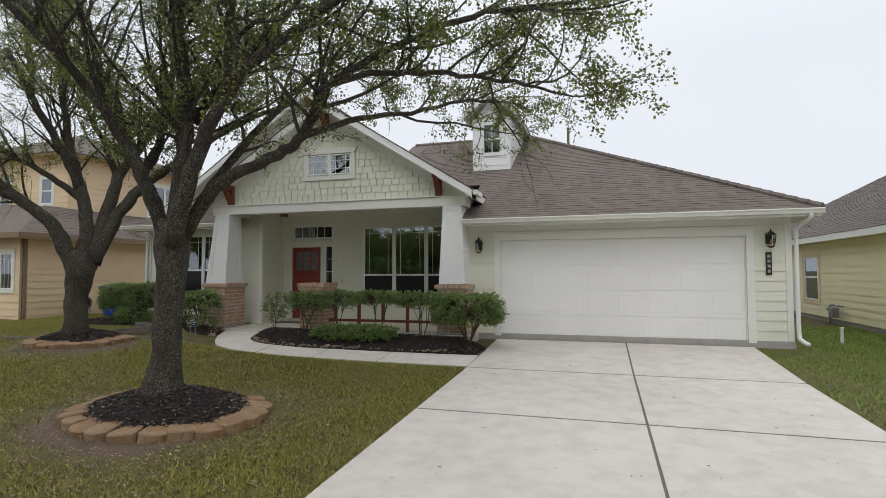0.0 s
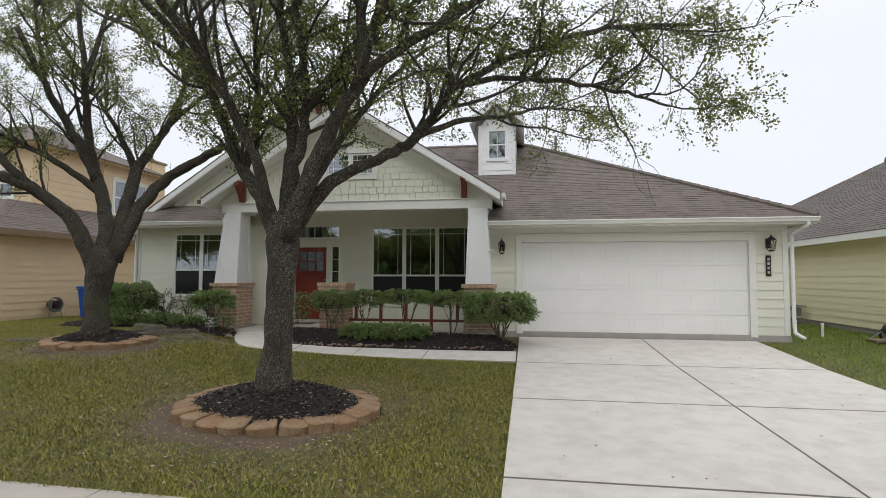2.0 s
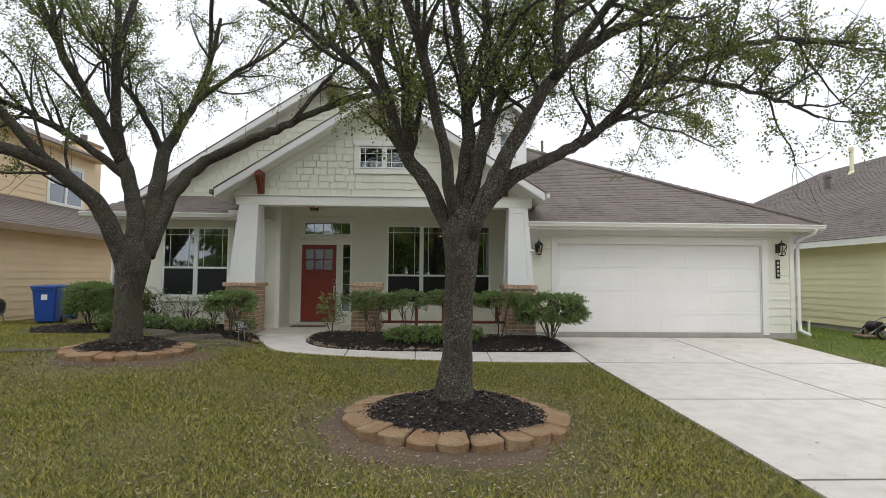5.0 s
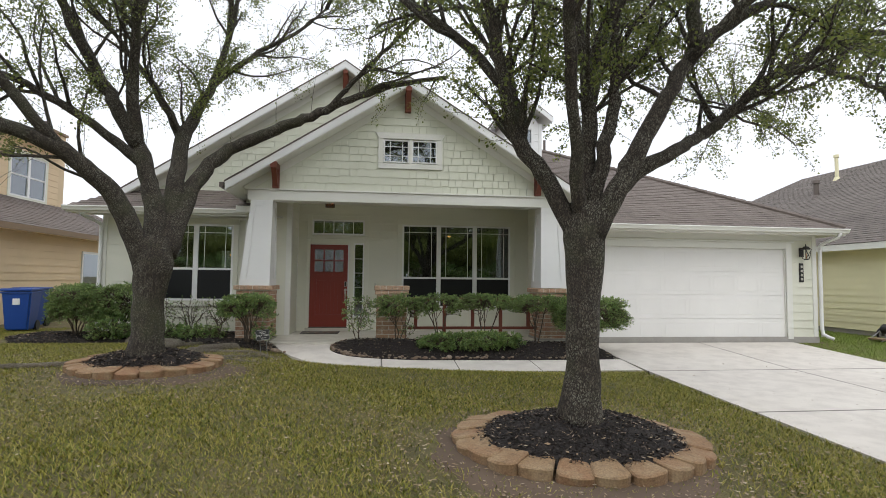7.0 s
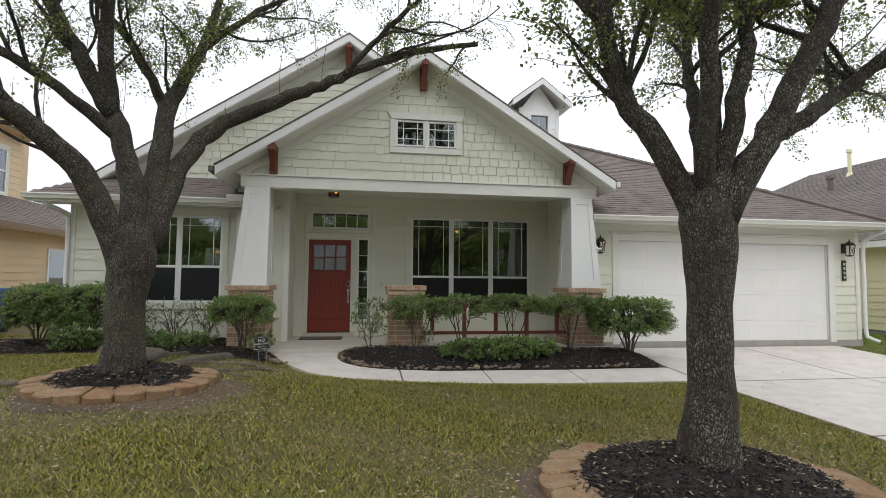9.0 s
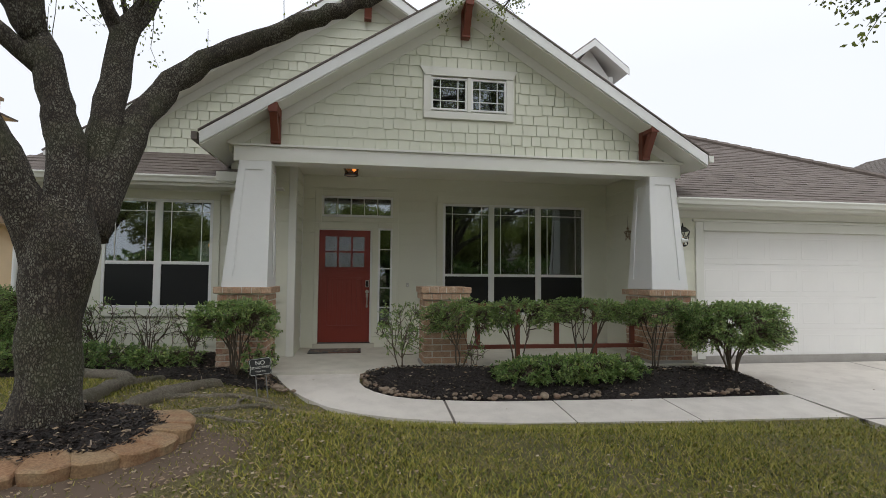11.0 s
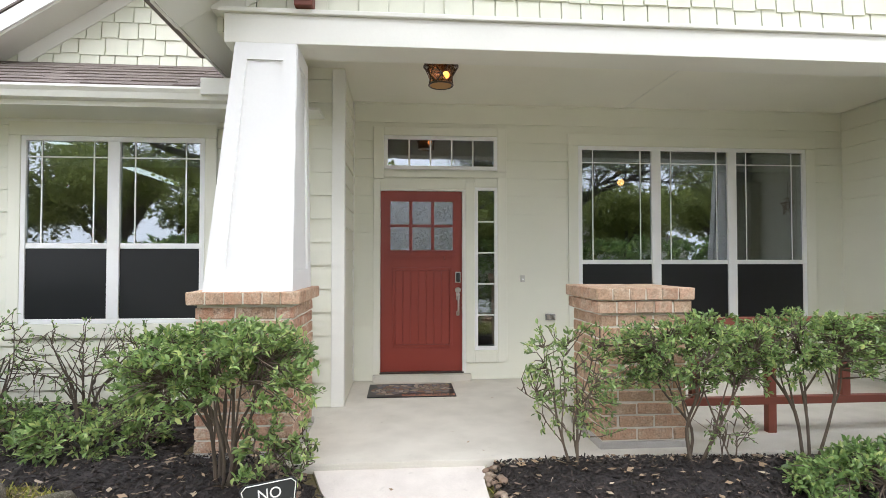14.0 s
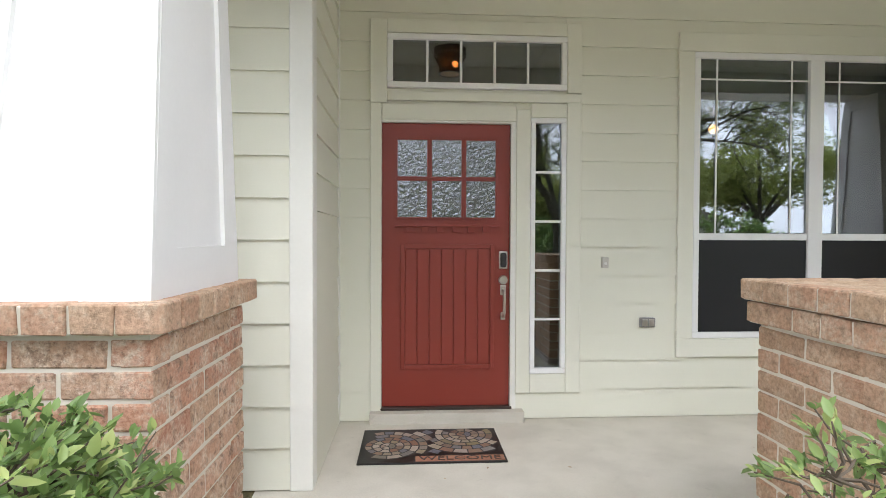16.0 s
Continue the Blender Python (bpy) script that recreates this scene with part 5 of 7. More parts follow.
T1 = (3.62, -8.55, -0.05)
LIMBS_A = [
    ([(3.60, -8.50, 1.72), (3.32, -8.44, 2.28), (3.05, -8.42, 2.66), (2.86, -8.50, 3.2), (2.62, -8.8, 3.9), (1.9, -9.3, 4.8), (0.7, -9.6, 5.5)], 0.105, 0.03, 15),
    ([(3.05, -8.42, 2.62), (3.08, -8.1, 3.2), (2.9, -7.8, 4.0), (2.6, -7.3, 5.0), (2.2, -6.8, 5.9)], 0.07, 0.025, 12),
    ([(2.86, -8.5, 3.2), (2.3, -8.2, 3.9), (1.4, -7.9, 4.6), (0.3, -7.8, 5.2)], 0.06, 0.02, 13),
    ([(3.66, -8.50, 1.75), (3.73, -8.48, 2.6), (3.74, -8.45, 3.2), (3.66, -8.42, 3.95), (3.5, -8.4, 5.0), (3.4, -8.3, 6.2)], 0.10, 0.03, 13),
    ([(3.78, -8.3, 3.3), (4.1, -8.0, 4.0), (4.6, -7.6, 4.9), (5.1, -7.1, 5.8)], 0.06, 0.025, 12),
]
LIMBS_B = [
    ([(3.74, -8.58, 1.72), (4.0, -8.7, 2.28), (4.25, -8.75, 2.78), (4.6, -8.76, 3.38), (4.86, -8.75, 3.7), (5.4, -8.7, 4.05), (6.3, -8.6, 4.6), (7.2, -8.5, 5.1), (7.8, -8.5, 5.4)], 0.115, 0.025, 18),
    ([(4.75, -8.76, 3.55), (4.72, -8.8, 4.2), (4.7, -9.0, 5.0), (4.8, -9.4, 6.0)], 0.08, 0.03, 12),
    ([(3.72, -8.54, 1.9), (3.84, -8.6, 2.5), (3.96, -8.6, 3.05), (3.97, -8.62, 3.6), (3.9, -8.75, 4.5), (3.95, -9.0, 5.5)], 0.085, 0.03, 12),
    ([(3.74, -8.44, 1.80), (4.1, -8.48, 2.26), (4.54, -8.5, 2.56), (5.0, -8.3, 2.80), (5.3, -8.27, 3.02), (5.6, -8.45, 3.3), (5.82, -8.55, 3.52), (6.55, -8.41, 3.88), (7.4, -8.3, 4.15), (8.0, -8.25, 4.2), (8.5, -8.3, 4.15)], 0.095, 0.018, 20),
    ([(5.80, -8.54, 3.5), (6.4, -8.4, 3.62), (7.1, -8.2, 3.60), (7.8, -8.0, 3.5), (8.3, -7.9, 3.35)], 0.042, 0.014, 14),
    ([(5.3, -8.27, 3.02), (5.8, -7.7, 3.35), (6.4, -7.0, 3.6), (6.8, -6.5, 3.85), (7.1, -6.2, 3.9)], 0.045, 0.014, 13),
    ([(3.72, -8.42, 1.85), (3.95, -8.0, 2.7), (4.2, -7.5, 3.4), (4.6, -6.9, 4.3), (5.0, -6.2, 5.0)], 0.075, 0.025, 13),
    ([(3.62, -8.56, 1.85), (3.4, -8.95, 2.9), (3.1, -9.6, 3.8), (2.6, -10.4, 4.6), (2.2, -11.2, 5.2)], 0.075, 0.025, 11),
    ([(4.65, -8.8, 3.45), (5.1, -9.3, 4.0), (5.8, -9.9, 4.6), (6.6, -10.4, 5.0)], 0.055, 0.02, 10),
]
# upper crown above the view, added to shade the lawn and darken gable reflections
LIMBS_TOP = [
    ([(3.5, -8.4, 5.0), (3.6, -8.6, 6.2), (3.4, -9.0, 7.4), (3.2, -9.2, 8.4)], 0.055, 0.02, 15),
    ([(4.7, -9.0, 5.0), (5.4, -9.4, 6.2), (6.2, -9.6, 7.2)], 0.055, 0.02, 15),
    ([(2.6, -7.3, 5.0), (2.3, -7.4, 6.3), (1.6, -7.6, 7.5)], 0.05, 0.02, 15),
    ([(5.1, -7.1, 5.8), (5.7, -7.4, 6.8), (6.0, -7.8, 7.8)], 0.05, 0.02, 15),
    ([(3.9, -8.75, 4.5), (4.3, -8.3, 6.2), (4.5, -8.0, 7.8)], 0.05, 0.02, 15),
    ([(3.95, -9.0, 5.5), (3.4, -10.0, 6.4), (3.0, -11.0, 7.0)], 0.05, 0.02, 14),
]
oak("oak_tree", T1, [(3.62, -8.55, -0.35, 0.30), (3.62, -8.55, -0.02, 0.225), (3.64, -8.54, 0.5, 0.162), (3.66, -8.52, 1.2, 0.162), (3.68, -8.51, 1.7, 0.205), (3.68, -8.50, 2.05, 0.17)],
    LIMBS_A + LIMBS_B + LIMBS_TOP, "young live oak with grey bark and forked limbs", 41, leaves=95, size=0.037, light=0.5)

T2 = (-1.57, -5.47, 0.0)
LIMBS_C = [
    ([(-1.62, -5.45, 1.35), (-1.85, -5.6, 2.05), (-2.05, -5.75, 2.48), (-2.5, -6.1, 2.93), (-3.2, -6.5, 3.2), (-4.2, -6.9, 3.5), (-5.4, -7.2, 4.0)], 0.18, 0.05, 13),
    ([(-1.60, -5.43, 1.5), (-1.61, -5.26, 2.1), (-1.75, -5.18, 2.7), (-2.0, -5.15, 3.3), (-2.26, -5.2, 3.8), (-2.5, -5.3, 4.3), (-2.85, -5.55, 5.1), (-3.15, -5.9, 6.1)], 0.175, 0.05, 13),
    ([(-1.97, -5.16, 3.22), (-1.95, -5.4, 4.0), (-1.8, -5.7, 5.0), (-1.65, -6.1, 6.4)], 0.11, 0.04, 12),
    ([(-1.86, -5.17, 2.95), (-2.3, -5.4, 3.35), (-3.0, -5.7, 3.8), (-4.2, -5.8, 4.3), (-5.2, -5.9, 4.9)], 0.085, 0.025, 13),
    ([(-2.5, -6.1, 2.95), (-3.0, -6.7, 3.8), (-3.4, -7.4, 4.7), (-3.6, -8.0, 5.5)], 0.08, 0.025, 11),
]
LIMBS_D = [
    ([(-1.50, -5.32, 1.5), (-1.48, -4.95, 2.6), (-1.5, -4.65, 3.5), (-1.38, -4.3, 4.1), (-1.26, -4.02, 4.65), (-1.1, -3.7, 5.6), (-1.0, -3.5, 6.6)], 0.165, 0.035, 12),
    ([(-1.5, -4.64, 3.45), (-1.9, -4.6, 4.2), (-2.5, -4.5, 5.0), (-3.2, -4.4, 5.8)], 0.08, 0.025, 11),
    ([(-1.26, -4.02, 4.62), (-0.7, -3.8, 5.25), (0.1, -3.6, 5.9), (0.6, -3.5, 6.4)], 0.06, 0.02, 11),
    ([(-1.45, -5.25, 1.6), (-1.3, -4.9, 2.5), (-1.09, -4.6, 3.1), (-0.55, -4.52, 3.5), (0.05, -4.55, 3.8), (0.62, -4.58, 4.04), (1.3, -4.5, 4.4), (2.0, -4.4, 4.7), (2.8, -4.4, 4.85)], 0.15, 0.035, 3),
    ([(0.75, -4.56, 4.1), (1.3, -4.9, 4.6), (1.9, -5.3, 5.1), (2.4, -5.6, 5.5)], 0.05, 0.02, 9),
]
# unseen upper crown, added to hold sky light off lawn and porch
LIMBS_HIGH = [
    ([(-1.72, -5.8, 5.0), (-1.4, -5.6, 6.6), (-1.2, -5.4, 8.0)], 0.06, 0.02, 15),
    ([(-1.1, -3.7, 5.6), (-0.9, -4.2, 7.0), (-0.6, -4.6, 8.2)], 0.05, 0.02, 15),
    ([(-2.85, -5.55, 5.1), (-3.3, -5.4, 6.6), (-3.6, -5.2, 7.8)], 0.05, 0.02, 15),
    ([(-3.2, -4.4, 5.8), (-3.8, -4.6, 7.0), (-4.2, -5.0, 8.0)], 0.05, 0.02, 14),
    ([(0.6, -3.5, 6.4), (1.2, -4.4, 7.3), (1.6, -5.2, 8.0)], 0.04, 0.02, 13),
]
oak("oak_tree", T2, [(-1.57, -5.47, -0.2, 0.34), (-1.57, -5.47, 0.15, 0.262), (-1.58, -5.48, 0.45, 0.212), (-1.58, -5.47, 0.95, 0.203), (-1.55, -5.44, 1.5, 0.265), (-1.56, -5.4, 1.85, 0.20)],
    LIMBS_C + LIMBS_D + LIMBS_HIGH, "old live oak with thick spreading limbs in a mulch ring", 43, leaves=105, size=0.037, light=0.45, leaf_from=0.34, sprouts=9)


# ---- tree rings: blocks, mulch, chips ----
def block_mesh(seed):
    rng = random.Random(seed)
    v = []
    prof = [(-0.115, -0.075), (-0.085, -0.105), (0.0, -0.12), (0.085, -0.105), (0.115, -0.075), (0.085, 0.10), (-0.085, 0.10)]
    for z in (0, 1):
        for x, y in prof:
            v.append((x + rng.uniform(-0.007, 0.007), y + rng.uniform(-0.007, 0.007), z * 0.14 + rng.uniform(-0.006, 0.006)))
    n = len(prof)
    bm = bmesh.new()
    bv = [bm.verts.new(c) for c in v]
    bm.faces.new(bv[:n][::-1])
    bm.faces.new(bv[n:])
    for i in range(n):
        bm.faces.new((bv[i], bv[(i + 1) % n], bv[n + (i + 1) % n], bv[n + i]))
    bmesh.ops.bevel(bm, geom=bm.edges[:], offset=0.012, segments=1, affect="EDGES")
    me = bpy.data.meshes.new("block")
    bm.to_mesh(me)
    bm.free()
    me.materials.append(M_BLOCK)
    return me


BLOCKS = [block_mesh(s) for s in range(5)]


def chips(name, spots, rng, parent, size=0.03, material=None):
    n = len(spots)
    p = np.asarray(spots, float)
    d = rng.normal(0, 1, (n, 3)) * (1, 1, 0.35)
    d /= np.linalg.norm(d, axis=1, keepdims=True)
    s = np.cross(d, rng.normal(0, 1, (n, 3)) * (0.4, 0.4, 1))
    s /= np.linalg.norm(s, axis=1, keepdims=True) + 1e-9
    l, w = size * rng.uniform(0.5, 1.5, (n, 1)), size * rng.uniform(0.12, 0.4, (n, 1))
    if material is M_DRY_LEAF:
        d[:, 2] *= 0.3
        s = np.stack([-d[:, 1], d[:, 0], rng.normal(0, 0.3, n)], 1)
        w = l * 0.42
        q = np.stack([p - d * l, p - s * w, p + d * l, p + s * w], 1)
    else:
        q = np.stack([p - d * l - s * w, p + d * l - s * w * 0.8, p + d * l * 0.9 + s * w, p - d * l + s * w], 1)
    part_me(name, quads_mesh(name, q), material or M_CHIPS, parent)["kind"] = "stuff"


def tree_ring(cx, cy, rx, ry, peak, count, seed, label, gaps=()):
    rng = np.random.default_rng(seed)
    base = float(lawn_z(cx, cy))
    ring = thing("tree_ring", label, "garden edging", (cx, cy, base))
    for i in range(count):
        a = 2 * math.pi * i / count
        if i in gaps:
            continue
        x, y = (rx - 0.15) * math.cos(a), (ry - 0.15) * math.sin(a)
        ob = new("block", BLOCKS[i % 5])
        ob.parent = ring
        z = float(lawn_z(cx + x, cy + y)) - base - 0.025 + rng.uniform(-0.012, 0.012)
        ob.matrix_local = pose(x + rng.uniform(-0.015, 0.015), y + rng.uniform(-0.015, 0.015), z, rng.uniform(3, 10), rng.uniform(-4, 4), math.degrees(math.atan2(y / ry, x / rx)) + 90 + rng.uniform(-5, 5)) @ Matrix.Diagonal((2 * math.pi * (rx + ry) / 2 / count / 0.222, 1.45, 1.0, 1))
    bm = bmesh.new()
    R, S = 12, 40
    rows = []
    for j in range(R + 1):
        k = j / R
        row = []
        for i in range(S):
            a = 2 * math.pi * i / S
            x, y = (rx - 0.14) * k * math.cos(a), (ry - 0.14) * k * math.sin(a)
            z = peak * (1 - k ** 1.6) + (0.075 + float(lawn_z(cx + x, cy + y)) - base) * k ** 1.6 + noise.noise(Vector((x * 5, y * 5, seed))) * 0.022
            row.append(bm.verts.new((x, y, z)))
        rows.append(row)
    for a, b in zip(rows[1:], rows[2:]):
        for i in range(S):
            bm.faces.new((a[i], a[(i + 1) % S], b[(i + 1) % S], b[i]))
    mulch = thing("mulch_mound", "mound of black shredded bark mulch round the trunk", "mulch", (cx, cy, base), kind="stuff")
    part("mulch", bm, M_MULCH, mulch, smooth=True)
    n = 8000
    a, k = rng.uniform(0, 2 * math.pi, n), np.sqrt(rng.uniform(0.01, 1, n))
    x, y = (rx - 0.15) * k * np.cos(a), (ry - 0.15) * k * np.sin(a)
    z = peak * (1 - k ** 1.6) + (0.075 + lawn_z(cx + x, cy + y) - base) * k ** 1.6 + rng.uniform(-0.005, 0.03, n)
    chips("chips", np.stack([x, y, z], 1), rng, mulch, 0.019)
    m = rng.uniform(0, 1, n) < 0.035
    chips("fallen_leaves", np.stack([x, y, z + 0.02], 1)[m], rng, mulch, 0.022, M_DRY_LEAF)


tree_ring(3.64, -8.48, 1.22, 0.95, 0.33, 23, 5, "ring of tan split-face retaining blocks round a tree", (4, 5, 6, 7))
tree_ring(-1.6, -5.36, 0.99, 0.88, 0.24, 21, 6, "weathered ring of tan retaining blocks round an old tree", (3, 4, 5))

# surface roots by the old tree
for pts, r in (([(-3.1, -2.5), (-2.86, -2.56), (-2.5, -2.7), (-2.2, -2.78), (-2.0, -2.9)], 0.085),
               ([(-1.85, -4.8), (-1.93, -4.3), (-1.97, -3.8), (-1.95, -3.4), (-1.86, -3.15)], 0.095),
               ([(-1.95, -3.42), (-1.84, -3.16), (-1.72, -2.98), (-1.62, -2.88)], 0.05),
               ([(-1.9, -3.3), (-2.0, -3.05), (-2.06, -2.86)], 0.06),
               ([(-1.42, -5.0), (-1.40, -4.5), (-1.32, -4.08), (-1.2, -3.75), (-1.04, -3.46), (-0.86, -3.30)], 0.09),
               ([(-1.3, -4.0), (-1.1, -3.9), (-0.8, -3.88), (-0.5, -3.89), (-0.16, -3.9)], 0.035),
               ([(-0.62, -4.5), (-0.48, -4.25), (-0.5, -4.05), (-0.44, -3.9)], 0.022),
               ([(-1.1, -4.75), (-0.75, -4.5), (-0.35, -4.32), (0.0, -4.25)], 0.036),
               ([(-0.8, -4.62), (-0.45, -4.75), (-0.1, -4.9)], 0.022),
               ([(-0.35, -4.3), (-0.15, -4.12), (0.05, -4.05)], 0.018),
               ([(-2.6, -5.2), (-3.1, -5.4), (-3.6, -5.5)], 0.05)):
    sp = smooth_path([(x, y, 0) for x, y in pts], 6)
    n = len(sp)
    sp = [Vector((p.x, p.y, float(lawn_z(p.x, p.y)) + r * 0.42 + 0.012 * noise.noise(p * 4))) for p in sp]
    rad = [r * (1.0 - 0.28 * i / n) * (1 + 0.12 * noise.noise(p * 7)) * min(1, 0.55 + 4 * (1 - i / n)) for i, p in enumerate(sp)]
    sp[-1].z -= r * 0.6
    sp[0].z -= r * 0.5
    ob = part("tree_root", tube(sp, rad, 14, knobs=0.28), M_ROOT, smooth=True)
    tagged(ob, "thick grey oak root lying on the bare soil", "tree root", "roots of the old oak")


# ---- planting beds ----
def bed(name, outline, height, seed, count, label):
    """A mulch bed: a gently heaped sheet inside an outline, and loose chips on it."""
    rng = np.random.default_rng(seed)
    t = thing(name, label, "mulch bed", kind="stuff")
    poly = np.array(outline)
    x0, y0 = poly.min(0)
    x1, y1 = poly.max(0)

    def inside(x, y):
        c = np.zeros(np.shape(x), bool)
        for (ax, ay), (bx, by) in zip(poly, np.roll(poly, -1, 0)):
            hit = ((ay > y) != (by > y)) & (x < (bx - ax) * (y - ay) / (by - ay + 1e-12) + ax)
            c ^= hit
        return c

    def edge(x, y):
        best = np.full(np.shape(x), 9.0)
        for (ax, ay), (bx, by) in zip(poly, np.roll(poly, -1, 0)):
            dx, dy = bx - ax, by - ay
            k = np.clip(((x - ax) * dx + (y - ay) * dy) / (dx * dx + dy * dy + 1e-9), 0, 1)
            best = np.minimum(best, np.hypot(x - ax - k * dx, y - ay - k * dy))
        return best

    zf = lambda x, y: np.maximum(lawn_z(x, y), -0.24) + height * np.clip(edge(x, y) / 0.45, 0, 1) ** 0.8 + 0.02
    step = 0.09
    xs, ys = np.arange(x0, x1 + step, step), np.arange(y0, y1 + step, step)
    gx, gy = np.meshgrid(xs, ys)
    ok = inside(gx, gy)
    gz = zf(gx, gy) + rng.uniform(-0.012, 0.012, gx.shape)
    gz = np.where(ok, gz, gz - 0.10)
    n = len(xs)
    near = ok.copy()
    near[:-1] |= ok[1:]
    near[:, :-1] |= ok[:, 1:]
    near[:-1, :-1] |= ok[1:, 1:]
    faces = [(j * n + i, j * n + i + 1, (j + 1) * n + i + 1, (j + 1) * n + i) for j in range(len(ys) - 1) for i in range(n - 1) if near[j, i]]
    part_me("mulch", raw_mesh("mulch", np.stack([gx, gy, gz], -1).reshape(-1, 3).tolist(), faces), M_MULCH, t, smooth=True)
    x, y = rng.uniform(x0, x1, count * 3), rng.uniform(y0, y1, count * 3)
    m = inside(x, y)
    x, y = x[m][:count], y[m][:count]
    chips("chips", np.stack([x, y, zf(x, y) + rng.uniform(0, 0.03, len(x))], 1), rng, t, 0.018)
    k = rng.uniform(0, 1, len(x)) < 0.03
    chips("fallen_leaves", np.stack([x, y, zf(x, y) + 0.03], 1)[k], rng, t, 0.026, M_DRY_LEAF)
    return zf


BED_R = [(0.80, -2.45), (0.77, -2.65), (0.78, -2.84), (0.84, -3.02), (0.95, -3.18), (1.14, -3.34), (1.42, -3.43), (1.85, -3.47), (3.0, -3.50), (4.5, -3.53), (6.3, -3.57), (6.36, -2.9), (6.1, -2.5), (5.98, -2.45)]
BED_L = [(-5.6, -0.9), (-5.75, -1.8), (-5.2, -2.6), (-4.2, -2.66), (-3.2, -2.48), (-2.4, -2.56), (-1.9, -2.76), (-1.5, -2.92), (-0.9, -3.28), (-0.35, -3.2), (-0.22, -2.9), (-0.42, -2.46), (-0.5, -2.3), (-1.25, -2.3), (-1.3, -1.05), (-1.4, -0.9)]
ZR = bed("right_mulch_bed", BED_R, 0.20, 7, 13000, "black mulch bed before the porch, edged with river stones")
ZL = bed("left_mulch_bed", BED_L, 0.07, 8, 14000, "black mulch bed under the front window")


def stone_mat():
    m = Mat("river_stones", 0.75)
    c = m.ramp(m.each(), [(0, (0.12, 0.08, 0.05)), (0.3, (0.18, 0.125, 0.08)), (0.55, (0.15, 0.075, 0.04)), (0.8, (0.26, 0.20, 0.14)), (1, (0.14, 0.09, 0.055))])
    m.colour(m.mix(0.3, c, m.ramp(m.noise(30, 4), [(0.3, (0.12, 0.08, 0.06)), (0.7, (0.5, 0.42, 0.33))])))
    return m.m


M_STONE = stone_mat()


def pebble(seed):
    rng = random.Random(seed)
    bm = bmesh.new()
    bmesh.ops.create_icosphere(bm, subdivisions=2, radius=0.5)
    for v in bm.verts:
        v.co = Vector((v.co.x * 1.25, v.co.y * 0.9, v.co.z * 0.62)) * (1 + 0.18 * noise.noise(v.co * 2.2 + Vector((seed, 0, 0))))
    me = bpy.data.meshes.new("river_stone")
    bm.to_mesh(me)
    bm.free()
    me.shade_smooth()
    me.materials.append(M_STONE)
    return me


PEBBLES = [pebble(s) for s in range(6)]
rs = random.Random(17)
edge_run = smooth_path([Vector((x, y, 0)) for x, y in [(0.82, -2.5), (0.80, -2.75), (0.88, -3.04), (1.06, -3.27), (1.36, -3.40), (1.7, -3.45), (3.0, -3.48), (4.5, -3.51), (6.1, -3.55)]], 12)
edge_run2 = smooth_path([Vector((x, y, 0)) for x, y in [(-0.46, -2.48), (-0.34, -2.85), (-0.2, -3.1), (-0.05, -3.32)]], 8)


def lay_stones(run, count, zf, spread, inward):
    for _ in range(count):
        k = rs.random() * (len(run) - 1)
        p = run[int(k)].lerp(run[min(int(k) + 1, len(run) - 1)], k % 1)
        x, y = p.x + rs.gauss(0, spread) + inward[0] * rs.random(), p.y + abs(rs.gauss(0, spread)) * inward[1]
        s = rs.uniform(0.025, 0.07) * (1.15 if x > 2.6 else 0.95) * (2.0 if rs.random() < 0.06 else 1)
        ob = new("river_stone", rs.choice(PEBBLES))
        ob.matrix_world = pose(x, y, float(zf(x, y)) + s * 0.12, rs.uniform(-12, 12), rs.uniform(-12, 12), rs.uniform(0, 360)) @ Matrix.Scale(s, 4)
        tagged(ob, "smooth tan river stone at the mulch bed's edge", "stone", "river stones edging the bed")


lay_stones(edge_run, 170, ZR, 0.03, (0, 1))
lay_stones(edge_run2, 40, ZL, 0.045, (-0.1, 0))


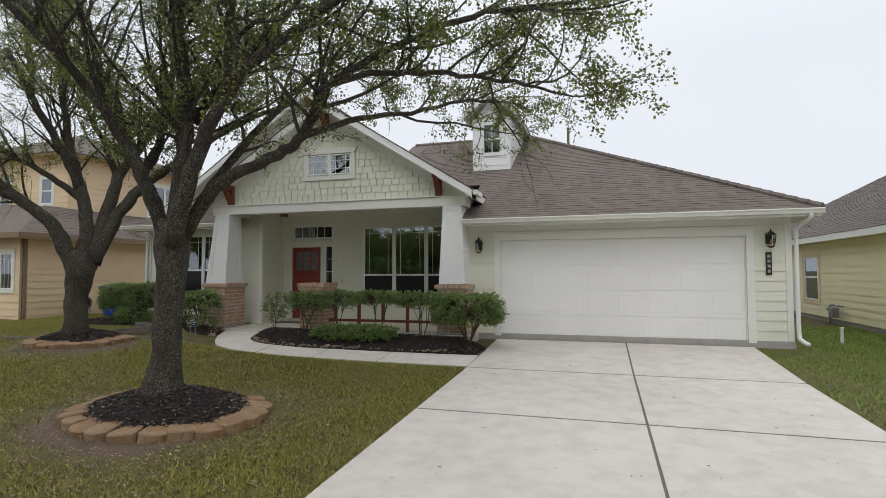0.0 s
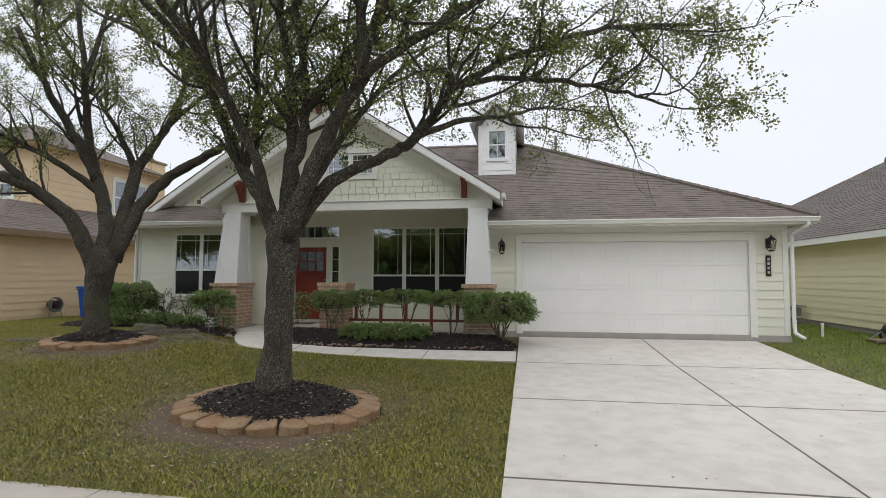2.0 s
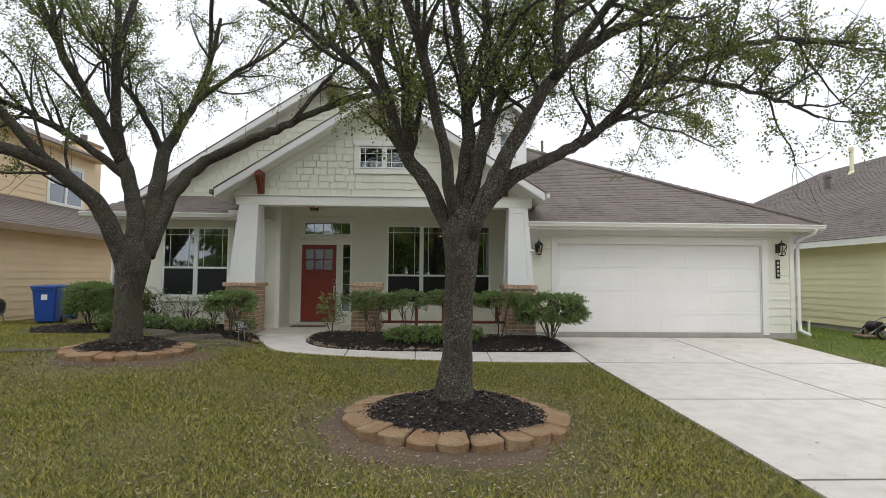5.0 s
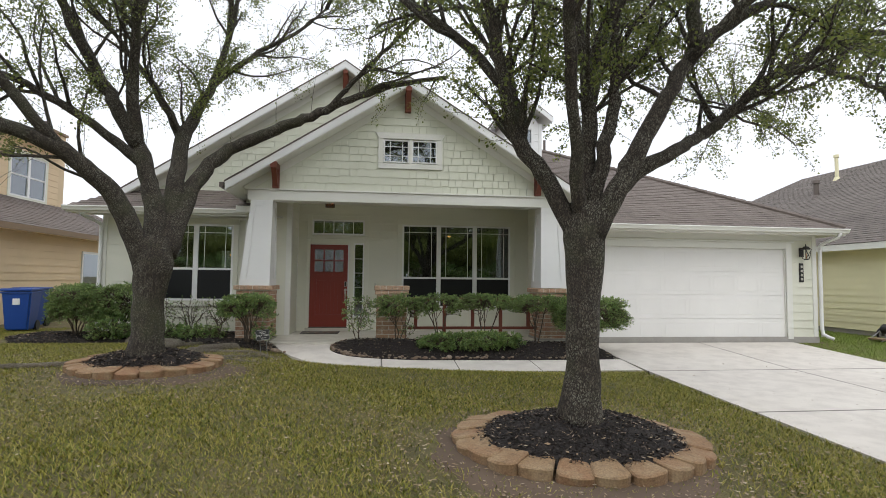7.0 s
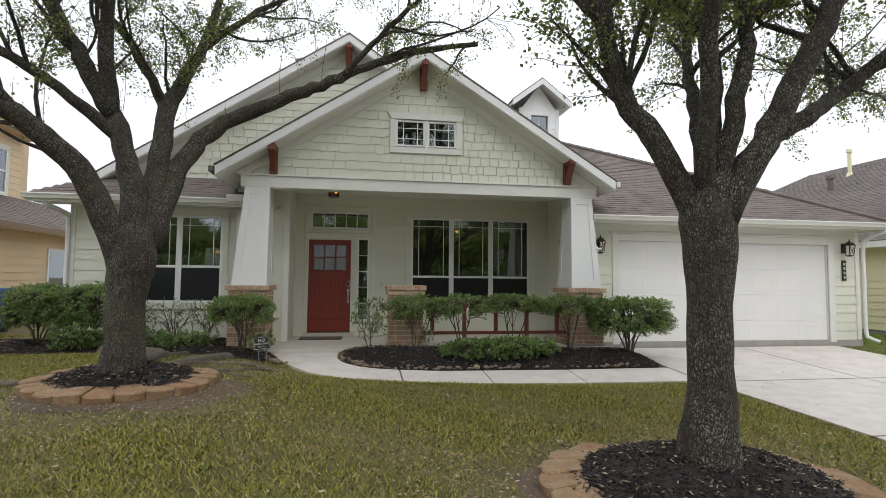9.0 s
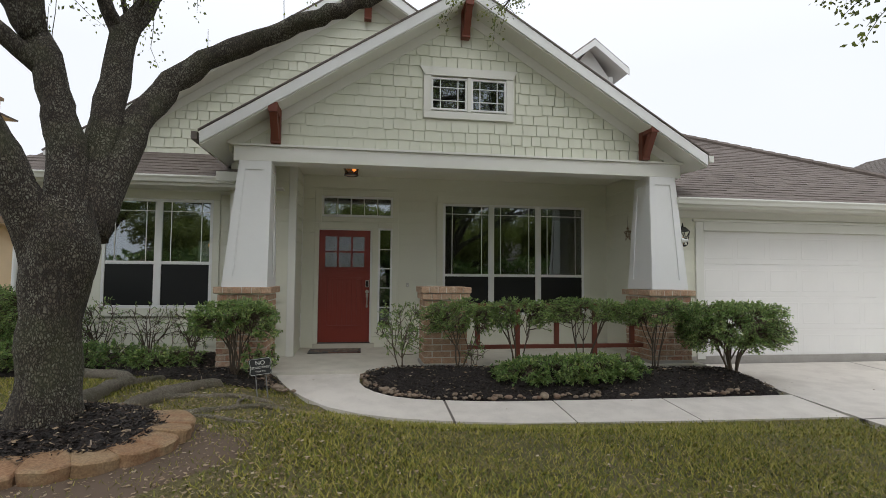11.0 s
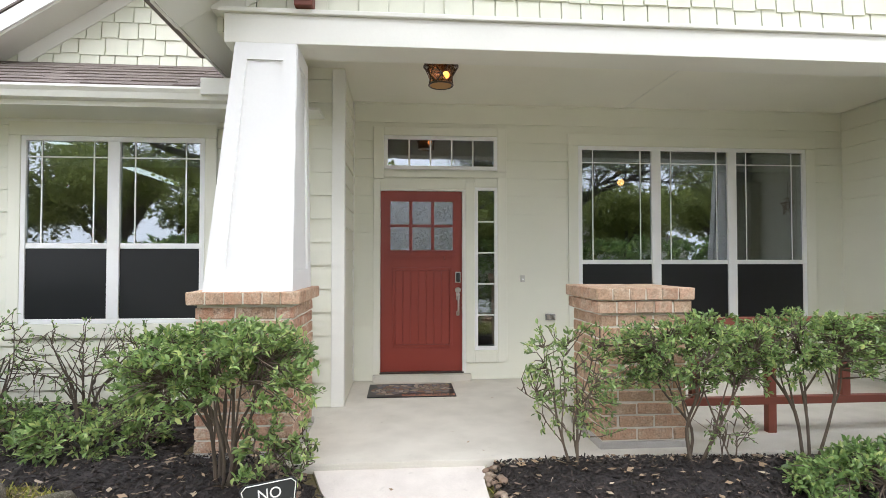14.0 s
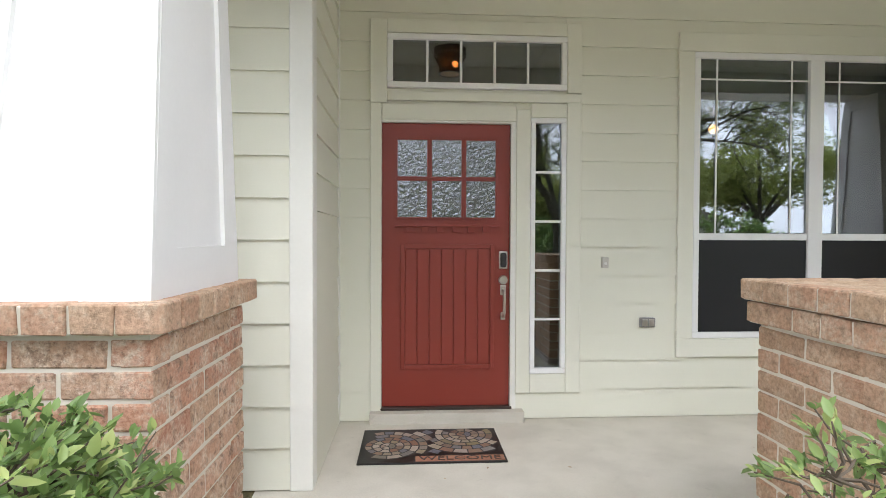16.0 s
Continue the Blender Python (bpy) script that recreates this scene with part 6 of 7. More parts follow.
# ---- shrubs ----
def shrub(at, rx, ry, z0, z1, leaves, stems, seed, label, size=0.035, group="hedge shrubs", fill=0.5, hang=0.55, per=13, thick=0.0125):
    """A shrub: forked stems from one root, side twigs out to an uneven crown, and leaves in whorls along the twigs.
    fill: how far into the crown the leaves reach. hang: how far down its sides they hang."""
    rng = np.random.default_rng(seed)
    t = thing("shrub", label, "shrub", at, group)
    bm = bmesh.new()
    cz, rz = (z0 + z1) / 2, (z1 - z0) / 2
    nodes = []
    for i in range(stems):
        a = 2 * math.pi * (i + rng.uniform(-0.35, 0.35)) / stems
        k = rng.uniform(0.3, 0.75)
        end = Vector((rx * k * math.cos(a), ry * k * math.sin(a), cz + rz * rng.uniform(-0.1, 0.5)))
        start = Vector((0.03 * math.cos(a), 0.03 * math.sin(a), -0.08))
        knee = Vector((end.x * 0.35, end.y * 0.35, start.z + (end.z - start.z) * 0.42)) + Vector(rng.normal(0, 0.045, 3))
        pts = smooth_path([start, knee, end.lerp(knee, 0.4) + Vector(rng.normal(0, 0.03, 3)), end], 4)
        r0 = thick * rng.uniform(0.75, 1.25)
        tube(pts, list(np.linspace(r0, r0 * 0.4, len(pts))), 6, bm, 0.3)
        nodes += [(p, r0 * (1 - 0.6 * j / len(pts))) for j, p in enumerate(pts) if j >= 4]
        for fork in range(3):
            j = int(rng.integers(3, 9))
            tip = Vector((end.x * rng.uniform(0.3, 1.2) + rng.normal(0, 0.12), end.y * rng.uniform(0.3, 1.2) + rng.normal(0, 0.08), cz + rz * rng.uniform(-0.2, 0.6)))
            q = smooth_path([pts[j], pts[j].lerp(tip, 0.5) + Vector(rng.normal(0, 0.03, 3)), tip], 4)
            tube(q, list(np.linspace(r0 * 0.6, r0 * 0.25, len(q))), 5, bm, 0.3)
            nodes += [(p, r0 * 0.4) for p in q[3:]]
    spots, ways = [], []
    where = np.array([list(p) for p, r in nodes])
    n = max(4, int(leaves / per))
    while n > 0:
        d = rng.normal(0, 1, 3)
        d /= np.linalg.norm(d)
        if d[2] < -hang:
            continue
        g = 1 / (np.abs(d) ** 3.2).sum() ** (1 / 3.2)
        g *= rng.uniform(fill, 1.0) ** 0.5 * (1 + 0.16 * noise.noise(Vector(d) * 2.6 + Vector((seed, 0, 0))))
        tip = Vector((d[0] * g * rx, d[1] * g * ry, cz + d[2] * g * rz))
        if noise.noise(tip * 4.5 + Vector((0, seed, 0))) < -0.22:
            n -= 0.35
            continue
        n -= 1
        gap = np.linalg.norm(where - np.array(tip), axis=1) + rng.uniform(0, 0.08, len(where))
        root = nodes[int(np.argmin(gap))][0]
        mid = root.lerp(tip, 0.55) + Vector(rng.normal(0, 0.02, 3)) + Vector((0, 0, 0.015))
        tw = [root, root.lerp(mid, 0.5) + Vector(rng.normal(0, 0.008, 3)), mid, tip]
        tube(tw, [0.0045, 0.0038, 0.003, 0.0018], 4, bm)
        m = max(2, int(per * rng.uniform(0.5, 1.5)))
        k = rng.uniform(0.0, 1.0, m) ** 0.7
        lo, hi = np.array(mid), np.array(tip)
        spots.append(lo + (hi - lo) * k[:, None] + rng.normal(0, 0.006, (m, 3)))
        way = (hi - lo) / (np.linalg.norm(hi - lo) + 1e-6)
        ways.append(np.tile(way * 0.7 + (0, 0, 0.35), (m, 1)) + rng.normal(0, 0.45, (m, 3)))
    part("stem_growth", bm, M_TWIG, t, "thin bare brown stems")["kind"] = "stuff"
    part_me("leaves", leaf_blades("leaves", np.concatenate(spots), np.concatenate(ways), size, rng), M_HEDGE, t)["kind"] = "stuff"
    return t


BOX = "clipped evergreen shrub with bare stems and glossy leaves in mulch"
zr = lambda x, y: float(ZR(np.array([x]), np.array([y]))[0])
zl = lambda x, y: float(ZL(np.array([x]), np.array([y]))[0])


def bush(x, y, zf, rx, ry, low, high, leaves, stems, seed, label=BOX, **kw):
    g = zf(x, y)
    return shrub((x, y, g), rx, ry, low - g, high - g, leaves, stems, seed, label, **kw)


LOW = "low loose evergreen shrub on mulch"
SPARSE = "sparse twiggy shrub with bare crossing stems under the window"
bush(1.30, -2.78, zr, 0.36, 0.24, 0.22, 0.97, 1500, 4, 31, "thin leggy evergreen shrub beside a brick pier", fill=0.3, hang=0.8, per=9, thick=0.0085, size=0.038)
bush(2.06, -2.74, zr, 0.50, 0.32, 0.44, 1.0, 7163, 3, 32, fill=0.25, hang=0.7)
bush(2.90, -2.70, zr, 0.50, 0.32, 0.50, 1.0, 7163, 3, 33, fill=0.25, hang=0.6)
bush(3.86, -2.70, zr, 0.62, 0.33, 0.56, 1.01, 9633, 3, 34, fill=0.3, hang=0.5)
bush(4.92, -2.76, zr, 0.60, 0.36, 0.52, 1.0, 9633, 3, 35, fill=0.3, hang=0.55)
bush(6.02, -2.95, zr, 0.82, 0.54, 0.20, 0.99, 34000, 8, 36, "broad clipped evergreen hedge shrub by the driveway", fill=0.4, hang=0.72, thick=0.02)
bush(2.25, -2.86, zr, 0.16, 0.14, 0.14, 0.42, 157, 3, 56, "small leggy seedling shrub on black mulch", fill=0.2, hang=0.9, per=5, thick=0.006)
bush(3.48, -3.13, zr, 1.06, 0.30, -0.10, 0.27, 12844, 9, 37, "low spreading evergreen shrub on black mulch", size=0.048, fill=0.4, hang=0.9, thick=0.009)
bush(-0.82, -2.84, zl, 0.55, 0.42, 0.36, 0.985, 8398, 7, 38, "rounded evergreen shrub hiding the foot of a pier", size=0.043, fill=0.4, hang=0.45, thick=0.012)
bush(-0.50, -2.92, zl, 0.24, 0.22, 0.06, 0.42, 737, 4, 57, "small leafy shoots at the foot of a shrub", size=0.043, fill=0.2, hang=0.9, thick=0.007)
bush(-4.32, -1.95, zl, 0.56, 0.48, 0.20, 1.13, 28600, 8, 39, fill=0.4, hang=0.6, size=0.034)
bush(-3.56, -1.95, zl, 0.52, 0.46, 0.24, 1.13, 19500, 7, 40, fill=0.35, hang=0.6, size=0.034)
bush(-2.95, -1.75, zl, 0.44, 0.36, 0.15, 0.98, 912, 6, 51, SPARSE, fill=0.2, hang=0.8, per=5, thick=0.011)
bush(-2.25, -1.65, zl, 0.46, 0.34, 0.12, 0.92, 456, 6, 52, SPARSE, fill=0.2, hang=0.8, per=4, thick=0.011)
bush(-1.68, -1.65, zl, 0.36, 0.30, 0.12, 0.88, 315, 5, 53, SPARSE, fill=0.2, hang=0.8, per=4, thick=0.011)
bush(-2.75, -2.16, zl, 0.60, 0.36, -0.02, 0.40, 4940, 8, 54, LOW, fill=0.2, hang=0.9, thick=0.007, size=0.046)
bush(-1.85, -2.25, zl, 0.52, 0.34, -0.02, 0.33, 3211, 7, 58, LOW, fill=0.2, hang=0.9, thick=0.007, size=0.046)
bush(-3.55, -2.3, zl, 0.46, 0.34, 0.0, 0.52, 3705, 7, 55, LOW, fill=0.2, hang=0.9, thick=0.007, size=0.046)


# ---- lawn ----
def lawn(name, material, n, x0, x1, y0, y1, seed, tall, label, keep):
    rng = np.random.default_rng(seed)
    x, y = rng.uniform(x0, x1, n), rng.uniform(y0, y1, n)
    m = keep(x, y, rng)
    x, y = x[m], y[m]
    n = len(x)
    z = lawn_z(x, y) - 0.004
    a = rng.uniform(0, 2 * np.pi, n)
    h = tall * rng.uniform(0.5, 1.4, n)
    lean = rng.uniform(0.3, 1.5, n) * h
    w = rng.uniform(0.003, 0.007, n)
    dx, dy = np.cos(a), np.sin(a)
    sx, sy = -dy * w, dx * w
    p0 = np.stack([x - sx, y - sy, z], 1)
    p1 = np.stack([x + sx, y + sy, z], 1)
    p2 = np.stack([x + dx * lean + sx * 0.3, y + dy * lean + sy * 0.3, z + h * 0.75], 1)
    p3 = np.stack([x + dx * lean - sx * 0.3, y + dy * lean - sy * 0.3, z + h * 0.75], 1)
    ob = part_me(name, quads_mesh(name, np.stack([p0, p1, p2, p3], 1)), material)
    tagged(ob, label, "grass", "", "stuff")


def bare(x, y):
    """Worn soil round the tree rings and between the roots."""
    b = np.hypot((x - 3.5) / 1.75, (y + 8.7) / 1.4)
    c = np.hypot((x + 1.5) / 1.6, (y + 5.7) / 1.35)
    d = np.hypot((x + 0.9) / 1.2, (y + 4.2) / 0.9)
    return np.minimum(np.minimum(b, c), d)


def lawn_keep(x, y, rng):
    ring = (np.hypot((x - 3.62) / 1.22, (y + 8.48) / 0.96) > 1) & (np.hypot((x + 1.6) / 1.0, (y + 5.36) / 0.9) > 1)
    off = (path_gap(x, y) > -0.02) & (x < 6.42) & ~((y > -3.45) & (x > 0.8)) & ~((y > -2.7) & (x > -5.6) & (x < -1.7)) & ~((y > -3.0) & (x > -1.75) & (x < -0.2)) & (y > -10.66 - 0.035 * x)
    thin = rng.uniform(0, 1, len(x)) < np.clip((bare(x, y) - 0.75) / 0.45, 0.24, 1)
    patch = np.sin(x * 1.9 + 0.7 * y) * np.cos(y * 1.3 - x * 0.6) + 0.5 * np.sin(x * 5.1) * np.sin(y * 4.3)
    return ring & off & thin & (rng.uniform(-1.6, 1.2, len(x)) < patch + 0.75)


lawn("lawn_grass", M_GRASS, 620000, -8.0, 6.42, -10.9, 0.5, 61, 0.042, "short patchy green and straw winter grass", lawn_keep)
lawn("side_grass", M_GRASS_GREEN, 60000, 11.6, 15.2, -9, 4, 62, 0.05, "short bright green grass by the driveway", lambda x, y, rng: (x > 11.63) & (y < 3.5) & ((y < -1.8) | (x > 12.45)) & (rng.uniform(0, 1, len(x)) < np.clip((y + 9) / 6, 0.35, 1)))

def soil_patch(cx, cy, rx, ry, seed, label):
    rng = random.Random(seed)
    bm = bmesh.new()
    rows, S = [], 48
    for j in range(7):
        row = []
        for i in range(S):
            a = 2 * math.pi * i / S
            k = j / 6 * (1 + 0.22 * noise.noise(Vector((math.cos(a) * 1.7, math.sin(a) * 1.7, seed))))
            x, y = cx + rx * k * math.cos(a), cy + ry * k * math.sin(a)
            row.append(bm.verts.new((x, y, float(lawn_z(x, y)) + (0.016 if j < 6 else -0.02) + 0.006 * noise.noise(Vector((x * 6, y * 6, 1))))))
        rows.append(row)
    for a, b in zip(rows[1:], rows[2:]):
        for i in range(S):
            bm.faces.new((a[i], a[(i + 1) % S], b[(i + 1) % S], b[i]))
    tagged(part("bare_soil", bm, M_BARE, smooth=True), label, "soil", "", "stuff")


soil_patch(3.5, -8.66, 1.45, 1.14, 3, "worn bare brown soil round a tree ring")
soil_patch(-1.45, -5.55, 1.3, 1.12, 4, "worn bare brown soil round an old tree ring")

# leaf litter on lawn and driveway
rl = np.random.default_rng(71)
litter = thing("fallen_leaves", "scattered small dry oak leaves on lawn and concrete", "fallen leaves", kind="stuff")
x, y = rl.uniform(-5, 6.4, 26000), rl.uniform(-10.6, -2.6, 26000)
w = rl.uniform(0, 1, 26000) < np.clip(1.9 - bare(x, y) * 0.9, 0.12, 1)
m = (path_gap(x, y) > 0) & w
chips("leaf_litter", np.stack([x, y, lawn_z(x, y) + rl.uniform(0.012, 0.035, 26000)], 1)[m], rl, litter, 0.018, M_DRY_LEAF)
x, y = rl.uniform(6.45, 11.55, 240), rl.uniform(-12, -2.2, 240)
chips("drive_leaves", np.stack([x, y, drive_z(x, y) + 0.008], 1), rl, litter, 0.017, M_DRY_LEAF)
x, y = rl.uniform(0.0, 5.5, 60), rl.uniform(-4.1, -0.3, 60)
m = (path_gap(x, y) < -0.08) | (y > -2.3)
chips("porch_leaves", np.stack([x, y, np.where(y > -2.4, 0.006, walk_z(x, y) + 0.008)], 1)[m], rl, litter, 0.014, M_DRY_LEAF)


# ---- neighbouring houses ----
def stuff(name, bm, material, parent):
    ob = part(name, bm, material, parent)
    ob["kind"] = "stuff"
    return ob


TAN = thing("tan_house", "two-storey tan neighbouring house with brown shingle roof", "house", (-8, -2, 0))
TAN.matrix_world = Matrix.Identity(4)
wl_side = Wall(TAN, "side_wall", (-8, 0, 0), (0, -1, 0), (1, 0, 0), -9.0, 2.0, -0.1, 2.6, material=M_TAN)
wl_side.boards(M_TAN, 0.21, True)
wl_front = Wall(TAN, "front_wall", (0, -2, 0), X, (0, -1, 0), -15.0, -8.0, -0.1, 2.6, [(-9.5, -8.4, 0.9, 2.05)], material=M_TAN)
wl_front.boards(M_TAN, 0.21, True)
window(wl_front, -9.48, -8.42, 0.92, 2.03, 2, None, casing=0.1, screens=False, house=TAN)
# near-black sheet behind the window, painted in place of an unlit room
part("dark_window_backing", box(-9.6, -8.3, -1.8, -1.78, 0.8, 2.1), M_SCREEN_AND_DARK, TAN)
wl_side.trim("corner_board", 1.9, 2.0, -0.1, 2.5, 0.035, M_TAN_TRIM)
wl_front.trim("corner_board", -8.1, -8.0, -0.1, 2.5, 0.035, M_TAN_TRIM)
up_r = Wall(TAN, "upper_side_wall", (-9.6, 0, 0), (0, -1, 0), (1, 0, 0), -6.6, -0.6, 2.9, 5.75, [(-5.9, -4.1, 3.75, 5.15)], material=M_TAN)
window(up_r, -5.88, -4.12, 3.77, 5.13, 2, 4.45, bars=False, casing=0.1, screens=False, house=TAN)
part("blind", box(-9.8, -9.78, 4.0, 6.0, 3.6, 5.3), M_BLIND, TAN)
up_f = Wall(TAN, "upper_front_wall", (0, 0.6, 0), X, (0, -1, 0), -16.0, -9.6, 2.9, 5.75, [(-10.9, -10.3, 3.9, 4.9), (-13.0, -12.3, 3.9, 4.9)], material=M_TAN)
up_f.boards(M_TAN, 0.21, True)
up_r.boards(M_TAN, 0.21, True)
for a in (-10.88, -12.98):
    window(up_f, a, a + 0.56, 3.92, 4.88, 1, 4.4, bars=False, casing=0.08, screens=False, house=TAN)
part("blind", box(-13.2, -10.0, 0.8, 0.82, 3.8, 5.0), M_BLIND, TAN)
e = (-7.55, 2.62)
tr1 = roof_plate("lower_roof", [(e[0], -2.45, e[1]), (e[0], 9.4, e[1]), (-9.62, 9.4, 3.72), (-9.62, -0.2, 3.72)], parent=TAN, material=M_ROOF, label="brown shingle lower roof")
d1 = unit((-9.62 - e[0], 0, 1.10))
l1 = math.hypot(2.07, 1.10)
shingles(tr1, (e[0], -2.45, e[1] + 0.004), (0, 1, 0), d1, lambda v: None if v > l1 else (2.25 * v / l1, 11.8), M_ROOF, seed=31)
tr2 = roof_plate("lower_roof", [(-15.4, -2.45, e[1]), (e[0], -2.45, e[1]), (-9.62, -0.2, 3.72), (-15.4, 0.6, 4.15)], parent=TAN, material=M_ROOF)
part("fascia", box(e[0], e[0] + 0.025, -2.45, 9.4, 2.46, 2.62), M_TAN_TRIM, TAN)
part("fascia", box(-15.4, e[0], -2.475, -2.45, 2.46, 2.62), M_TAN_TRIM, TAN)
part("soffit", box(-8.0, e[0], -2.44, 9.4, 2.45, 2.47), M_TAN, TAN)
roof_plate("upper_roof", [(-9.1, 0.1, 5.70), (-9.1, 7.0, 5.70), (-12.8, 4.2, 7.35), (-12.8, 3.6, 7.35)], parent=TAN, material=M_ROOF, label="brown shingle upper roof")
roof_plate("upper_roof", [(-16.5, 0.1, 5.70), (-9.1, 0.1, 5.70), (-12.8, 3.6, 7.35)], parent=TAN, material=M_ROOF)
part("soffit", box(-16.4, -9.12, 0.12, 6.98, 5.66, 5.69), M_TAN, TAN)
part("upper_rear_wall", box(-15.9, -9.62, 6.45, 6.6, 2.9, 5.75), M_TAN, TAN)
ch = part("chimney", box(-10.8, -9.9, 6.62, 7.5, 3.0, 6.4), M_TAN, TAN, "tan boxed chimney")
part("chimney_cap", box(-10.86, -9.84, 6.56, 7.56, 6.4, 6.5, 0.01), M_TAN_TRIM, ch)
part("flue", cyl((-10.35, 7.05, 6.5), (-10.35, 7.05, 6.85), 0.13, sides=14), M_DARK_METAL, ch)
side_w = part("rear_window", box(-7.99, -7.95, 5.2, 6.4, 0.9, 2.1), M_WHITE, TAN)
part("pane", box(-7.955, -7.945, 5.28, 6.32, 0.98, 2.02), M_GLASS, side_w)

YEL = thing("yellow_house", "single-storey pale yellow neighbouring house with dark roof", "house", (15.2, 0, 0))
YEL.matrix_world = Matrix.Identity(4)
wy = Wall(YEL, "side_wall", (15.2, 0, 0), (0, 1, 0), (-1, 0, 0), -3.4, 14.0, 0.0, 2.3, [(5.5, 6.7, 0.45, 1.85)], material=M_YELLOW)
wy.boards(M_YELLOW, 0.19, True)
window(wy, 5.52, 6.68, 0.47, 1.83, 1, 1.2, bars=False, casing=0.0, screens=False, house=YEL)
for a, b, c, d in ((5.38, 5.5, 0.35, 1.95), (6.7, 6.82, 0.35, 1.95), (5.5, 6.7, 0.35, 0.45), (5.5, 6.7, 1.85, 1.95)):
    wy.trim("casing", a, b, c, d, 0.035, M_TAN)
for i in range(26):
    z = 0.5 + i * 0.052
    part("blind_slat", box(15.3, 15.335, 5.5, 6.7, z, z + 0.04), M_BLIND, YEL)
part("foundation", box(15.22, 15.4, -3.4, 14, -0.4, 0.0), M_FOUND, YEL)
Wall(YEL, "front_wall", (0, -3.4, 0), X, (0, -1, 0), 15.2, 26.0, 0.0, 2.3, material=M_YELLOW).boards(M_YELLOW, 0.19, True)
part("soffit", box(14.75, 15.2, -3.85, 14.4, 2.26, 2.29), M_YELLOW, YEL)
part("fascia", box(14.72, 14.75, -3.85, 14.4, 2.24, 2.42), M_TRIM, YEL, "pale yellow fascia board")
part("fascia", box(14.75, 26.0, -3.88, -3.85, 2.24, 2.42), M_TRIM, YEL)
AP, BP = (21.0, 2.4, 6.1), (21.0, 8.6, 6.1)
ry1 = roof_plate("roof", [(14.72, -3.88, 2.42), AP, BP, (14.72, 14.9, 2.42)], parent=YEL, material=M_ROOF_GREY, label="dark grey-brown shingle hip roof")
dy = unit((AP[0] - 14.72, 0, AP[2] - 2.42))
ly = math.hypot(AP[0] - 14.72, AP[2] - 2.42)
shingles(ry1, (14.72, 14.9, 2.424), (0, -1, 0), dy, lambda v: None if v > ly else (6.3 * v / ly, 18.78 - 6.28 * v / ly), M_ROOF_GREY, seed=41)
roof_plate("roof", [(14.72, -3.88, 2.42), AP, (27.3, -3.88, 2.42)], parent=YEL, material=M_ROOF_GREY)
roof_plate("roof", [(27.3, -3.88, 2.42), AP, BP, (27.3, 14.9, 2.42)], parent=YEL, material=M_ROOF_GREY)
roof_plate("roof", [(14.72, 14.9, 2.42), BP, (27.3, 14.9, 2.42)], parent=YEL, material=M_ROOF_GREY)
hd = unit((AP[0] - 14.72, AP[1] + 3.88, AP[2] - 2.42))
bm = bmesh.new()
for i in range(38):
    p = Vector((14.72, -3.88, 2.43)) + hd * (i * 0.25)
    tube([p, p + hd * 0.27], [0.085, 0.07], 6, bm)
stuff("hip_cap_shingles", bm, M_ROOF_GREY, ry1)
for (x, y, z), r, h, m in (((18.6, 5.2, 4.65), 0.10, 0.55, M_DARK_METAL), ((20.0, 5.7, 5.5), 0.07, 0.9, M_YELLOW)):
    v = part("roof_vent", cyl((x, y, z - 0.2), (x, y, z + h), r, sides=12), m, YEL)
    part("vent_cap", cyl((x, y, z + h), (x, y, z + h + 0.12), r * 1.5, r * 1.35, 12), m, v)
    part("vent_flashing", cyl((x, y, z - 0.12), (x, y, z + 0.1), r * 2.6, r * 1.2, 12), m, v)
part("plumbing_vent", cyl((7.65, 5.2, 5.0), (7.65, 5.2, 6.45), 0.045, sides=10), M_DARK_METAL, HOUSE, "dark roof vent pipe")

# gas meter, outdoor pipes
gm = thing("gas_meter", "grey gas meter on pipes by the neighbour's wall", "gas meter", (15.0, 4.2, 0))
g0 = float(lawn_z(15.0, 4.2))
part("pipe", tube(smooth_path([(0, 0, g0), (0, 0, 0.15), (0, 0, 0.35), (0.02, -0.05, 0.42), (0.02, -0.25, 0.42)], 3), [0.025] * 13, 8), M_GREY_PLASTIC, gm, smooth=True)
part("meter_body", box(-0.09, 0.09, -0.42, -0.12, 0.08, 0.36, 0.03), M_GREY_PLASTIC, gm)
part("pipe", cyl((0.02, -0.25, 0.42), (0.02, -0.85, 0.42), 0.018), M_GREY_PLASTIC, gm)
part("regulator", cyl((0, 0.1, 0.3), (0, -0.04, 0.3), 0.06, 0.05), M_GREY_PLASTIC, gm)
pp = thing("cleanout_pipe", "short white plastic drain cleanout pipe in grass", "pipe", (13.6, -0.4, float(lawn_z(13.6, -0.4))))
part("pipe", cyl((0, 0, -0.05), (0, 0, 0.3), 0.03), M_WHITE, pp)
part("cap", cyl((0, 0, 0.3), (0, 0, 0.34), 0.038), M_WHITE, pp)


def wheel(r, w, tyre, hub, parent, at):
    t = part("wheel", bmesh.new(), None, parent)
    t.data.materials.append(M_BLACK)
    bm = bmesh.new()
    rings = smooth_path([(at[0] + r * math.cos(a), at[1], at[2] + r * math.sin(a)) for a in np.linspace(0, 2 * math.pi, 13)], 2)
    part("tyre", tube(rings, [w] * len(rings), 6, bm), tyre, t, smooth=True)
    part("rim", cyl((at[0], at[1] - w * 0.8, at[2]), (at[0], at[1] + w * 0.8, at[2]), r * 0.35), hub, t)


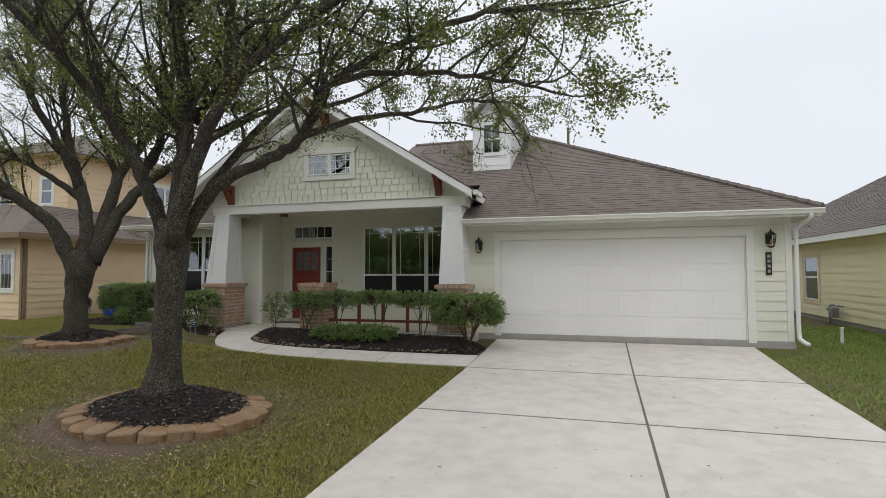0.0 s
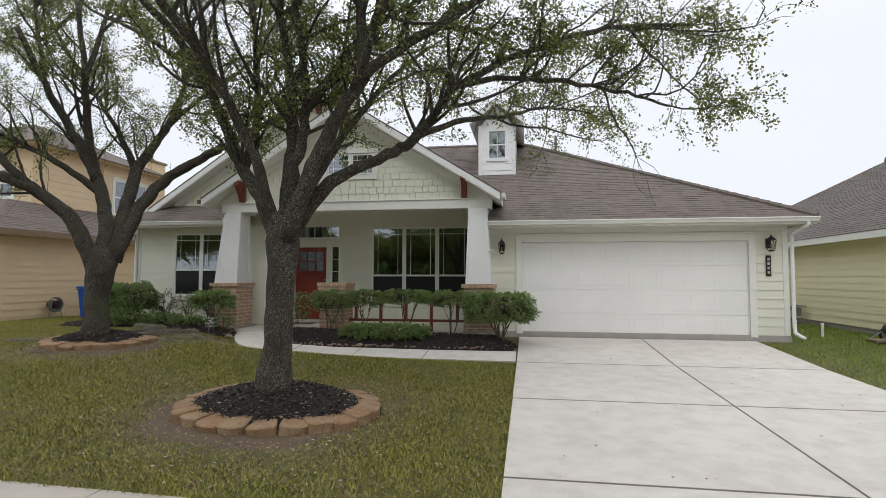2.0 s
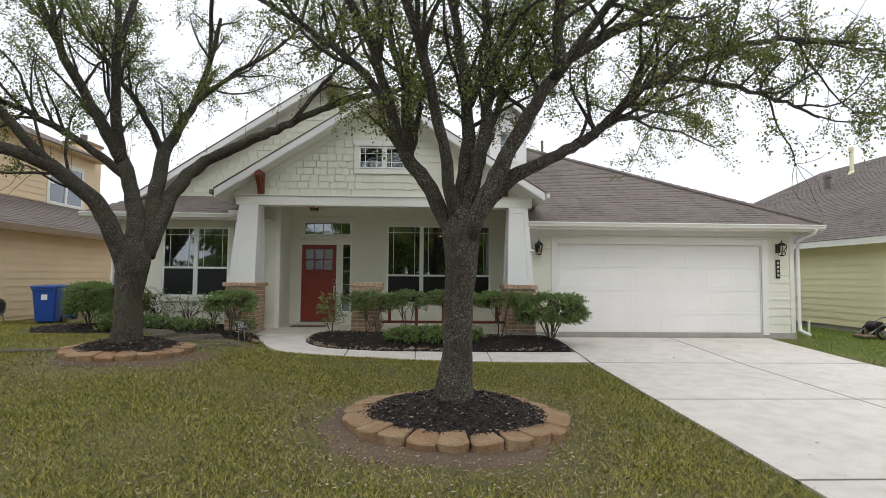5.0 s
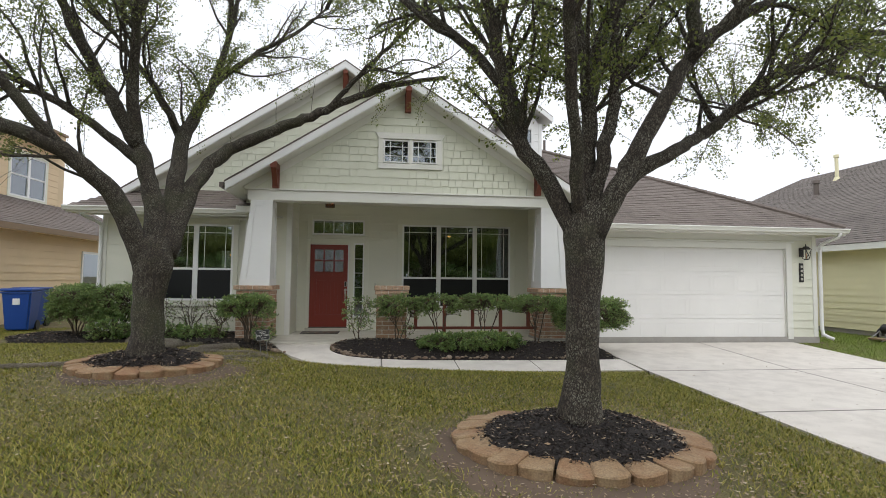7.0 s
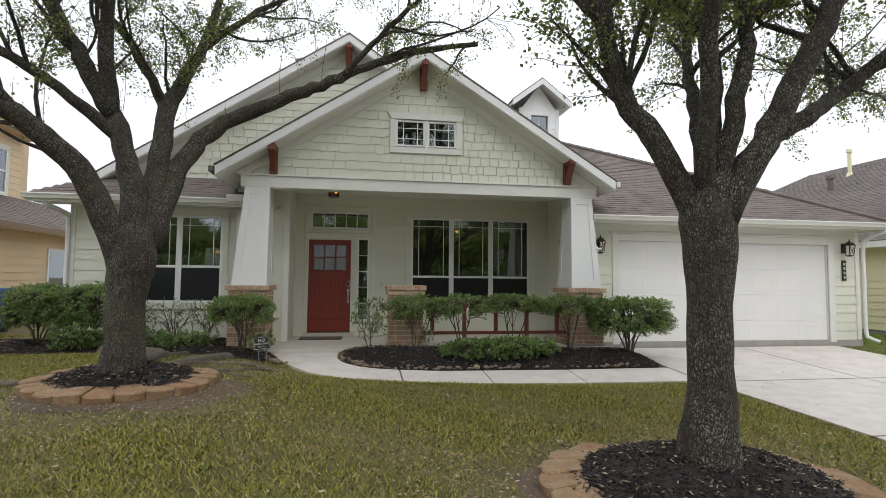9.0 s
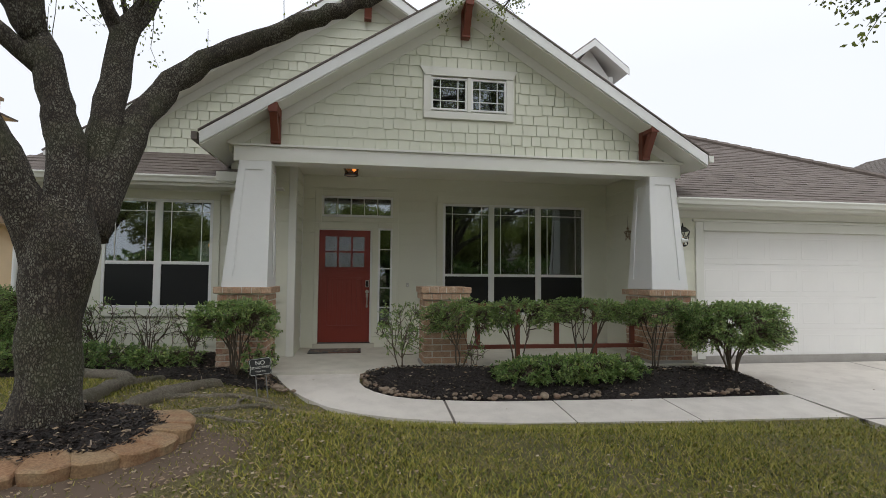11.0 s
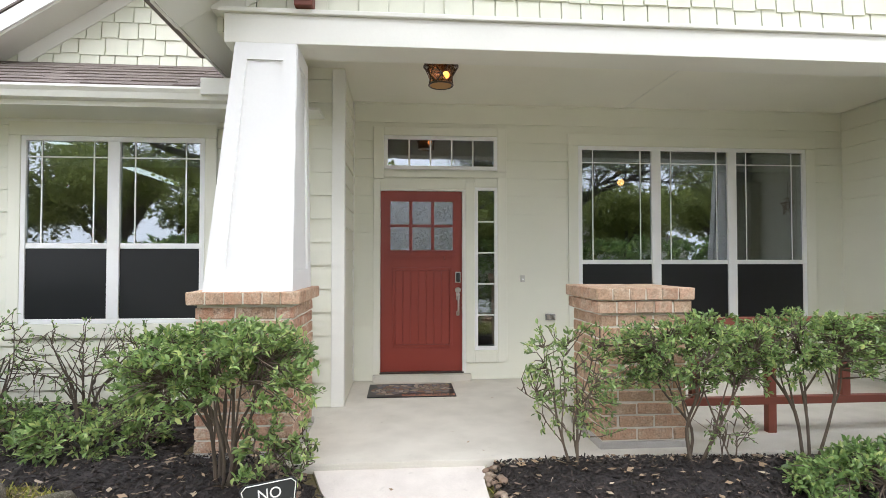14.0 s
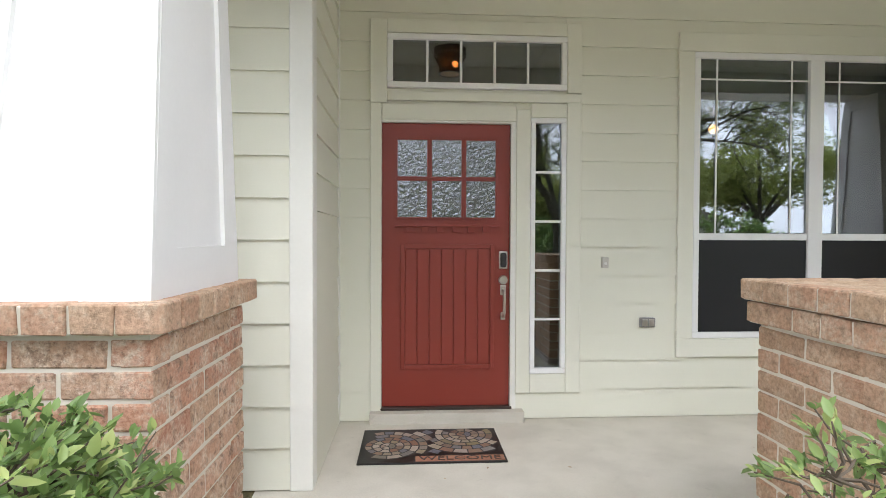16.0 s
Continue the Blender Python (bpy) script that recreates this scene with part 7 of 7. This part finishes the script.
def bin_cart(x, y, turn):
    z = float(lawn_z(x, y))
    b = thing("recycling_bin", "blue plastic wheeled recycling bin with shut lid", "bin", (x, y, z), "wheeled bins", turn=turn)
    bm = frustum(-0.22, 0.22, -0.24, 0.24, 0.05, -0.28, 0.28, -0.33, 0.33, 0.92)
    bmesh.ops.bevel(bm, geom=bm.edges[:], offset=0.03, segments=2, affect="EDGES")
    part("body", bm, M_BIN, b)
    lid = part("lid", box(-0.30, 0.30, -0.37, 0.35, 0.925, 0.985, 0.025), M_BIN, b)
    part("hinge", cyl((-0.25, 0.36, 0.95), (0.25, 0.36, 0.95), 0.022), M_BIN, lid)
    part("rim", box(-0.295, 0.295, -0.345, 0.345, 0.87, 0.915, 0.012), M_BIN, b)
    part("handle", cyl((-0.2, 0.42, 0.86), (0.2, 0.42, 0.86), 0.018), M_BIN, b)
    part("emblem", box(-0.07, 0.07, -0.322, -0.300, 0.62, 0.76, 0.01), M_WHITE, b, "white recycling emblem")
    for s in (-1, 1):
        part("wheel", cyl((s * 0.19, 0.22, 0.12), (s * 0.26, 0.22, 0.12), 0.12, sides=18), M_BLACK, b)


bin_cart(-6.4, -0.25, 12)
bin_cart(-6.9, 0.98, 4)

hose = thing("hose_reel", "coiled green garden hose on a wall reel", "hose reel", (-7.9, -0.15, 0.42))
for i in range(7):
    r = 0.2 + 0.012 * (i % 4)
    ring = [(0.04 + 0.022 * i, r * math.cos(a) * 0.95, r * math.sin(a) + random.uniform(-0.01, 0.01)) for a in np.linspace(0, 2 * math.pi, 17)]
    part("hose_coil", tube([Vector(p) for p in ring], [0.011] * 17, 6), M_GREY_PLASTIC, hose, smooth=True)
part("reel", cyl((-0.06, 0, 0), (0.2, 0, 0), 0.13, sides=18), M_BRONZE, hose)
for s in (-1, 1):
    part("leg", tube([Vector((0.02, 0, 0.1)), Vector((0.1, s * 0.2, -0.2)), Vector((0.14, s * 0.24, -0.44))], [0.014] * 3, 6), M_GREY_PLASTIC, hose)

cart = thing("hose_cart", "dark wheeled garden hose cart on the side grass", "hose cart", (14.35, -1.55, float(lawn_z(14.35, -1.55)) + 0.005))
for s in (-0.22, 0.22):
    wheel(0.15, 0.028, M_BLACK, M_GREY_PLASTIC, cart, (0.1, s, 0.17))
    part("frame_tube", tube(smooth_path([(-0.35, s * 0.8, 0.02), (-0.1, s * 0.8, 0.2), (0.15, s * 0.8, 0.36), (0.42, s * 0.7, 0.52)], 3), [0.014] * 10, 6), M_GREY_PLASTIC, cart)
part("drum", cyl((0.08, -0.15, 0.3), (0.08, 0.15, 0.3), 0.13, sides=18), M_BLACK, cart)
part("cross_bar", cyl((0.42, -0.16, 0.52), (0.42, 0.16, 0.52), 0.014), M_GREY_PLASTIC, cart)
part("tray", box(-0.36, -0.02, -0.19, 0.19, 0.05, 0.09, 0.01), M_TAN_TRIM, cart)


# ---- lamps ----
def lantern(x, z):
    """A wall lantern by the garage door."""
    y = -1.68
    l = thing("wall_lantern", "black iron carriage lantern with clear panes on siding", "wall lamp", (x, y, z), "garage lanterns")
    part("back_plate", box(-0.055, 0.055, -0.02, 0.01, -0.11, 0.11, 0.008), M_BLACK, l)
    part("arm", tube(smooth_path([(0, -0.02, 0.04), (0, -0.10, 0.12), (0, -0.15, 0.08)], 4), [0.011] * 9, 8), M_BLACK, l, smooth=True)
    c = (0, -0.15)
    part("roof", frustum(-0.085, 0.085, c[1] - 0.085, c[1] + 0.085, 0.06, -0.03, 0.03, c[1] - 0.03, c[1] + 0.03, 0.135), M_BLACK, l)
    part("finial", cyl((0, c[1], 0.135), (0, c[1], 0.20), 0.02, 0.006, 10), M_BLACK, l)
    part("base", frustum(-0.03, 0.03, c[1] - 0.03, c[1] + 0.03, -0.19, -0.052, 0.052, c[1] - 0.052, c[1] + 0.052, -0.16), M_BLACK, l)
    for sx in (-1, 1):
        for sy in (-1, 1):
            part("corner_bar", cyl((sx * 0.05, c[1] + sy * 0.05, -0.165), (sx * 0.076, c[1] + sy * 0.076, 0.065), 0.0065, sides=6), M_BLACK, l)
    for k in (-1, 1):
        part("cross_bar", cyl((k * 0.05, c[1] - 0.055, -0.15), (-k * 0.072, c[1] - 0.076, 0.05), 0.004, sides=5), M_BLACK, l)
        part("cross_bar", cyl((0.055, c[1] + k * 0.05, -0.15), (0.076, c[1] - k * 0.07, 0.05), 0.004, sides=5), M_BLACK, l)
    part("candle", cyl((0, c[1], -0.16), (0, c[1], -0.03), 0.014), M_AMBER, l)


lantern(6.0, 2.02)
lantern(11.93, 2.05)

pl = thing("house_number_plaque", "black vertical house number plaque with pale digits", "plaque", (11.92, -1.672, 1.55))
part("plate", box(-0.055, 0.055, -0.022, 0.0, -0.23, 0.23, 0.012), M_BLACK, pl)
for i in range(4):
    part("digit", box(-0.026, 0.026, -0.027, -0.021, 0.115 - i * 0.10, 0.175 - i * 0.10, 0.006), M_NICKEL, pl)

pc = thing("porch_lamp", "bronze cage ceiling lamp with lit bulb and seeded glass", "ceiling lamp", (0.56, -1.35, 3.138))
part("canopy", cyl((0, 0, 0.0), (0, 0, -0.05), 0.155, 0.15, 24), M_BRONZE, pc)
for r, z in ((0.15, -0.07), (0.105, -0.235)):
    ring = [Vector((r * math.cos(a), r * math.sin(a), z)) for a in np.linspace(0, 2 * math.pi, 25)]
    part("hoop", tube(ring, [0.009] * 25, 6), M_BRONZE, pc, smooth=True)
for i in range(6):
    a, b = 2 * math.pi * i / 6, 2 * math.pi * (i + 1) / 6
    part("cage_bar", cyl((0.15 * math.cos(a), 0.15 * math.sin(a), -0.07), (0.105 * math.cos(b), 0.105 * math.sin(b), -0.235), 0.005, sides=5), M_BRONZE, pc)
    part("cage_bar", cyl((0.15 * math.cos(b), 0.15 * math.sin(b), -0.07), (0.105 * math.cos(a), 0.105 * math.sin(a), -0.235), 0.005, sides=5), M_BRONZE, pc)
bm = bmesh.new()
bmesh.ops.create_uvsphere(bm, u_segments=12, v_segments=8, radius=0.032, matrix=Matrix.Translation((0.045, 0, -0.14)))
part("bulb", bm, M_BULB, pc, "small lit bulb", True)
part("socket", cyl((0.045, 0, -0.05), (0.045, 0, -0.11), 0.018), M_BRONZE, pc)
part("bottom_glass", cyl((0, 0, -0.232), (0, 0, -0.238), 0.095, sides=20), M_AMBER, pc)
shade = part("glass_shade", cyl((0, 0, -0.055), (0, 0, -0.23), 0.132, 0.094, 24), M_SHADE, pc, "amber seeded glass shade", True)
shade.visible_shadow = False



# lights inside, seen through the glass
def globe(name, at, r, label):
    g = thing(name, label, "lamp", at)
    bm = bmesh.new()
    bmesh.ops.create_uvsphere(bm, u_segments=12, v_segments=8, radius=r)
    part("glass_shade", bm, M_BULB, g, smooth=True)
    part("stem", cyl((0, 0, r * 0.8), (0, 0, max(0.2, 2.95 - at[2])), 0.012), M_BRONZE, g)
    return g


ch = thing("chandelier", "bronze dining chandelier with five lit bulbs", "chandelier", (-2.35, 2.6, 1.85))
part("stem", cyl((0, 0, 0), (0, 0, 1.1), 0.014), M_BRONZE, ch)
for i in range(5):
    a = 2 * math.pi * i / 5
    x, y = 0.26 * math.cos(a), 0.26 * math.sin(a)
    part("arm", tube(smooth_path([(0, 0, 0.02), (x * 0.5, y * 0.5, -0.08), (x, y, 0.02)], 3), [0.009] * 7, 6), M_BRONZE, ch)
    bm = bmesh.new()
    bmesh.ops.create_uvsphere(bm, u_segments=10, v_segments=6, radius=0.036, matrix=Matrix.Translation((x, y, 0.09)))
    part("bulb", bm, M_BULB, ch, smooth=True)
fan = globe("ceiling_fan", (3.77, 2.33, 2.62), 0.055, "dark ceiling fan with a lit glass globe")
for i in range(5):
    a = 2 * math.pi * i / 5 + 0.3
    bm = box(0.12, 0.62, -0.06, 0.06, 0.13, 0.14)
    bmesh.ops.rotate(bm, verts=bm.verts[:], cent=(0, 0, 0), matrix=Matrix.Rotation(a, 3, "Z"))
    part("blade", bm, M_BRONZE, fan)
for u0, u1, y, z in ((2.30, 5.02, 0.12, 2.63), (-3.24, -1.68, -0.72, 2.45)):
    v = thing("blind_valance", "raised pale window blind behind the glass", "blind", (0, 0, 0))
    part("headrail", box(u0, u1, y, y + 0.06, z - 0.20, z, 0.006), M_BLIND, v)

# ---- small things on the porch ----
bell = thing("doorbell", "small pale plastic doorbell on the siding", "doorbell", (1.60, -0.022, 1.14))
part("case", box(-0.024, 0.024, -0.022, 0.008, -0.04, 0.04, 0.006), M_BLIND, bell)
part("button", cyl((0, -0.022, -0.008), (0, -0.027, -0.008), 0.010), M_WHITE, bell)
ob = thing("outlet_cover", "grey weatherproof outlet cover on the siding", "outlet", (1.92, -0.022, 0.70))
part("case", box(-0.055, 0.055, -0.025, 0.008, -0.035, 0.035, 0.006), M_GREY_PLASTIC, ob)
part("lid", box(-0.045, -0.005, -0.03, -0.024, -0.027, 0.027, 0.003), M_NICKEL, ob)
part("lid", box(0.005, 0.045, -0.03, -0.024, -0.027, 0.027, 0.003), M_NICKEL, ob)
deco = thing("wall_ornament", "rusty twig star hung by wire on the porch wall", "wall ornament", (5.52, -0.90, 2.10))
points = [(0.135 * math.sin(2 * math.pi * k / 5), 0.135 * math.cos(2 * math.pi * k / 5)) for k in range(5)]
for k in range(5):
    a, b = points[k], points[(k + 2) % 5]
    part("twig", cyl((0, a[0], a[1]), (0, b[0], b[1]), 0.006, 0.005, 6), M_TAN_TRIM, deco)
for z, w in ((0.10, 0.05), (0.05, 0.12), (0.02, 0.10), (-0.015, 0.075), (-0.045, 0.07)):
    part("wire_bar", cyl((-0.006, -w, z), (-0.006, w, z), 0.006, sides=6), M_TAN_TRIM, deco)
part("hanger", tube([Vector((0, 0, 0.135)), Vector((0.004, 0.006, 0.24)), Vector((0.01, 0, 0.34))], [0.003] * 3, 5), M_DARK_METAL, deco)
spk = thing("hose_bib", "white faucet on the column", "faucet", (5.74, -2.22, 1.90))
part("body", cyl((0, 0, 0), (0.08, -0.03, 0.0), 0.02), M_WHITE, spk)
part("plate", cyl((-0.02, 0, 0.0), (0.005, -0.005, 0.0), 0.045), M_WHITE, spk)


M_BRICK_FLAT = paint("terracotta_print", (0.34, 0.17, 0.11), 0.85, 0.2)


def letters(text, size, depth=0.001):
    cu = bpy.data.curves.new("letters", "FONT")
    cu.body, cu.size, cu.extrude, cu.align_x, cu.align_y = text, size, depth, "CENTER", "CENTER"
    tmp = bpy.data.objects.new("letters", cu)
    scene.collection.objects.link(tmp)
    bpy.context.view_layer.update()
    me = bpy.data.meshes.new_from_object(tmp)
    bpy.data.objects.remove(tmp)
    return me


def mosaic_mat():
    m = Mat("printed_rubber_mat", 0.85)
    c = m.ramp(m.island(), [(0, (0.24, 0.12, 0.08)), (0.2, (0.30, 0.25, 0.18)), (0.4, (0.15, 0.16, 0.20)), (0.6, (0.24, 0.20, 0.10)), (0.8, (0.42, 0.36, 0.30)), (1, (0.17, 0.10, 0.075))])
    m.colour(m.mix(0.2, c, m.ramp(m.noise(120, 3), [(0.3, (0.05, 0.04, 0.035)), (0.7, (0.3, 0.25, 0.2))])))
    return m.m


def door_mat():
    mat = thing("door_mat", "mosaic-patterned welcome mat before the front door", "door mat", (0.32, -0.50, 0.001))
    hw, hd = 0.44, 0.27
    part("rubber_base", box(-hw, hw, -hd, hd, 0.0, 0.011, 0.003), M_BLACK, mat)
    bm = bmesh.new()
    y_cut = -hd + 0.095

    def tile(c, r0, r1, a0, a1):
        g = 0.004
        n = 3
        pts = [(c[0] + r * math.cos(a), c[1] + r * math.sin(a)) for r, seq in ((r0 + g, np.linspace(a0 + g / max(r0, 0.02), a1 - g / max(r0, 0.02), n)), (r1 - g, np.linspace(a1 - g / r1, a0 + g / r1, n))) for a in seq]
        for x, y in pts:
            if abs(x) > hw - 0.012 or y > hd - 0.012 or y < -hd + 0.012 or (y < y_cut and x > -0.12):
                return
        v = [bm.verts.new((x, y, 0.0125)) for x, y in pts]
        bm.faces.new(v)

    for c, own in (((-0.27, -0.02), lambda x: x < 0.0), ((0.22, 0.16), lambda x: x >= 0.0)):
        r = 0.0
        for ring, (w, k) in enumerate(((0.05, 5), (0.05, 9), (0.045, 14), (0.05, 12), (0.055, 22), (0.06, 20), (0.06, 30))):
            for i in range(k):
                a0, a1 = 2 * math.pi * i / k, 2 * math.pi * (i + 1) / k
                mid = (a0 + a1) / 2
                if own(c[0] + (r + w / 2) * math.cos(mid) + (0.0)):
                    tile(c, max(r, 0.006), r + w, a0, a1)
            r += w
    part("mosaic", bm, mosaic_mat(), mat, "muted red, blue and cream mosaic print")["kind"] = "stuff"
    band = part("banner", box(-0.10, hw - 0.012, -hd + 0.012, y_cut - 0.006, 0.0112, 0.0128), M_BRICK_FLAT, mat, "faded terracotta banner")
    me = letters("WELCOME", 0.088)
    t = part_me("lettering", me, M_BRONZE, mat)
    t.matrix_local = pose(0.165, -hd + 0.05, 0.0142) @ Matrix.Diagonal((1.15, 0.85, 1, 1))



door_mat()

M_SIGN_TEXT = paint("cream_print", (0.75, 0.74, 0.68), 0.6)
M_SIGN = paint("black_sign_metal", (0.02, 0.022, 0.02), 0.5, 0.2)
zs = float(lawn_z(-0.30, -3.62))
sign = thing("yard_sign", "small black no soliciting sign on two leaning stakes in mulch", "sign", (-0.335, -3.62, zs))
sign.matrix_world = pose(-0.335, -3.62, zs, -6, -5, 14)
b0 = 0.36 - zs
out = [(-0.105, b0 - 0.19), (0.105, b0 - 0.19), (0.125, b0 - 0.17), (0.11, b0 - 0.10), (0.125, b0 - 0.02), (0.105, b0), (-0.105, b0), (-0.125, b0 - 0.02), (-0.11, b0 - 0.10), (-0.125, b0 - 0.17)]
plate = part("plate", prism(out, "y", -0.004, 0.004), M_SIGN, sign)
rim = [Vector((x * 0.93, -0.0055, b0 - 0.095 + (z - b0 + 0.095) * 0.92)) for x, z in out]
part("border", tube(rim + rim[:1], [0.0022] * 11, 5), M_SIGN_TEXT, sign)
for s in (-1, 1):
    part("stake", cyl((s * 0.055, 0.006, -0.08), (s * 0.055, 0.006, b0 - 0.1), 0.006, sides=6), M_GREY_PLASTIC, sign)
for text, size, dz in (("NO", 0.066, -0.055), ("SOLICITING", 0.036, -0.105), ("Thank You", 0.026, -0.148)):
    t = part_me("lettering", letters(text, size, 0.0008), M_SIGN_TEXT, sign)
    t.matrix_local = pose(0, -0.0055, b0 + dz, 90, 0, 0)


# ---- across the street, behind the walk: out of view, for the window reflections ----
def far_house(x, y, w, d, mat, roof_m, label):
    h = thing("opposite_house_filler", label, "house", (x, y, -0.5), "houses across the street")
    part("wall", box(-w / 2, w / 2, -d / 2, d / 2, 0, 3.0), mat, h)
    bm = bmesh.new()
    v = [bm.verts.new(c) for c in ((-w / 2 - 0.4, -d / 2 - 0.4, 3.0), (w / 2 + 0.4, -d / 2 - 0.4, 3.0), (w / 2 + 0.4, d / 2 + 0.4, 3.0), (-w / 2 - 0.4, d / 2 + 0.4, 3.0), (-w / 4, 0, 5.6), (w / 4, 0, 5.6))]
    for f in ((0, 1, 5, 4), (1, 2, 5), (2, 3, 4, 5), (3, 0, 4), (3, 2, 1, 0)):
        bm.faces.new([v[i] for i in f])
    part("roof", bm, roof_m, h)
    part("garage_door", box(w * 0.08, w * 0.42, d / 2, d / 2 + 0.05, 0, 2.2), M_GARAGE, h)
    for u in (-0.38, -0.2):
        win = part("window", box(w * u, w * u + 1.2, d / 2, d / 2 + 0.06, 0.9, 2.3), M_WHITE, h)
        part("pane", box(w * u + 0.08, w * u + 1.12, d / 2 + 0.06, d / 2 + 0.07, 0.98, 2.22), M_SCREEN_AND_DARK, win)


for x, y, r, seed in ((-8, -21.5, 5.5, 91), (3, -22.5, 6.0, 92), (13, -21.5, 5.5, 93)):
    t = shrub((x, y, -0.5), r, 1.3, 0.2, 3.1, 9000, 10, seed, "tall loose evergreen hedge across the street", size=0.24, group="hedges across the street", fill=0.3, hang=0.9)
# invented houses, added so the window glass reflects less bright sky
far_house(-6, -34, 15, 11, M_TAN, M_ROOF, "plain tan filler house added across the street, out of view")
far_house(12, -34, 15, 11, M_SIDING, M_ROOF_GREY, "plain cream filler house added across the street, out of view")


def far_tree(at, height, spread, seed, label):
    """A full-grown oak far off: forked trunk and a crown of leafy clumps."""
    rng = np.random.default_rng(seed)
    t = thing("street_tree", label, "tree", at, "trees further off")
    fork = height * 0.3
    part("trunk", tube([Vector((0, 0, -0.2)), Vector((0.05, 0, fork * 0.5)), Vector((0, 0.05, fork + 0.3))], [0.34, 0.24, 0.2], 10), M_BARK, t, smooth=True)
    spots = []
    for i in range(9):
        a = 2 * math.pi * i / 9 + rng.uniform(-0.3, 0.3)
        k = rng.uniform(0.45, 0.95)
        end = Vector((spread * k * math.cos(a), spread * k * math.sin(a), height * rng.uniform(0.55, 0.95)))
        mid = Vector((0, 0, fork)).lerp(end, 0.5) + Vector((0, 0, 0.3))
        pts = smooth_path([Vector((0, 0, fork)), mid, end], 5)
        part("limb", tube(pts, list(np.linspace(0.15, 0.03, len(pts))), 6), M_BARK, t, smooth=True)
        for _ in range(5):
            c = np.array(end.lerp(mid, rng.uniform(0, 0.9))) + rng.normal(0, 0.55, 3)
            d = rng.normal(0, 1, (330, 3))
            d /= np.linalg.norm(d, axis=1, keepdims=True)
            spots.append(c + d * rng.uniform(0.3, 1, (330, 1)) ** 0.5 * rng.uniform(0.8, 1.5) * (1, 1, 0.7))
    spots = np.concatenate(spots)
    part_me("crown", quads_mesh("crown", leaf_quads(spots, np.tile((0, 0, -0.2), (len(spots), 1)), 0.2, rng)), M_OAK_LIGHT, t)["kind"] = "stuff"


for i, (x, y, h, s) in enumerate(((-9, -25, 6.5, 3.6), (-3.5, -24.5, 6.5, 3.6), (2.5, -24, 6.5, 3.6), (8, -25, 7, 3.8), (0, -29, 7.5, 4), (5.4, -29, 7.5, 4), (14, -25.5, 6.5, 3.6), (-15, -26, 9, 4.5), (21, -27, 9, 4.5), (-21, -24, 8, 4.0), (-18, -30, 10, 4.6), (-26, -28, 9.5, 4.6))):
    far_tree((x, y, -0.5), h, s, 200 + i, "full leafy oak across the street")
far_tree((-7.5, 20, -0.3), 7.5, 3.4, 230, "leafy tree behind the houses")
